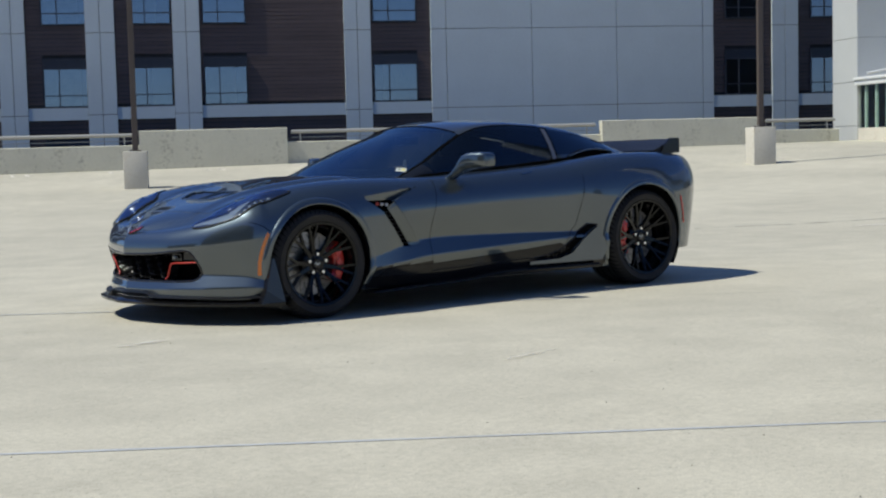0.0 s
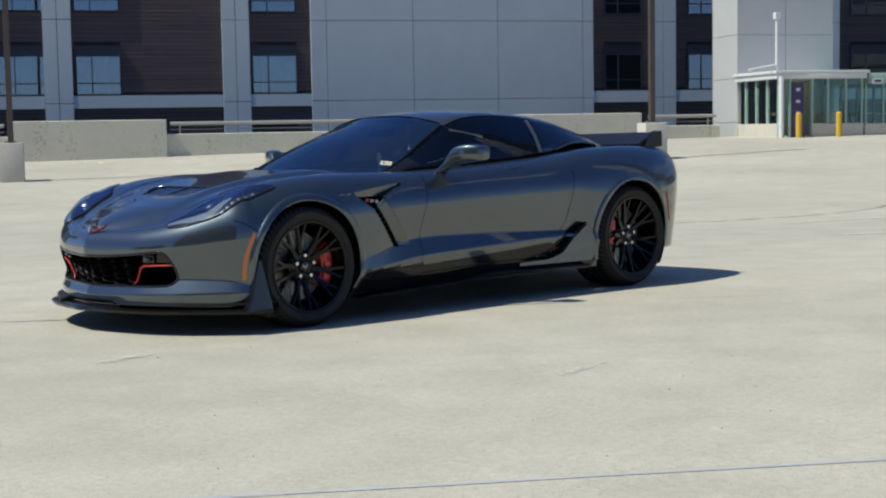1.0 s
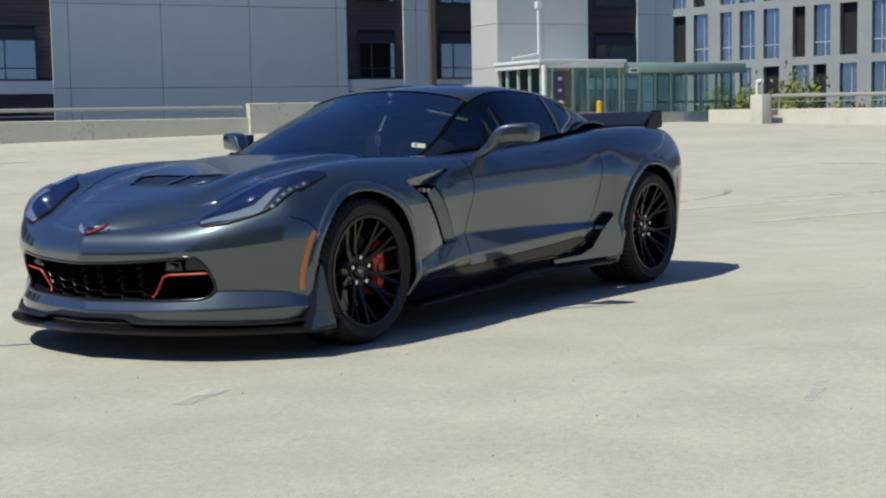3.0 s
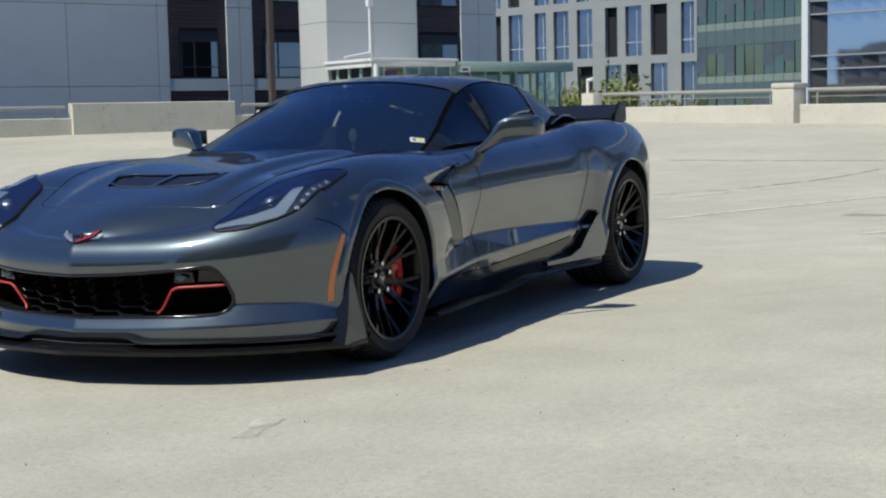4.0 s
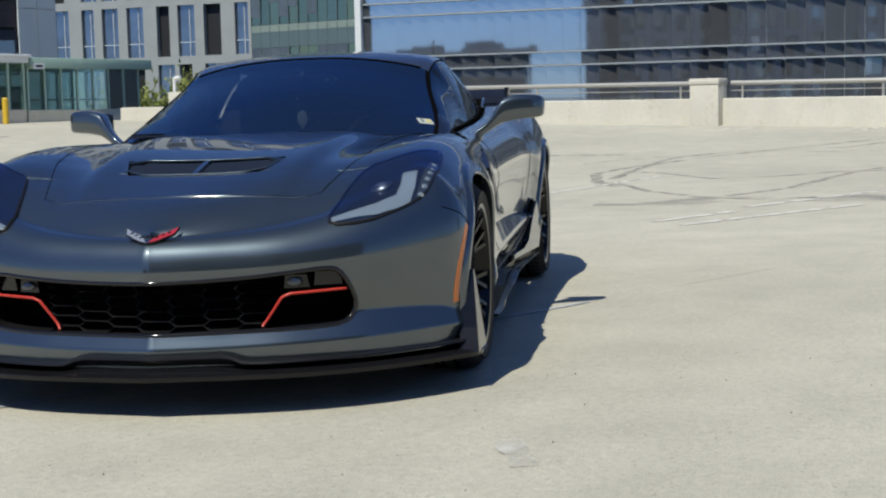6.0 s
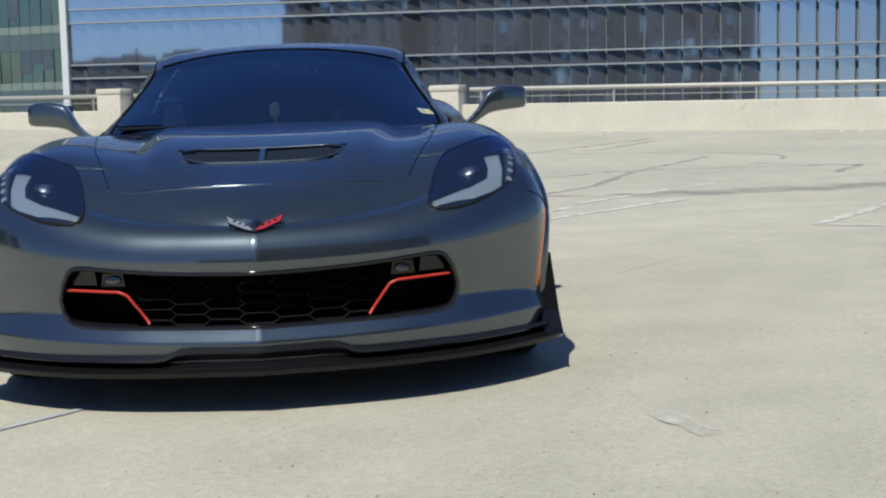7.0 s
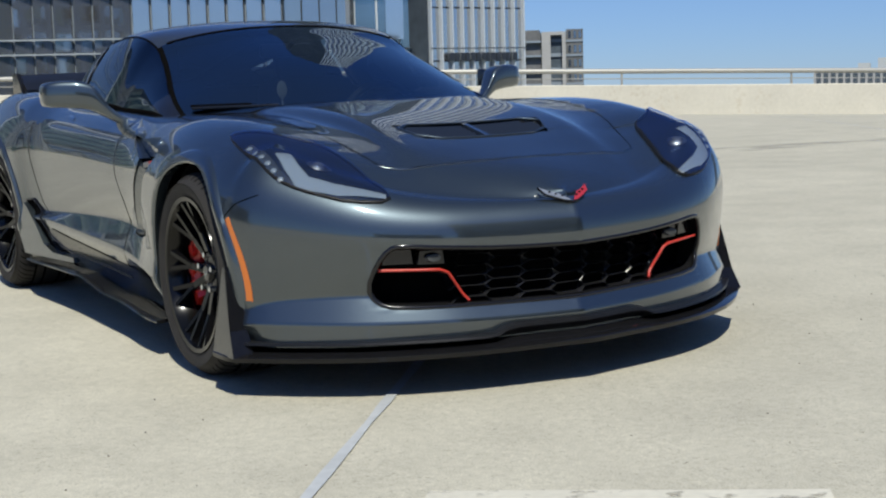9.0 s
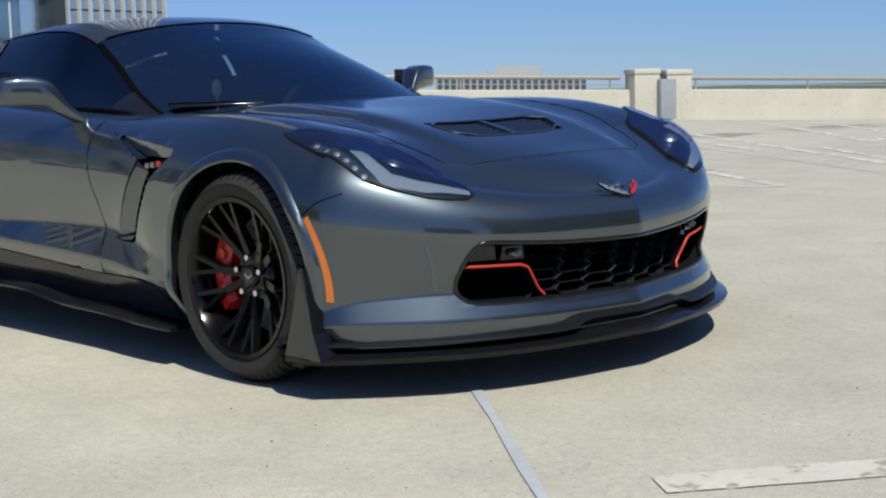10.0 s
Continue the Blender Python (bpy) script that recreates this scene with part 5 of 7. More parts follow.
# shut lines of hood, doors and bumper
seam([p for p in HOOD[::-1]] + [(x, -y) for x, y in HOOD[1:]], drop, panels["hood"])
for sd in (1, -1):
    at_side = lambda a, b, o, sd=sd: flank_at(a, b, sd, o)
    dr = panels["doorL" if sd > 0 else "doorR"]
    seam([(0.43, 0.815), (0.47, 0.65), (0.50, 0.51), (0.507, 0.27), (-0.46, 0.27), (-0.583, 0.30), (-0.721, 0.452), (-0.78, 0.656), (-0.803, 0.80)], at_side, dr)
    fd = panels["fenderL" if sd > 0 else "fenderR"]
    seam([(1.655, 0.50), (1.74, 0.575), (1.80, 0.60)], at_side, fd, r=0.002)


# ---- cabin ----
ST = (0.95, 0.88, 0.75, 0.55, 0.35, 0.18, 0.06, -0.10, -0.35, -0.60, -0.80, -1.05, -1.30, -1.55, -1.80, -1.95)
GZ = smooth_curve(ST[::-1], (0.92, 0.96, 1.03, 1.095, 1.15, 1.188, 1.203, 1.21, 1.195, 1.165, 1.125, 1.07, 1.00, 0.915, 0.855, 0.825))
GYE = smooth_curve(ST[::-1], (0.20, 0.28, 0.37, 0.43, 0.48, 0.515, 0.53, 0.545, 0.55, 0.545, 0.56, 0.59, 0.63, 0.66, 0.67, 0.67))
GZE = smooth_curve(ST[::-1], (0.905, 0.945, 1.0, 1.06, 1.112, 1.145, 1.16, 1.168, 1.146, 1.10, 1.052, 0.99, 0.92, 0.865, 0.825, 0.80))
GYB = smooth_curve(ST[::-1], (0.26, 0.36, 0.48, 0.57, 0.63, 0.672, 0.69, 0.705, 0.71, 0.71, 0.71, 0.71, 0.71, 0.71, 0.705, 0.70))
GZB = smooth_curve(ST[::-1], (0.88, 0.90, 0.915, 0.915, 0.91, 0.90, 0.885, 0.865, 0.855, 0.845, 0.84, 0.835, 0.83, 0.82, 0.80, 0.79))
GK = smooth_curve(ST[::-1], (0, 0, 0, 0, 0, 0, 0, 0, 0.03, 0.09, 0.13, 0.18, 0.24, 0.30, 0.33, 0.34))
NT = 40


def cabin_grid():
    xs = np.linspace(0.95, -1.95, 150)
    rows = []
    for x in xs:
        pts = []
        for i in range(NT + 1):
            t = i / NT
            if t <= 0.5:
                y = GYE(x) * t * 2
                z = GZ(x) - (GZ(x) - GZE(x)) * (t * 2) ** 2.3
            else:
                u = (t - 0.5) * 2
                y = GYE(x) + (GYB(x) - GYE(x)) * u + 0.018 * math.sin(math.pi * u)
                z = GZE(x) + (GZB(x) - GZE(x)) * u
            pts.append([x - GK(x) * (y / 0.7) ** 2, y, z])
        P = np.array(pts)
        for _ in range(4):
            Q = P.copy()
            Q[1:-1] = (P[:-2] + 2 * P[1:-1] + P[2:]) / 4
            k0, k1 = NT // 2 - 5, NT // 2 + 6
            P[k0:k1] = Q[k0:k1]
        rows.append(P)
    return xs, np.array(rows)


GX, GG = cabin_grid()


def cabin_panel(name, x0, x1, t0, t1, sides, material, label="", off=0.0, rule=None):
    """A stretch of the cabin's shell between two stations and two heights of its section."""
    i0, i1 = (int(np.argmin(abs(GX - a))) for a in (x0, x1))
    j0, j1 = round(t0 * NT), round(t1 * NT)
    bm = bmesh.new()
    for s in sides:
        V = {}
        for i in range(i0, i1 + 1):
            for j in range(j0, j1 + 1):
                p = GG[i, j] * np.array([1, s, 1])
                V[i, j] = bm.verts.new(p)
        for i in range(i0, i1):
            for j in range(j0, j1):
                if rule and not rule(GX[i], (j + 0.5) / NT):
                    continue
                q = [V[i, j], V[i + 1, j], V[i + 1, j + 1], V[i, j + 1]]
                bm.faces.new(q if s < 0 else q[::-1])
    bmesh.ops.delete(bm, geom=[v for v in bm.verts if not v.link_faces], context="VERTS")
    bmesh.ops.remove_doubles(bm, verts=bm.verts[:], dist=1e-5)
    bm.normal_update()
    if off:
        for v in bm.verts:
            v.co += v.normal * off
    return part(name, bm, material, car, label, smooth=True)


A, B = 0.06, -0.72
ws = cabin_panel("windscreen", 0.95, A, 0.0, 0.505, (1, -1), C["screen"], "tinted windscreen mirroring blue sky")
cabin_panel("pillar", 0.95, A, 0.505, 0.535, (1,), C["seam"])
cabin_panel("pillar", 0.95, A, 0.505, 0.535, (-1,), C["seam"])
cabin_panel("roof", A, -0.80, 0.0, 0.535, (1, -1), C["roof"], "gloss dark roof panel")
cabin_panel("rear_hatch", -0.80, -1.95, 0.0, 0.30, (1, -1), C["hatch"], "dark tinted rear hatch glass")
cabin_panel("hatch_frame", -0.80, -1.95, 0.30, 0.56, (1,), PAINT)
cabin_panel("hatch_frame", -0.80, -1.95, 0.30, 0.56, (-1,), PAINT)
for s in (1, -1):
    w = cabin_panel("side_window", 0.60, B, 0.535, 0.975, (s,), C["side_glass"], "dark tinted side window")
    w.visible_shadow = False
    w = cabin_panel("quarter_window", -0.78, -1.45, 0.56, 0.93, (s,), C["hatch"], "dark tinted quarter window", rule=lambda x, t: t > 0.56 + 0.1 * max(0, (-1.0 - x)))
    cabin_panel("quarter_pillar", -1.45, -1.95, 0.56, 1.0, (s,), PAINT)
    cabin_panel("belt_trim", 0.95, -1.45, 0.975, 1.0, (s,), C["trim"])
    cabin_panel("belt_trim", -0.78, -1.45, 0.93, 0.975, (s,), PAINT)
    ib = int(np.argmin(abs(GX - B - 0.0)))
    bm = bmesh.new()
    prev = None
    for j in range(round(0.56 * NT), round(0.985 * NT) + 1):
        row = []
        for i in (ib, ib + 2):
            p = GG[i, j] * np.array([1, s, 1])
            row.append(bm.verts.new((p[0], p[1] + 0.006 * s, p[2])))
        if prev:
            bm.faces.new((prev[0], row[0], row[1], prev[1]) if s < 0 else (prev[1], row[1], row[0], prev[0]))
        prev = row
    part("pillar_trim", bm, C["strip"], car, "bright metal strip behind the side window")
    cabin_panel("sail_panel", 0.95, 0.60, 0.535, 0.975, (s,), C["gloss"])
    tube("belt_seal", [tuple(GG[i, NT] * np.array([1, s, 1]) + np.array([0, 0.004 * s, 0.004])) for i in range(int(np.argmin(abs(GX - 0.9))), int(np.argmin(abs(GX + 1.45))))], 0.011, C["seam"], car)
    edge = [GG[i, round(0.535 * NT)] * np.array([1, s, 1]) for i in range(int(np.argmin(abs(GX - 0.6))), ib)]
    tube("window_seal", [tuple(p) for p in edge], 0.004, C["seam"], car)
tube("header_seal", [tuple(GG[int(np.argmin(abs(GX - A))), j] * np.array([1, s, 1]) + np.array([0, 0, 0.0])) for s, js in ((-1, range(19, 0, -1)), (1, range(0, 20))) for j in js], 0.005, C["seam"], car)

# cowl, dashboard, seats and wheel inside
def build_cabin_inside():
    bm = bmesh.new()
    prev = None
    for i in range(25):
        y = -0.62 + 1.24 * i / 24
        x0 = 0.80 - 0.22 * (y / 0.62) ** 2
        z = 0.80 + 0.012 * math.cos(y * 5) + (0.022 * math.exp(-((y - 0.36) / 0.16) ** 2))
        row = [bm.verts.new((x0, y, 0.80)), bm.verts.new((x0 - 0.2, y, z)), bm.verts.new((0.34, y, z + 0.005)), bm.verts.new((0.30, y, z - 0.12)), bm.verts.new((0.42, y, 0.45))]
        if prev:
            for a in range(4):
                bm.faces.new((prev[a], row[a], row[a + 1], prev[a + 1]))
        prev = row
    part("dashboard", bm, C["dash"], car, "dark moulded dashboard behind the windscreen", smooth=True)
    ring = []
    for i in range(32):
        a = 2 * math.pi * i / 32
        ring.append((0.16 + 0.06 * math.cos(a) * 0.5, 0.37 + 0.175 * math.sin(a), 0.745 + 0.165 * math.cos(a)))
    sw = tube("steering_wheel", ring, 0.016, C["dash"], car, "black leather steering wheel", closed=True)
    part("hub", boxed(0.17, 0.22, 0.30, 0.44, 0.68, 0.78, bevel=0.02), C["dash"], sw)
    for a in (-1, 1):
        part("spoke", boxed(0.165, 0.19, 0.37 + a * 0.06 - 0.06, 0.37 + a * 0.06 + 0.06 + a * 0.03, 0.72, 0.75, bevel=0.008), C["steel"], sw)
    for y in (0.37, -0.37):
        seat = part("seat", boxed(-0.45, 0.05, y - 0.24, y + 0.24, 0.28, 0.46, bevel=0.07), C["leather"], car, "black leather bucket seat", smooth=True)
        bm = boxed(-0.09, 0.09, -0.24, 0.24, 0, 0.56, bevel=0.075)
        bmesh.ops.transform(bm, matrix=pose(-0.46, y, 0.42, 0, -20, 0), verts=bm.verts)
        part("backrest", bm, C["leather"], seat, smooth=True)
        bm = boxed(-0.055, 0.055, -0.13, 0.13, 0, 0.2, bevel=0.05)
        bmesh.ops.transform(bm, matrix=pose(-0.655, y, 0.94, 0, -14, 0), verts=bm.verts)
        part("headrest", bm, C["leather"], seat, smooth=True)
    part("cabin_floor", boxed(-1.7, 0.9, -0.70, 0.70, 0.17, 0.22), C["trim"], car)
    part("bulkhead", boxed(-0.86, -0.80, -0.62, 0.62, 0.2, 0.93, bevel=0.02), C["trim"], car)
    part("console", boxed(-0.7, 0.42, -0.10, 0.10, 0.22, 0.62, bevel=0.04), C["dash"], car, smooth=True)
    part("load_floor", boxed(-1.95, -0.84, -0.62, 0.62, 0.70, 0.74), C["trim"], car)
    for s in (1, -1):
        part("door_card", boxed(-0.72, 0.6, 0.66 * s - 0.02, 0.66 * s + 0.02, 0.25, 0.82, bevel=0.015), C["trim"], car)
    m = part("inner_mirror", boxed(0.02, 0.06, -0.12, 0.12, 1.035, 1.095, bevel=0.018), C["trim"], car, smooth=True)
    part("stalk", rod(bmesh.new(), (0.05, 0, 1.07), (0.13, 0, 1.10), 0.012, n=8), C["trim"], m)
    for y in (0.125, 0.165):
        part("sensor", rod(bmesh.new(), (0.18, y, 1.068), (0.192, y, 1.068), 0.010, n=12), C["chrome"], car)
    tag = thing("air_freshener", CAR_POSE @ Matrix.Translation((0.04, -0.03, 0.90)), "pale hanging card below the inner mirror", "air freshener")
    part("cord", rod(bmesh.new(), (0, 0, 0.0), (0, 0, 0.135), 0.0015, n=5), C["trim"], tag)
    bm = bmesh.new()
    bmesh.ops.create_uvsphere(bm, u_segments=16, v_segments=10, radius=0.03, matrix=Matrix.LocRotScale((0, 0, 0.0), None, (0.15, 0.8, 1.25)))
    part("card", bm, C["fabric_tag"], tag, smooth=True)
    part("tassel", rod(bmesh.new(), (0, 0, -0.035), (0, 0, -0.085), 0.003, 0.007, n=8), C["fabric_tag"], tag)


build_cabin_inside()

# ---- wheels ----


def lathe(profile, n, axis_y=True):
    """A turned shape: the profile as (radius, y) pairs, round the y axis."""
    bm = bmesh.new()
    rings = []
    for k in range(n):
        a = 2 * math.pi * k / n
        rings.append([bm.verts.new((r * math.cos(a), y, r * math.sin(a))) for r, y in profile])
    for k in range(n):
        p, q = rings[k], rings[(k + 1) % n]
        for i in range(len(profile) - 1):
            bm.faces.new((p[i], p[i + 1], q[i + 1], q[i]))
    bmesh.ops.recalc_face_normals(bm, faces=bm.faces[:])
    return bm


def bar(bm, a, b, w0, w1, d0, d1, crown=0.3):
    """A tapering spoke from a to b in the wheel's plane: widths in the plane, depths along y (outward face at the first depth)."""
    a, b = Vector(a), Vector(b)
    d = (b - a).normalized()
    s = Vector((-d.z, 0, d.x))
    ends = []
    for p, w, dep in ((a, w0, d0), (b, w1, d1)):
        ends.append([bm.verts.new(p + s * u * w / 2 + Vector((0, v, 0))) for u, v in ((-1, -0.006), (-1 + crown, 0), (1 - crown, 0), (1, -0.006), (0.8, -dep), (-0.8, -dep))])
    p, q = ends
    for i in range(6):
        j = (i + 1) % 6
        bm.faces.new((p[i], q[i], q[j], p[j]))
    bm.faces.new(p[::-1])
    bm.faces.new(q)


def build_wheel(radius, rim, width):
    """One wheel, its hub's outer face at y = 0, the outside towards +y."""
    w = new("wheel")
    yo = 0.060  # sidewall's outer face
    yi = yo - width
    R = radius
    prof = [(rim - 0.004, yo - 0.03), (rim + 0.004, yo - 0.006), (rim + 0.018, yo + 0.002), (rim + (R - rim) * 0.55, yo + 0.006), (R - 0.028, yo - 0.006), (R - 0.012, yo - 0.018), (R - 0.003, yo - 0.035), (R, yo - 0.06),
            (R, yi + 0.06), (R - 0.003, yi + 0.035), (R - 0.02, yi + 0.01), (rim, yi + 0.004)]
    tyre = part("tyre", lathe(prof, 96), C["tyre"], w, smooth=True)
    # tread grooves and blocks at the shoulder
    bm = bmesh.new()
    run = [(R - 0.020, yo - 0.011), (R - 0.0105, yo - 0.018), (R - 0.0015, yo - 0.035), (R + 0.0012, yo - 0.06), (R + 0.0012, yo - 0.083)]
    for k in range(60):
        prev = None
        for j, (q, y) in enumerate(run):
            t = 2 * math.pi * k / 60 + 0.022 * j
            row = [bm.verts.new((q * math.cos(t + d), y, q * math.sin(t + d))) for d in (-0.009, 0.009)]
            if prev:
                bm.faces.new((prev[0], row[0], row[1], prev[1]))
            prev = row
    part("shoulder_groove", bm, C["seam"], tyre)
    for y in (yo - 0.085, yo - 0.13, yi + 0.13, yi + 0.085):
        part("tread_groove", lathe([(R + 0.0006, y - 0.005), (R + 0.0006, y + 0.005)], 72), C["seam"], tyre)
    part("sidewall_ring", lathe([(rim + 0.045, yo + 0.0045), (rim + 0.047, yo + 0.0075), (rim + 0.049, yo + 0.0045)], 72), C["tyre"], tyre, smooth=True)
    rimp = part("rim", lathe([(rim + 0.006, yo - 0.006), (rim + 0.004, yo + 0.001), (rim - 0.010, yo - 0.002), (rim - 0.018, yo - 0.02), (rim - 0.028, yo - 0.06), (rim - 0.034, yi + 0.06), (rim - 0.01, yi + 0.02), (rim, yi + 0.01)], 96), C["barrel"], w, smooth=True)
    # ten forked spokes: a stem from the hub, two tines to the rim
    for k in range(10):
        a = 2 * math.pi * (k + 0.25) / 10
        pol = lambda r, t, y: (r * math.cos(a + t), y, r * math.sin(a + t))
        bm = bmesh.new()
        pair = 0.075 if k % 2 else -0.075
        bar(bm, pol(0.05, pair, -0.010), pol(rim * 0.60, pair, 0.014), 0.030, 0.026, 0.036, 0.030, 0.14)
        bar(bm, pol(rim * 0.54, pair - 0.012, 0.011), pol(rim - 0.012, pair * 0.6 - 0.120, yo - 0.010), 0.019, 0.016, 0.030, 0.026, 0.14)
        bar(bm, pol(rim * 0.54, pair + 0.012, 0.0112), pol(rim - 0.012, pair * 0.6 + 0.120, yo - 0.0102), 0.019, 0.016, 0.030, 0.026, 0.14)
        part("spoke", bm, C["wheel"], w)
    part("hub", lathe([(0.0, 0.004), (0.028, 0.004), (0.034, -0.002), (0.036, -0.008), (0.075, -0.012), (0.088, -0.025), (0.092, -0.06)], 48), C["wheel"], w, smooth=True)
    cap = part("centre_cap", lathe([(0.0, 0.008), (0.024, 0.007), (0.027, 0.003), (0.027, -0.005)], 32), C["gloss"], w, smooth=True)
    bm = bmesh.new()
    for s in (-1, 1):
        v = [bm.verts.new(q) for q in ((0, 0.0095, -0.010), (s * 0.017, 0.0095, 0.004), (s * 0.019, 0.0095, 0.010), (s * 0.003, 0.0095, 0.001))]
        bm.faces.new(v)
    part("badge", bm, C["flag_white"], cap)
    for k in range(5):
        a = 2 * math.pi * (k + 0.25) / 5
        m = Matrix.Translation((0.06 * math.cos(a), 0, 0.06 * math.sin(a)))
        bm = bmesh.new()
        bmesh.ops.create_cone(bm, cap_ends=True, segments=6, radius1=0.0115, radius2=0.0095, depth=0.026, matrix=m @ Matrix.Rotation(-math.pi / 2, 4, "X"))
        part("lug_nut", bm, C["chrome"], w)
    return w


def brake(side, x, z, r, m):
    """Slotted disc and red caliper behind a wheel."""
    d = part("brake_disc", lathe([(0.07, -0.085), (r, -0.085), (r, -0.115), (0.07, -0.115)], 72), C["disc"], car)
    d.matrix_basis = m
    bm = bmesh.new()
    for k in range(24):
        a = 2 * math.pi * k / 24
        mm = Matrix.Rotation(-a, 4, "Y") @ Matrix.Translation((r * 0.76, -0.0846, 0)) @ Matrix.Rotation(0.5, 4, "Y")
        bmesh.ops.create_cube(bm, size=1, matrix=mm @ Matrix.Diagonal((r * 0.36, 0.001, 0.004, 1)))
    s = part("slot", bm, C["seam"], d)
    cal = bmesh.new()
    n = 14
    prev = None
    for i in range(n + 1):
        a = radians(-38 + 76 * i / n)
        end = 1 - 0.25 * (abs(i / n - 0.5) * 2) ** 4
        row = [cal.verts.new((q * math.cos(a), y, q * math.sin(a))) for q, y in ((r * 0.70, -0.05 - 0.012 / end), (r * 0.80, -0.045), (r * 1.04, -0.05), (r * 1.07, -0.08), (r * 1.07, -0.14), (r * 0.70, -0.14))]
        if prev:
            for k in range(6):
                cal.faces.new((prev[k], row[k], row[(k + 1) % 6], prev[(k + 1) % 6]))
        else:
            cal.faces.new(row)
        prev = row
    cal.faces.new(prev[::-1])
    bmesh.ops.recalc_face_normals(cal, faces=cal.faces[:])
    # the calipers sit behind each axle at the front, ahead of it at the rear
    turn = math.pi if x > 0 else 0.0
    c = part("caliper", cal, C["caliper"], car, "bright red brake caliper", smooth=True)
    c.matrix_basis = pose(x, 0, z) @ Matrix.Translation((0, m.translation.y + side * (0.040 if x > 0 else 0.052), 0)) @ (Matrix.Rotation(turn, 4, "Y") if side > 0 else Matrix.Rotation(math.pi, 4, "Z") @ Matrix.Rotation(0.0 if x > 0 else math.pi, 4, "Y"))
    for a in (-22, 0, 22):
        bm = bmesh.new()
        rr = r * 0.84
        rod(bm, (rr * math.cos(radians(a)), -0.05, rr * math.sin(radians(a))), (rr * math.cos(radians(a)), -0.038, rr * math.sin(radians(a))), 0.022, 0.020, n=16)
        part("piston", bm, C["caliper"], c, smooth=True)


for x, z, R, rim, width, yh in ((1.355, 0.327, 0.327, 0.247, 0.285, 0.872), (-1.355, 0.337, 0.337, 0.259, 0.335, 0.885)):
    base = build_wheel(R, rim, width)
    base.parent = car
    base.matrix_basis = pose(x, yh, z)
    other = copy_thing(base, pose(x, -yh, z, 0, 0, 180))
    for side in (1, -1):
        brake(side, x, z, rim - 0.055, pose(x, side * yh, z, 0, 0, 0 if side > 0 else 180))
        # dark wheel housing
        bm = bmesh.new()
        prev = None
        r = 0.362 if x > 0 else 0.378
        for i in range(41):
            a = radians(-35 + 250 * i / 40)
            row = [bm.verts.new((x + r * math.cos(a), side * y, z + 0.008 + r * math.sin(a))) for y in (0.87 if x > 0 else 0.91, 0.5)]
            if prev:
                bm.faces.new((prev[0], row[0], row[1], prev[1]))
            prev = row
        part("wheel_housing", bm, C["trim"], car, smooth=True)
        part("inner_housing", boxed(x - 0.36, x + 0.36, side * 0.50 - 0.01, side * 0.50 + 0.01, 0.14, 0.60), C["trim"], car)


def arch_lip(x, z, r, side, a0, a1, w):
    """Painted flare round a wheel opening, rounded in section."""
    bm = bmesh.new()
    prev = None
    n = 56
    for i in range(n + 1):
        a = radians(a0 + (a1 - a0) * i / n)
        row = []
        for q, out in ((r - 0.010, -0.03), (r - 0.012, 0.004), (r - 0.006, 0.010), (r + w * 0.45, 0.014), (r + w * 0.8, 0.010), (r + w, -0.001)):
            px, pz = x + q * math.cos(a), z + q * math.sin(a)
            h = BODY.ray_cast(Vector((px, 3 * side, max(pz, 0.16))), Vector((0, -side, 0)))
            base = abs(h[0].y) if h[0] else 0.93
            row.append(bm.verts.new((px, side * (base + out), max(pz, 0.15))))
        if prev:
            for k in range(5):
                bm.faces.new((prev[k], row[k], row[k + 1], prev[k + 1]) if side < 0 else (prev[k + 1], row[k + 1], row[k], prev[k]))
        prev = row
    part("wheel_arch_flare", bm, PAINT, car, smooth=True)


for sd in (1, -1):
    arch_lip(1.355, 0.335, 0.362, sd, -20, 205, 0.030)
    arch_lip(-1.355, 0.345, 0.378, sd, -22, 190, 0.030)

# ---- nose: grille, lamps, badge, splitter ----


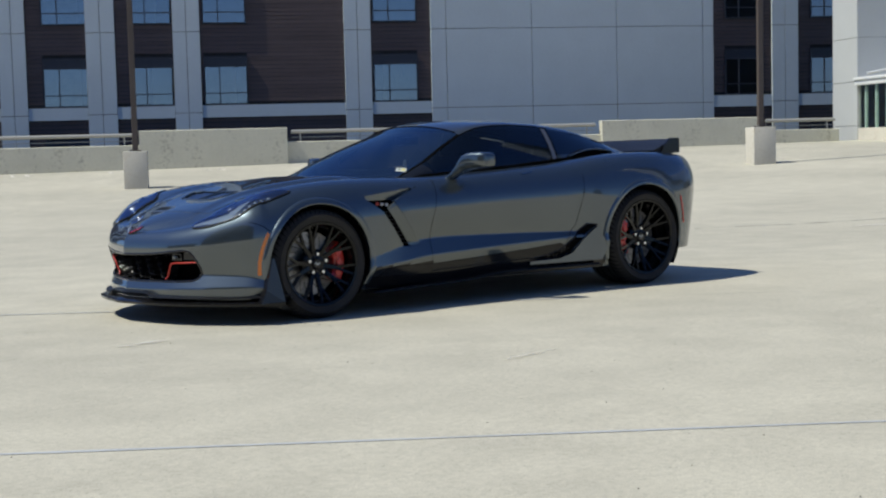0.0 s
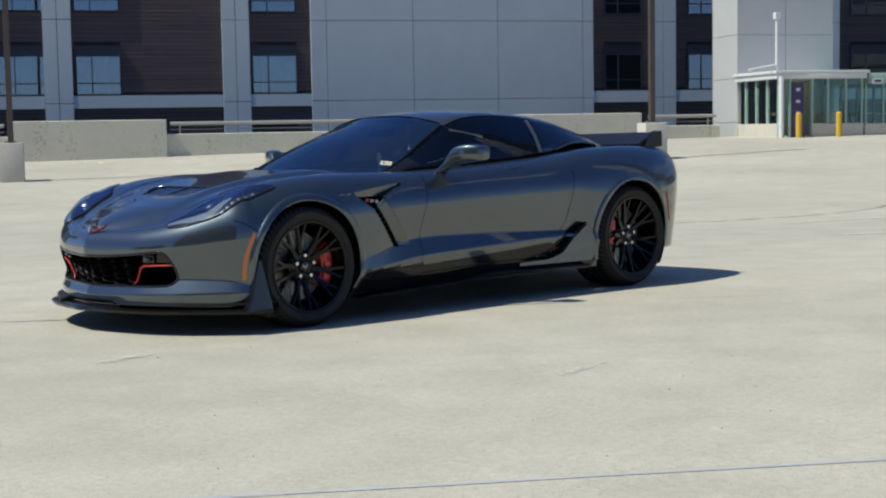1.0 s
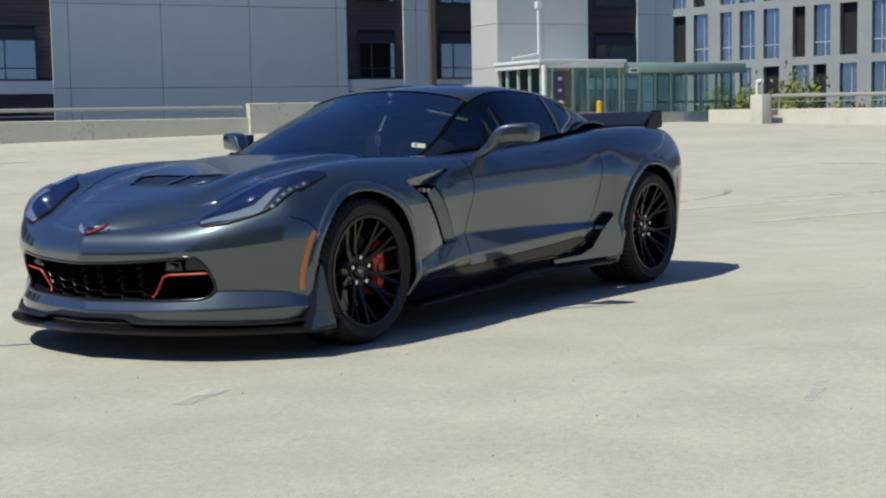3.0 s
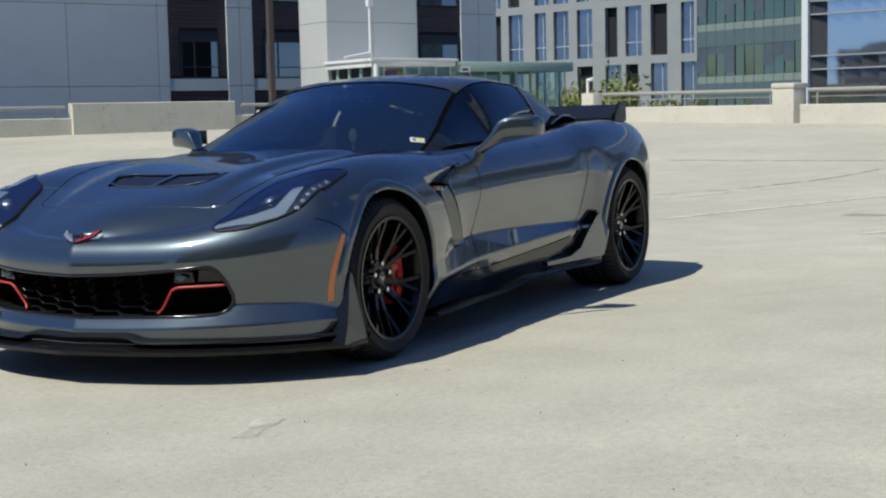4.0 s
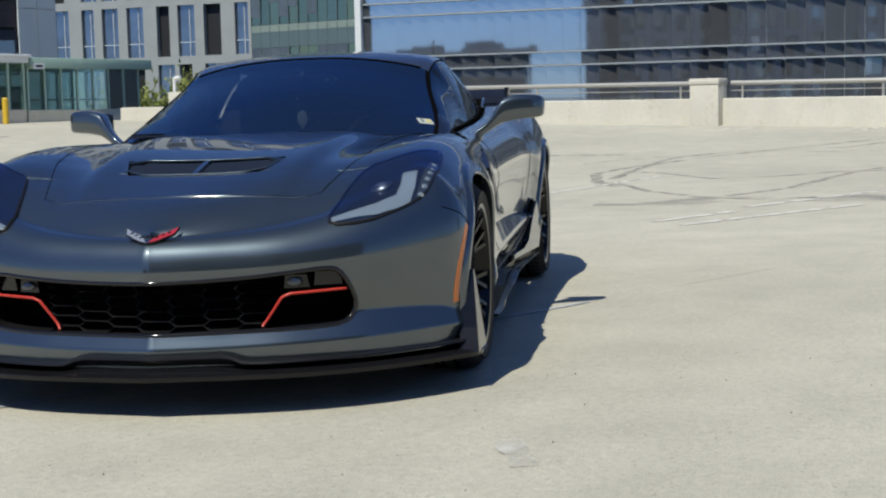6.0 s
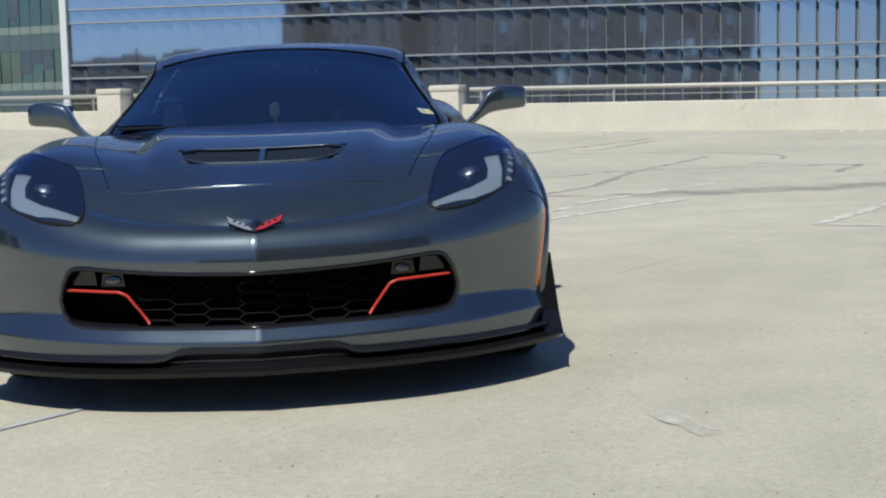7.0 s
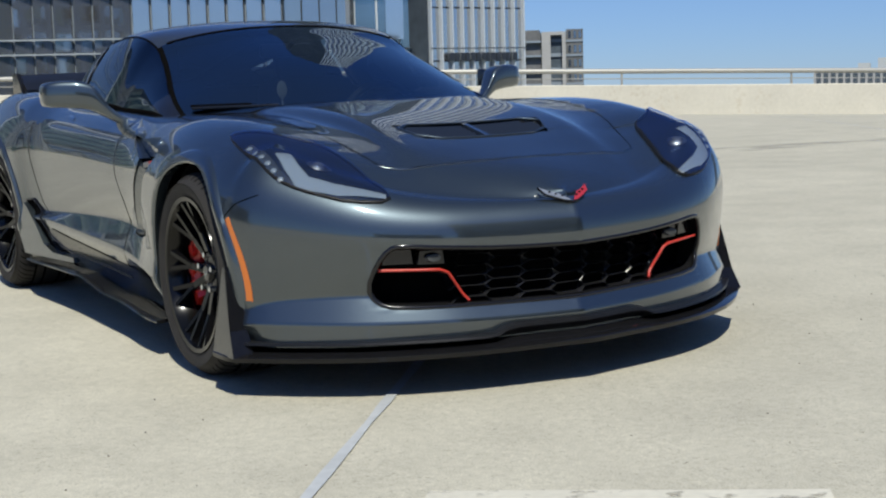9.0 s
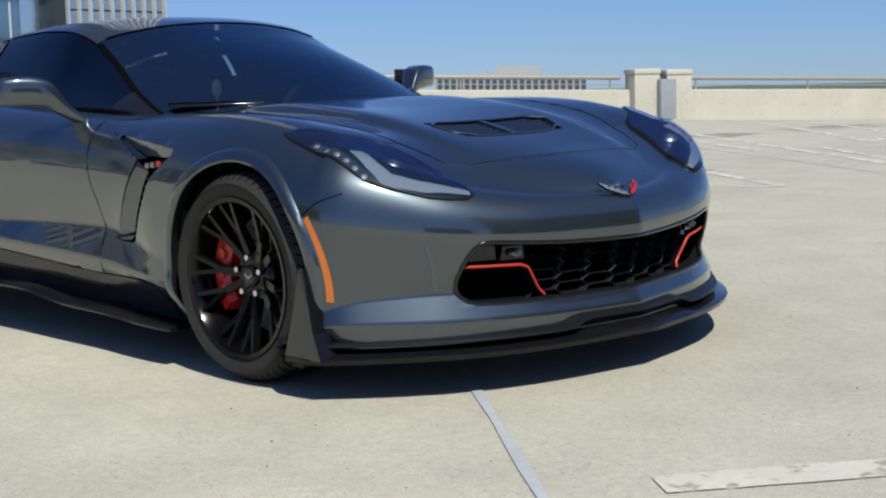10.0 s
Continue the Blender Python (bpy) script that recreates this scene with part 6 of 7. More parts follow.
def build_grille():
    g = new("grille")
    g.parent = car

    def gp(y, z, back):
        p, _ = front(y, z)
        return Vector((p.x - back, y, z))
    # near-black sheet paints in the shade behind the grille
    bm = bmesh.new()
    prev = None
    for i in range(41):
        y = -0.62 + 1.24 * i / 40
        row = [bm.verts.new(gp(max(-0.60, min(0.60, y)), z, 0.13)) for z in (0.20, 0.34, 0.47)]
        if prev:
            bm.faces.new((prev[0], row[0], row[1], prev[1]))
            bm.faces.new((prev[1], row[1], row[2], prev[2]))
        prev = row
    part("shade_backing", bm, C["seam"], g)
    # honeycomb of broad cells in the middle
    dy, dz = 0.104, 0.033
    for c in range(-4, 5):
        y = c * dy
        for r in range(6):
            z = 0.236 + dz * (r + (0.5 if c % 2 else 0.0))
            if abs(y) > 0.40 - 0.8 * max(0.0, 0.35 - z) or not 0.236 < z < 0.44:
                continue
            hexa = [(y - dy * 0.60, z), (y - dy * 0.40, z + dz * 0.5), (y + dy * 0.40, z + dz * 0.5), (y + dy * 0.60, z), (y + dy * 0.40, z - dz * 0.5), (y - dy * 0.40, z - dz * 0.5)]
            bm = bmesh.new()
            o = [bm.verts.new(gp(a, b, 0.030)) for a, b in hexa]
            i_ = [bm.verts.new(gp(y + (a - y) * 0.97, z + (b - z) * 0.94, 0.032)) for a, b in hexa]
            d_ = [bm.verts.new(gp(y + (a - y) * 0.93, z + (b - z) * 0.84, 0.062)) for a, b in hexa]
            for k in range(6):
                j = (k + 1) % 6
                bm.faces.new((o[k], o[j], i_[j], i_[k]))
                bm.faces.new((i_[k], i_[j], d_[j], d_[k]))
            part("grille_cell", bm, C["mesh_black"], g)
    # rim round the whole opening
    rim = soften([(y, z) for y, z in grille_poly], closed=True, rounds=1)
    rim = resample([(p[0], p[1]) for p in rim] + [(rim[0][0], rim[0][1])], 0.02)[:-1]
    tube("rim", [gp(p.x, p.y, 0.004) for p in rim], 0.0085, C["gloss"], g, closed=True)
    bm = bmesh.new()
    a, b = [], []
    for p in rim:
        a.append(bm.verts.new(gp(p.x, p.y, 0.0)))
        b.append(bm.verts.new(gp(p.x * 0.985, 0.335 + (p.y - 0.335) * 0.93, 0.09)))
    for k in range(len(a)):
        j = (k + 1) % len(a)
        bm.faces.new((a[k], a[j], b[j], b[k]))
    part("duct", bm, C["trim"], g, smooth=True)
    for s in (1, -1):
        # brake duct: frame with a red pinstripe, and the small lamp above it
        line = [(0.585, 0.368), (0.42, 0.362), (0.395, 0.352), (0.330, 0.262)]
        tube("pinstripe", [gp(s * y, z, 0.012) for y, z in resample(line, 0.02)], 0.0044, C["red"], g, "thin red accent line")
        bm = bmesh.new()
        prev = None
        for y, z in resample(line, 0.02):
            row = [bm.verts.new(gp(s * y, z, 0.014)), bm.verts.new(gp(s * y, z - 0.004, 0.10))]
            if prev:
                bm.faces.new((prev[0], row[0], row[1], prev[1]))
            prev = row
        part("duct_vane", bm, C["gloss"], g)
        for y0, y1, z0, z1 in ((0.40, 0.475, 0.378, 0.418), (0.488, 0.57, 0.382, 0.425)):
            bm = bmesh.new()
            v = [bm.verts.new(gp(s * y, z, o)) for y, z, o in ((y0, z0, 0.028), (y1, z0, 0.028), (y1 - 0.006, z1, 0.034), (y0 + 0.006, z1, 0.034))]
            w = [bm.verts.new(q.co + Vector((-0.05, 0, 0))) for q in v]
            bm.faces.new(v)
            for k in range(4):
                bm.faces.new((v[k], v[(k + 1) % 4], w[(k + 1) % 4], w[k]))
            bmesh.ops.recalc_face_normals(bm, faces=bm.faces[:])
            part("louvre", bm, C["gloss"], g)
        fog = part("marker_lamp", lathe([(0.0, 0.012), (0.014, 0.010), (0.017, 0.0)], 20), C["lens_dark"], g)
        p = gp(s * 0.435, 0.398, 0.026)
        fog.matrix_basis = Matrix.Translation(p) @ Matrix.Rotation(-math.pi / 2, 4, "Z") @ Matrix.Diagonal((1.5, 1, 0.8, 1))


build_grille()


def build_headlamp(s):
    lamp = new("headlight")
    lamp.parent = car
    at = lambda a, b, o: drop(a, b * s, o)
    outline = [(2.012, 0.536), (1.972, 0.640), (1.900, 0.730), (1.843, 0.788), (1.800, 0.816), (1.745, 0.829), (1.63, 0.832), (1.53, 0.826), (1.478, 0.812), (1.53, 0.768), (1.585, 0.728), (1.632, 0.672), (1.672, 0.600), (1.77, 0.570), (1.86, 0.548), (1.96, 0.530)]
    out = [(p.x, p.y) for p in soften(outline, closed=True, rounds=1)]
    patch("housing", out, lambda a, b, o: at(a, b, 0.0015), C["lamp_black"], lamp, step=0.025)
    tube("rim", [at(a, b, 0.002)[0] for a, b in out], 0.005, C["trim"], lamp, closed=True)
    lens = patch("lens", out, lambda a, b, o: at(a, b, 0.012), C["lens"], lamp, step=0.025)
    lens.visible_shadow = False
    # light guide along the lower edge, turning up at its rear
    guide = [(2.000, 0.545), (1.940, 0.672), (1.868, 0.766), (1.808, 0.778), (1.735, 0.776), (1.742, 0.729), (1.812, 0.733), (1.858, 0.724), (1.908, 0.664), (1.985, 0.538)]
    patch("light_guide", guide, lambda a, b, o: at(a, b, 0.005), C["led"], lamp, step=0.03)
    patch("marker_strip", [(1.846, 0.780), (1.800, 0.790), (1.72, 0.797), (1.62, 0.800), (1.62, 0.827), (1.745, 0.825), (1.800, 0.812)], lambda a, b, o: at(a, b, 0.003), C["lens_dark"], lamp, step=0.02)
    for a, b in ((1.824, 0.798), (1.795, 0.806), (1.765, 0.811), (1.730, 0.815), (1.688, 0.817), (1.640, 0.816)):
        p, n = at(a, b, 0.004)
        bm = bmesh.new()
        bmesh.ops.create_uvsphere(bm, u_segments=10, v_segments=6, radius=0.0105)
        o = part("led", bm, C["led"], lamp, smooth=True)
        o.matrix_basis = Matrix.Translation(p) @ n.to_track_quat("Z", "Y").to_matrix().to_4x4() @ Matrix.Diagonal((1.0, 1.0, 0.35, 1))
    p, n = at(1.812, 0.668, 0.003)
    pr = part("projector", lathe([(0.0, 0.010), (0.018, 0.008), (0.030, 0.002), (0.032, 0.0), (0.038, 0.0), (0.040, -0.004)], 28), C["steel"], lamp, smooth=True)
    pr.matrix_basis = Matrix.Translation(p) @ n.to_track_quat("Y", "Z").to_matrix().to_4x4()


for sd in (1, -1):
    build_headlamp(sd)
    at_side = lambda a, b, o, sd=sd: flank_at(a, b, sd, o)
    # amber side marker along the front of the arch
    marker = [(1.355 + 0.398 * math.cos(radians(a)), 0.335 + 0.398 * math.sin(radians(a))) for a in range(29, -10, -4)] + [(1.355 + 0.416 * math.cos(radians(a)), 0.335 + 0.416 * math.sin(radians(a))) for a in range(-7, 30, 4)]
    patch("side_marker", marker, lambda a, b, o, f=at_side: f(a, b, 0.0015), C["orange"], car, "amber side marker lamp", thick=0.004)
    patch("tail_marker", [(-1.72, 0.62), (-1.735, 0.62), (-1.775, 0.50), (-1.79, 0.42), (-1.775, 0.42), (-1.755, 0.50)], lambda a, b, o, f=at_side: f(a, b, 0.004), C["red_lens"], car, "red rear side marker", thick=0.005)


def build_emblem():
    e = new("emblem")
    e.parent = car
    n = Vector((0.56, 0.0, 0.83)).normalized()
    p = drop(2.125, 0.0, 0.0)[0] + n * 0.010
    across = Vector((0, 1, 0))
    up = n.cross(across)
    up = up if up.z > 0 else -up

    def plate(name, pts, material, h0, h1):
        bm = bmesh.new()
        a = [bm.verts.new(p + across * y + up * z + n * h1) for y, z in pts]
        b = [bm.verts.new(p + across * y + up * z + n * h0) for y, z in pts]
        bm.faces.new(a)
        for k in range(len(a)):
            bm.faces.new((a[k], b[k], b[(k + 1) % len(a)], a[(k + 1) % len(a)]))
        bmesh.ops.recalc_face_normals(bm, faces=bm.faces[:])
        part(name, bm, material, e)
    for s, m in ((-1, C["flag_white"]), (1, C["red_dark"])):
        wing = [(0.0, -0.040), (0.014 * s, -0.020), (0.034 * s, 0.004), (0.058 * s, 0.016), (0.086 * s, 0.040), (0.078 * s, 0.006), (0.052 * s, -0.014), (0.022 * s, -0.034)]
        plate("flag", wing, C["gloss"], -0.004, 0.003)
        plate("flag_field", [(y * 0.94 + 0.003 * s, z * 0.9 + 0.001) for y, z in wing], m, 0.003, 0.0045)
        for k in range(3):
            y, z = s * (0.026 + 0.017 * k), -0.012 + 0.011 * k
            plate("flag_mark", [(y - 0.004, z - 0.004), (y + 0.005, z - 0.001), (y + 0.005, z + 0.006), (y - 0.004, z + 0.003)], C["gloss"] if s < 0 else C["seam"], 0.0045, 0.0052)


build_emblem()


def splitter_plan(off):
    base = [(1.62, 0.960), (1.755, 0.955), (1.82, 0.895), (1.93, 0.79), (2.06, 0.62), (2.15, 0.42), (2.195, 0.24), (2.205, 0.17), (2.235, 0.0)]
    return [(x + off * 0.8, y + (off * 0.5 if y > 0.3 else 0)) for x, y in base]


def build_splitter():
    sp = new("front_splitter")
    sp.parent = car
    half = resample(soften(splitter_plan(0.03), rounds=1), 0.03)
    line = [(p.x, p.y) for p in half] + [(p.x, -p.y) for p in half[-2::-1]]
    bm = bmesh.new()
    prev = None
    for x, y in line:
        # the lip dips towards the middle in two steps
        lift = 0.012 / (1 + math.exp(-(0.27 - abs(y)) / 0.015))
        z = 0.132 - 0.006 * abs(y)
        row = [bm.verts.new(q) for q in ((x - 0.16, y * 0.93, z + 0.022 + lift), (x - 0.02, y * 0.993, z + 0.006 + lift * 0.6), (x, y, z), (x - 0.004, y * 0.998, z - 0.014), (x - 0.35, y * 0.8, z - 0.010))]
        if prev:
            for k in range(4):
                bm.faces.new((prev[k], row[k], row[k + 1], prev[k + 1]))
        prev = row
    bmesh.ops.recalc_face_normals(bm, faces=bm.faces[:])
    part("blade", bm, C["carbon"], sp, "gloss black splitter blade", smooth=True)
    # upper lip between bumper and blade
    bm = bmesh.new()
    prev = None
    for x, y in line:
        st = 1 / (1 + math.exp(-(0.27 - abs(y)) / 0.012))
        row = [bm.verts.new(q) for q in ((x - 0.10, y * 0.955, 0.168 + 0.028 * st), (x - 0.035 - 0.012 * st, y * 0.980, 0.165 + 0.026 * st), (x - 0.032 - 0.012 * st, y * 0.980, 0.158 + 0.022 * st), (x - 0.065, y * 0.965, 0.150 + 0.01 * st), (x - 0.10, y * 0.95, 0.14))]
        if prev:
            for k in range(4):
                bm.faces.new((prev[k], row[k], row[k + 1], prev[k + 1]))
        prev = row
    bmesh.ops.recalc_face_normals(bm, faces=bm.faces[:])
    part("upper_lip", bm, [C["trim"]], sp, smooth=True)
    for s in (1, -1):
        bm = bmesh.new()
        sec = [(1.795, 0.966, 0.125), (1.640, 0.972, 0.125), (1.690, 0.945, 0.385), (1.703, 0.943, 0.385), (1.755, 0.958, 0.20)]
        a = [bm.verts.new((x, y * s, z)) for x, y, z in sec]
        b = [bm.verts.new((x, (y - 0.065 + 0.11 * (z - 0.125)) * s, z)) for x, y, z in sec]
        # only the outer face gets the greyer tone that imitates the deck's reflection
        bm.faces.new(a).material_index = 1
        bm.faces.new(b[::-1])
        for k in range(5):
            bm.faces.new((a[k], b[k], b[(k + 1) % 5], a[(k + 1) % 5]))
        bmesh.ops.recalc_face_normals(bm, faces=bm.faces[:])
        part("end_plate", bm, [C["carbon"], C["plate"]], sp, "upright black end plate ahead of the front wheel")
        part("air_dam", boxed(1.55, 1.62, s * 0.75 - 0.14, s * 0.75 + 0.14, 0.07, 0.16, bevel=0.01), C["trim"], sp)
    for y in (-0.03, 0.02):
        part("tow_eye", rod(bmesh.new(), (2.10, y, 0.10), (2.10, y, 0.13), 0.012, n=8), C["trim"], sp)


build_splitter()


def build_hood_vent():
    v = new("hood_vent")
    v.parent = car
    well = [(1.51, 0.302), (1.70, 0.245), (1.71, 0.0), (1.70, -0.245), (1.51, -0.302), (1.495, 0.0)]
    # near-black sheet, the vent well's shade put into its colour
    patch("tray_shade", well, lambda a, b, o: drop(a, b, -0.045), C["seam"], v, step=0.06)
    rim = soften(VENT_RIM, closed=True, rounds=1)
    pts = resample([(p.x, p.y) for p in rim] + [(rim[0].x, rim[0].y)], 0.02)[:-1]
    bm = bmesh.new()
    a = [bm.verts.new(drop(p.x, p.y, 0.0)[0]) for p in pts]
    b = [bm.verts.new(drop(p.x, p.y, -0.045)[0]) for p in pts]
    for k in range(len(pts)):
        j = (k + 1) % len(pts)
        bm.faces.new((a[k], a[j], b[j], b[k]))
    part("wall", bm, PAINT, v)
    tube("edge", [drop(p.x, p.y, 0.001)[0] for p in pts], 0.004, PAINT, v, closed=True)
    for k in range(5):
        x = 1.545 + 0.030 * k
        w = 0.278 - 0.0105 * k
        for s in (1, -1):
            bm = bmesh.new()
            prev = None
            for i in range(9):
                y = s * (0.014 + (w - 0.014) * i / 8)
                p = drop(x, y, 0.0)[0]
                row = [bm.verts.new(p + Vector(d)) for d in ((-0.014, 0, -0.002), (0.012, 0, -0.022), (0.011, 0, -0.026), (-0.016, 0, -0.007))]
                if prev:
                    for q in range(4):
                        bm.faces.new((prev[q], row[q], row[(q + 1) % 4], prev[(q + 1) % 4]))
                prev = row
            bmesh.ops.recalc_face_normals(bm, faces=bm.faces[:])
            part("slat", bm, C["slat"], v)
    bm = bmesh.new()
    prev = None
    for i in range(9):
        x = 1.512 + 0.178 * i / 8
        p = drop(x, 0, 0.0)[0]
        row = [bm.verts.new(p + Vector(d)) for d in ((0, -0.013, -0.03), (0, -0.009, 0.002), (0, 0.009, 0.002), (0, 0.013, -0.03))]
        if prev:
            for q in range(3):
                bm.faces.new((prev[q], row[q], row[q + 1], prev[q + 1]))
        prev = row
    bmesh.ops.recalc_face_normals(bm, faces=bm.faces[:])
    part("rib", bm, PAINT, v, smooth=True)


build_hood_vent()


def build_side_details(s):
    at = lambda a, b, o: flank_at(a, b, s, o)
    vent = new("fender_vent")
    vent.parent = car
    def deep(a, b, d):
        p, _ = at(a, b, 0.0)
        return p - Vector((0, s * d, 0))

    def strip(name, top, low, material, label=""):
        bm = bmesh.new()
        prev = None
        n = 14
        for i in range(n + 1):
            t = i / n
            row = []
            for (a0, b0, d0), (a1, b1, d1) in (top, low):
                row.append(bm.verts.new(deep(a0 + (a1 - a0) * t, b0 + (b1 - b0) * t, d0 + (d1 - d0) * t)))
            if prev:
                q = (prev[0], row[0], row[1], prev[1])
                bm.faces.new(q if s > 0 else q[::-1])
            prev = row
        return part(name, bm, material, vent, label)
    # near-black sheet colours in the shade deep inside the vent
    patch("shade_backing", [(1.05, 0.72), (0.57, 0.77), (0.55, 0.39), (0.72, 0.385), (0.91, 0.62)], lambda a, b, o: (deep(a, b, 0.075), at(a, b, 0)[1]), C["seam"], vent, step=0.05)
    strip("upper_facet", ((1.035, 0.716, 0.0), (0.585, 0.764, 0.0)), ((0.985, 0.690, 0.018), (0.79, 0.688, 0.040)), PAINT)
    strip("blade", ((0.79, 0.68, 0.004), (0.575, 0.397, 0.0)), ((0.848, 0.642, 0.024), (0.652, 0.395, 0.024)), PAINT, "fender blade mirroring the deck")
    strip("blade_edge", ((0.848, 0.642, 0.024), (0.652, 0.395, 0.024)), ((0.848, 0.642, 0.075), (0.652, 0.395, 0.075)), C["gloss"])
    strip("rear_wall", ((0.59, 0.764, 0.0), (0.80, 0.682, 0.0)), ((0.59, 0.764, 0.075), (0.80, 0.682, 0.075)), PAINT)
    strip("front_wall", ((1.035, 0.716, 0.0), (0.895, 0.62, 0.0)), ((1.035, 0.716, 0.075), (0.895, 0.62, 0.075)), PAINT)
    strip("front_wall", ((0.895, 0.62, 0.0), (0.715, 0.392, 0.0)), ((0.895, 0.62, 0.075), (0.715, 0.392, 0.075)), PAINT)
    for k in range(9):
        t = (k + 0.5) / 9
        p = deep(0.868 - 0.185 * t, 0.628 - 0.23 * t, 0.030)
        o = part("grid_bar", boxed(-0.020, 0.020, -0.006, 0.006, -0.002, 0.002), C["trim"], vent)
        o.matrix_basis = Matrix.Translation(p)
    badge = new("badge")
    badge.parent = vent
    for k, (a, m) in enumerate(((0.0, C["red"]), (0.035, C["steel"]), (0.07, C["steel"]))):
        p, n = at(0.925 - a, 0.668 - a * 0.10, 0.0)
        p = p - Vector((0, s * 0.012, 0))
        o = part("badge_bar", boxed(-0.011, 0.011, -0.003, 0.003, -0.009, 0.009, bevel=0.002), m, badge)
        o.matrix_basis = Matrix.Translation(p)
    # side skirt with its stepped rear winglet
    sk = new("side_skirt")
    sk.parent = car
    plate_z = smooth_curve((-0.95, -0.60, -0.30, 0.02, 0.12, 0.22, 0.50, 0.97), (0.180, 0.183, 0.184, 0.180, 0.168, 0.157, 0.147, 0.132))
    bm = bmesh.new()
    prev = None
    for i in range(61):
        x = 0.985 - 1.885 * i / 60
        y = 0.925 + 0.018 * math.exp(-((x - 0.85) / 0.2) ** 2) + 0.03 * max(0, -0.25 - x)
        z = plate_z(x)
        row = [bm.verts.new((x, s * yy, zz)) for yy, zz in ((y - 0.13, z + 0.006), (y - 0.02, z + 0.003), (y, z), (y + 0.004, z - 0.005), (y, z - 0.010), (y - 0.13, z - 0.010))]
        if prev:
            for k in range(6):
                bm.faces.new((prev[k], row[k], row[(k + 1) % 6], prev[(k + 1) % 6]))
        else:
            bm.faces.new(row)
        prev = row
    bm.faces.new(prev[::-1])
    bmesh.ops.recalc_face_normals(bm, faces=bm.faces[:])
    part("blade", bm, C["carbon"], sk, "gloss black side skirt")
    patch("sill", [(0.985, 0.158), (0.95, 0.205), (0.86, 0.268), (0.70, 0.274), (0.52, 0.272), (0.30, 0.279), (0.08, 0.293), (-0.29, 0.315), (-0.58, 0.338), (-0.66, 0.30), (-0.60, 0.235), (-0.40, 0.20), (-0.40, 0.158)], lambda a, b, o: at(a, b, 0.004), C["carbon"], sk, "gloss black sill under the door", step=0.025)
    tube("sill_joint", [at(a, b, 0.005)[0] for a, b in resample([(0.50, 0.226), (0.06, 0.243), (-0.32, 0.252)], 0.03)], 0.003, C["trim"], sk)
    # intake ahead of the rear wheel: opening's shade as a flat black patch, under a painted blade
    scoop = [(-0.897, 0.446), (-0.815, 0.454), (-0.73, 0.395), (-0.60, 0.298), (-0.475, 0.262), (-0.319, 0.240), (-0.555, 0.240), (-0.67, 0.272), (-0.755, 0.352), (-0.835, 0.412)]
    it = new("side_intake")
    it.parent = car
    patch("mouth_shade", scoop, lambda a, b, o: at(a, b, 0.004), C["seam"], it, step=0.03)
    tube("lip", [at(a, b, 0.004)[0] for a, b in resample([(-0.897, 0.450), (-0.815, 0.458), (-0.73, 0.399), (-0.60, 0.302), (-0.475, 0.266), (-0.319, 0.244)], 0.02)], 0.004, C["gloss"], it)
    ya, yb = (abs(at(x, 0.42, 0.0)[0].y) + 0.014 for x in (-0.35, -0.95))
    patch("guard", [(-0.892, 0.440), (-0.838, 0.405), (-0.758, 0.345), (-0.672, 0.264), (-0.56, 0.232), (-0.32, 0.225), (-0.32, 0.205), (-0.92, 0.205), (-0.985, 0.30)], lambda a, b, o: (Vector((a, s * (ya + (yb - ya) * (-0.35 - a) / 0.6), b)), Vector((0, s, 0))), PAINT, it, step=0.03, thick=0.03, smooth=False)
    # flush door handle's highlight as a bright patch, and the small gap line above the haunch
    patch("handle_glint", [(-0.30, 0.818), (-0.40, 0.832), (-0.405, 0.824), (-0.31, 0.809)], lambda a, b, o: at(a, b, 0.003), C["edge"], panels["doorL" if s > 0 else "doorR"], step=0.03)
    # quarter intake behind the side glass
    bm = bmesh.new()
    prev, lip = None, []
    for i in range(13):
        t = i / 12
        x, y = -0.88 - 0.46 * t, 0.675 - 0.02 * t - 0.03 * t * t
        h = 0.006 + 0.036 * math.sin(math.pi * min(1, 0.15 + t * 0.75)) ** 1.2
        base = drop(x, y * s, 0.0)[0]
        row = [bm.verts.new(base + Vector(q)) for q in ((0, s * 0.012, 0.001), (0, 0, h), (0, -s * 0.07, h + 0.004), (0, -s * 0.10, -0.01))]
        lip.append(tuple(base + Vector((0, s * 0.002, h))))
        if prev:
            for k in range(3):
                bm.faces.new((prev[k], row[k], row[k + 1], prev[k + 1]))
        prev = row
    bmesh.ops.recalc_face_normals(bm, faces=bm.faces[:])
    part("quarter_intake", bm, C["seam"], car, "black air intake above the rear haunch")
    tube("intake_lip", lip, 0.007, PAINT, car)


for sd in (1, -1):
    build_side_details(sd)


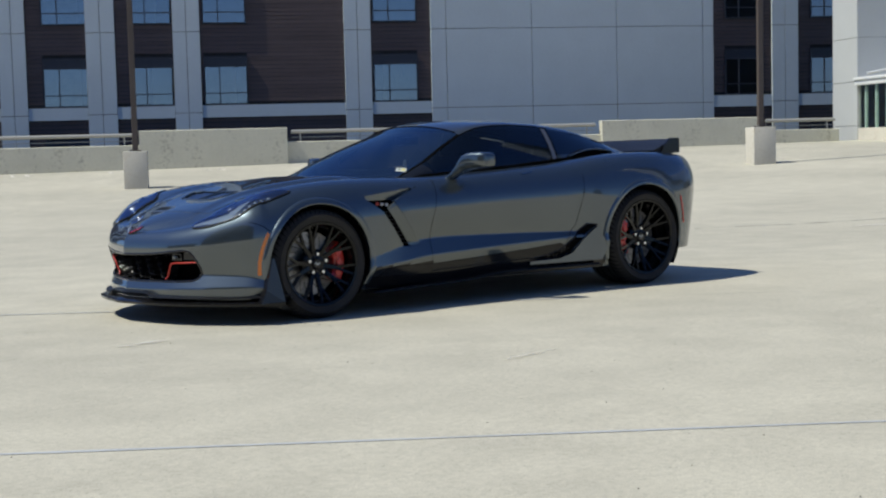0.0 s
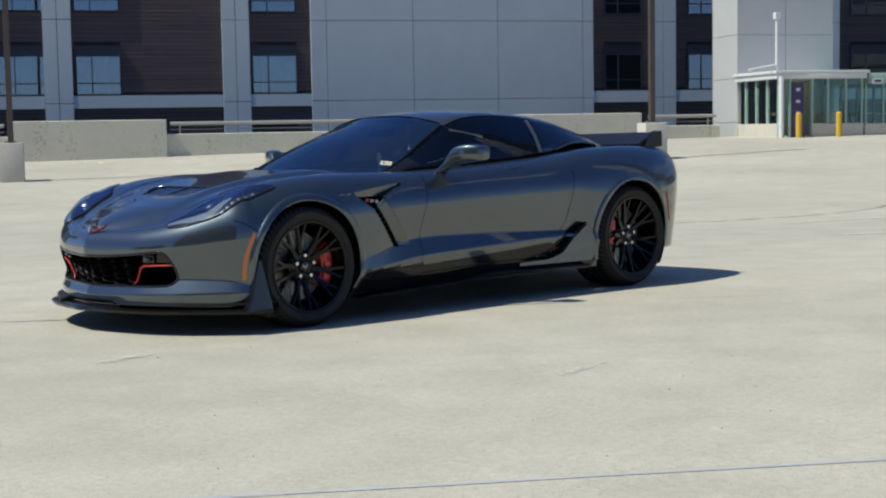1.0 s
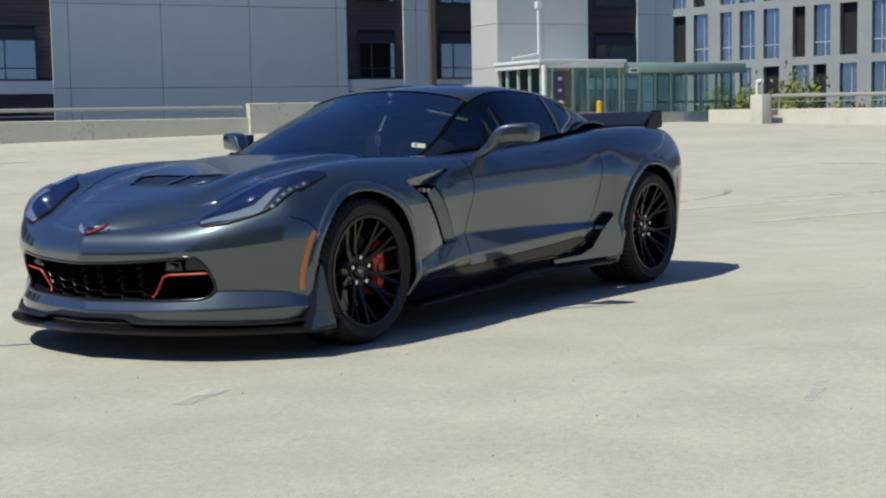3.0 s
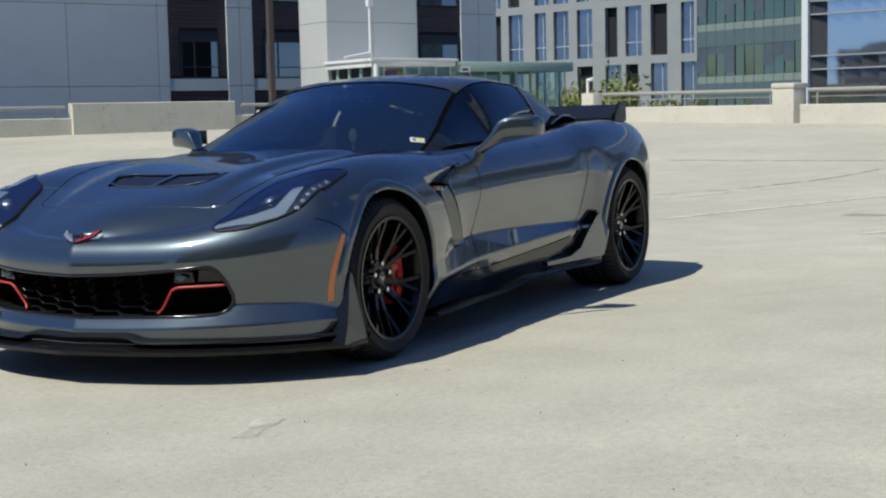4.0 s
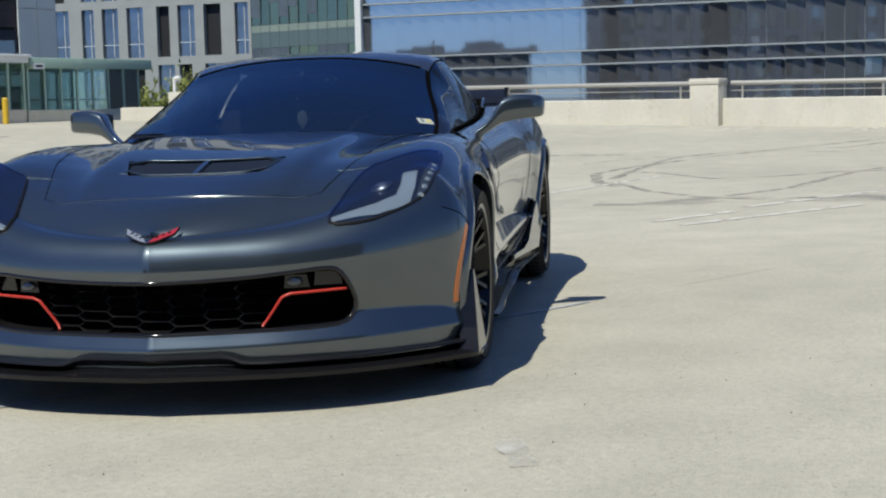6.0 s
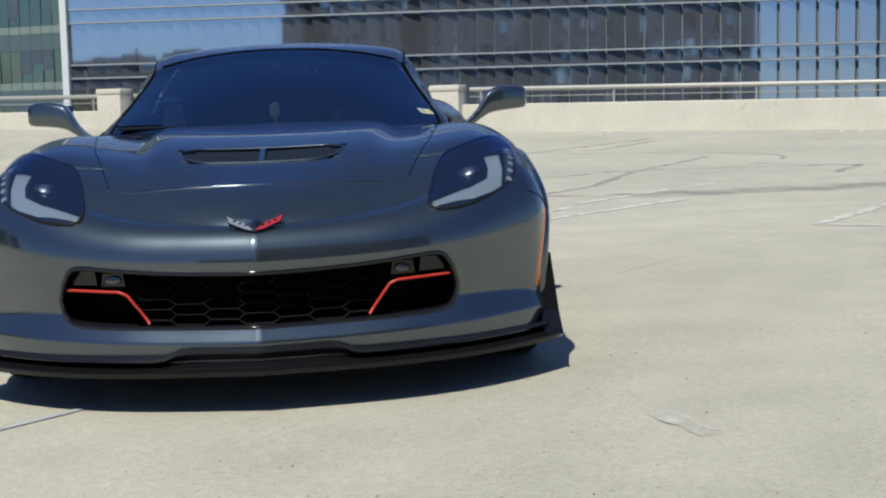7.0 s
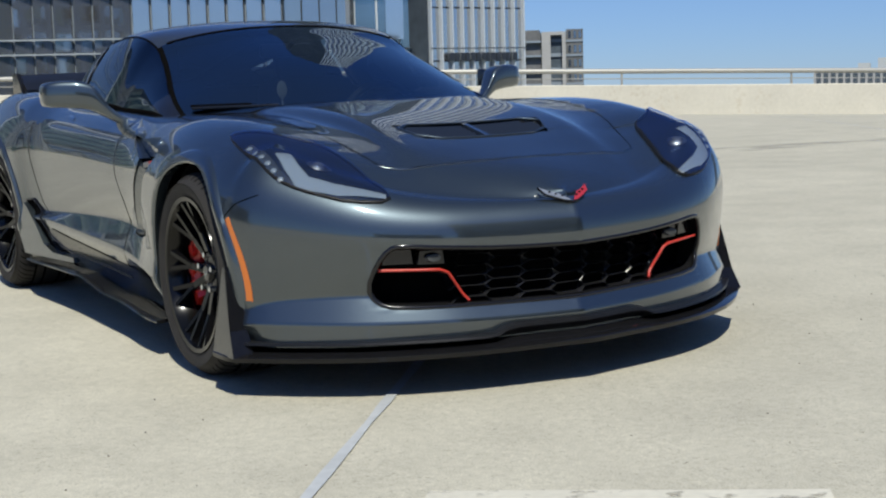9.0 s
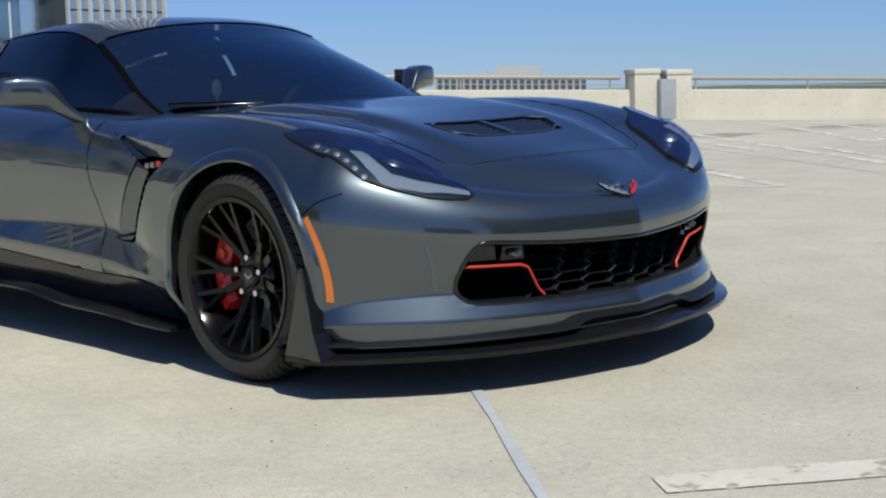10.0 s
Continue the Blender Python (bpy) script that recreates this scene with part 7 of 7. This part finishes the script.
def build_mirror(s):
    """Door mirror: a rounded head on a curved stalk."""
    m = new("door_mirror")
    m.parent = car
    bm = bmesh.new()
    # head as rings along y
    prev = None
    prof = [(0.765, 0.285, 0.792, 0.030, 0.016), (0.795, 0.275, 0.806, 0.030, 0.018), (0.825, 0.262, 0.826, 0.032, 0.021), (0.853, 0.248, 0.850, 0.036, 0.027), (0.878, 0.232, 0.878, 0.046, 0.040),
            (0.905, 0.215, 0.902, 0.056, 0.050), (0.95, 0.198, 0.914, 0.060, 0.053), (1.00, 0.180, 0.918, 0.058, 0.052), (1.045, 0.165, 0.918, 0.052, 0.048), (1.068, 0.155, 0.917, 0.042, 0.040), (1.076, 0.150, 0.916, 0.018, 0.018)]
    P = np.array(prof)
    u = np.linspace(0, len(P) - 1, 34)
    P = np.column_stack([smooth_curve(range(len(prof)), P[:, k])(u) for k in range(5)])
    for y, x, z, rx, rz in P:
        ring = []
        for k in range(22):
            a = 2 * math.pi * k / 22
            ca, sa = math.cos(a), math.sin(a)
            e = 0.45
            ring.append(bm.verts.new((x + rx * math.copysign(abs(ca) ** e, ca), s * y, z + rz * math.copysign(abs(sa) ** e, sa))))
        if prev:
            for k in range(22):
                bm.faces.new((prev[k], ring[k], ring[(k + 1) % 22], prev[(k + 1) % 22]))
        else:
            bm.faces.new(ring)
        prev = ring
    bm.faces.new(prev[::-1])
    bmesh.ops.recalc_face_normals(bm, faces=bm.faces[:])
    part("shell", bm, PAINT, m, smooth=True)
    g = part("mirror_glass", boxed(0.118, 0.122, s * 0.97 - 0.075, s * 0.97 + 0.075, 0.88, 0.955, bevel=0.0), C["chrome"], m)


for sd in (1, -1):
    build_mirror(sd)


def build_wing():
    w = new("rear_wing")
    w.parent = car
    bm = bmesh.new()
    prev = None
    for i in range(41):
        y = -0.70 + 1.40 * i / 40
        k = abs(y) / 0.70
        x = -1.975 + 0.10 * k ** 2
        top = 1.036 - 0.006 * k ** 4
        row = [bm.verts.new(q) for q in ((x + 0.17, y, 0.950), (x + 0.09, y, 0.985), (x - 0.02, y, top), (x - 0.035, y, top), (x - 0.03, y, top - 0.035), (x + 0.03, y, 0.955), (x + 0.09, y, 0.915))]
        if prev:
            for a in range(6):
                bm.faces.new((prev[a], row[a], row[a + 1], prev[a + 1]))
        else:
            bm.faces.new(row)
        prev = row
    bm.faces.new(prev[::-1])
    bmesh.ops.recalc_face_normals(bm, faces=bm.faces[:])
    part("blade", bm, C["trim"], w, "black rear wing", smooth=True)
    for s in (1, -1):
        bm = bmesh.new()
        cap = [(-1.75, 0.915), (-1.955, 0.93), (-1.955, 1.03), (-1.945, 1.040), (-1.87, 1.040), (-1.80, 0.985)]
        va, vb = ([bm.verts.new((x, s * q, z)) for x, z in cap] for q in (0.692, 0.716))
        bm.faces.new(va)
        bm.faces.new(vb[::-1])
        for k in range(6):
            bm.faces.new((va[k], vb[k], vb[(k + 1) % 6], va[(k + 1) % 6]))
        bmesh.ops.recalc_face_normals(bm, faces=bm.faces[:])
        part("end_cap", bm, C["carbon"], w)


build_wing()


def build_windscreen_bits():
    # registration sticker low in the corner of the screen, wipers and cowl
    bm = bmesh.new()
    out = Vector((0.34, 0.39, 0.86)).normalized()
    P = Vector((0.527, 0.610, 0.868)) + out * 0.004
    u = Vector((-0.55, 0.83, 0.0))
    u = (u - out * u.dot(out)).normalized() * 0.034
    v = out.cross(u).normalized() * 0.021
    st = thing("sticker", CAR_POSE, "small pale registration sticker in the windscreen corner", "sticker")
    q = [bm.verts.new(P + u * a + v * b) for a, b in ((-1, -1), (1, -1), (1, 1), (-1, 1))]
    bm.faces.new(q)
    part("card", bm, C["paper"], st)
    for a0, a1, m in ((-0.6, -0.2, C["ink"]), (0.15, 0.75, C["yellow_ink"])):
        bm = bmesh.new()
        nn = out * 0.0015
        bm.faces.new([bm.verts.new(P + nn + u * a + v * b) for a, b in ((a0, -0.5), (a1, -0.5), (a1, 0.55), (a0, 0.55))])
        part("print_bar", bm, m, st)
    for y0, y1 in ((-0.63, -0.36), (0.05, 0.25)):
        w = new("wiper")
        w.parent = car
        pts = [(0.90 - 0.30 * (y / 0.66) ** 2 - 0.02, y, 0.846) for y in np.linspace(y0, y1, 14)]
        tube("arm", pts, 0.006, C["gloss"], w)
        tube("blade", [(x - 0.018, y, z + 0.008) for x, y, z in pts[:10]], 0.005, C["seam"], w)
    bm = bmesh.new()
    prev = None
    for k in range(31):
        y = -0.66 + 1.32 * k / 30
        x = 0.93 - 0.34 * (y / 0.66) ** 2
        row = [bm.verts.new((x + 0.03, y, 0.818)), bm.verts.new((x - 0.10, y, 0.815))]
        if prev:
            bm.faces.new((prev[0], row[0], row[1], prev[1]))
        prev = row
    part("cowl", bm, C["trim"], car)
    # added bright tube on the hood's front seam, drawing the sun's highlight line
    edge = [(1.826, 0.474), (1.857, 0.42), (1.881, 0.285), (1.898, 0.11), (1.902, 0.0), (1.898, -0.11), (1.881, -0.285), (1.857, -0.42), (1.826, -0.474)]
    tube("hood_edge_glint", [drop(a, b, 0.0)[0] for a, b in resample([(p.x, p.y) for p in soften(edge)], 0.02)], 0.0028, C["edge"], car)

build_windscreen_bits()
part("underbody", boxed(-1.0, 1.0, -0.80, 0.80, 0.14, 0.17), C["trim"], car)
part("underbody", boxed(1.0, 1.98, -0.49, 0.49, 0.14, 0.17), C["trim"], car)
part("underbody", boxed(-2.10, -1.0, -0.49, 0.49, 0.16, 0.19), C["trim"], car)
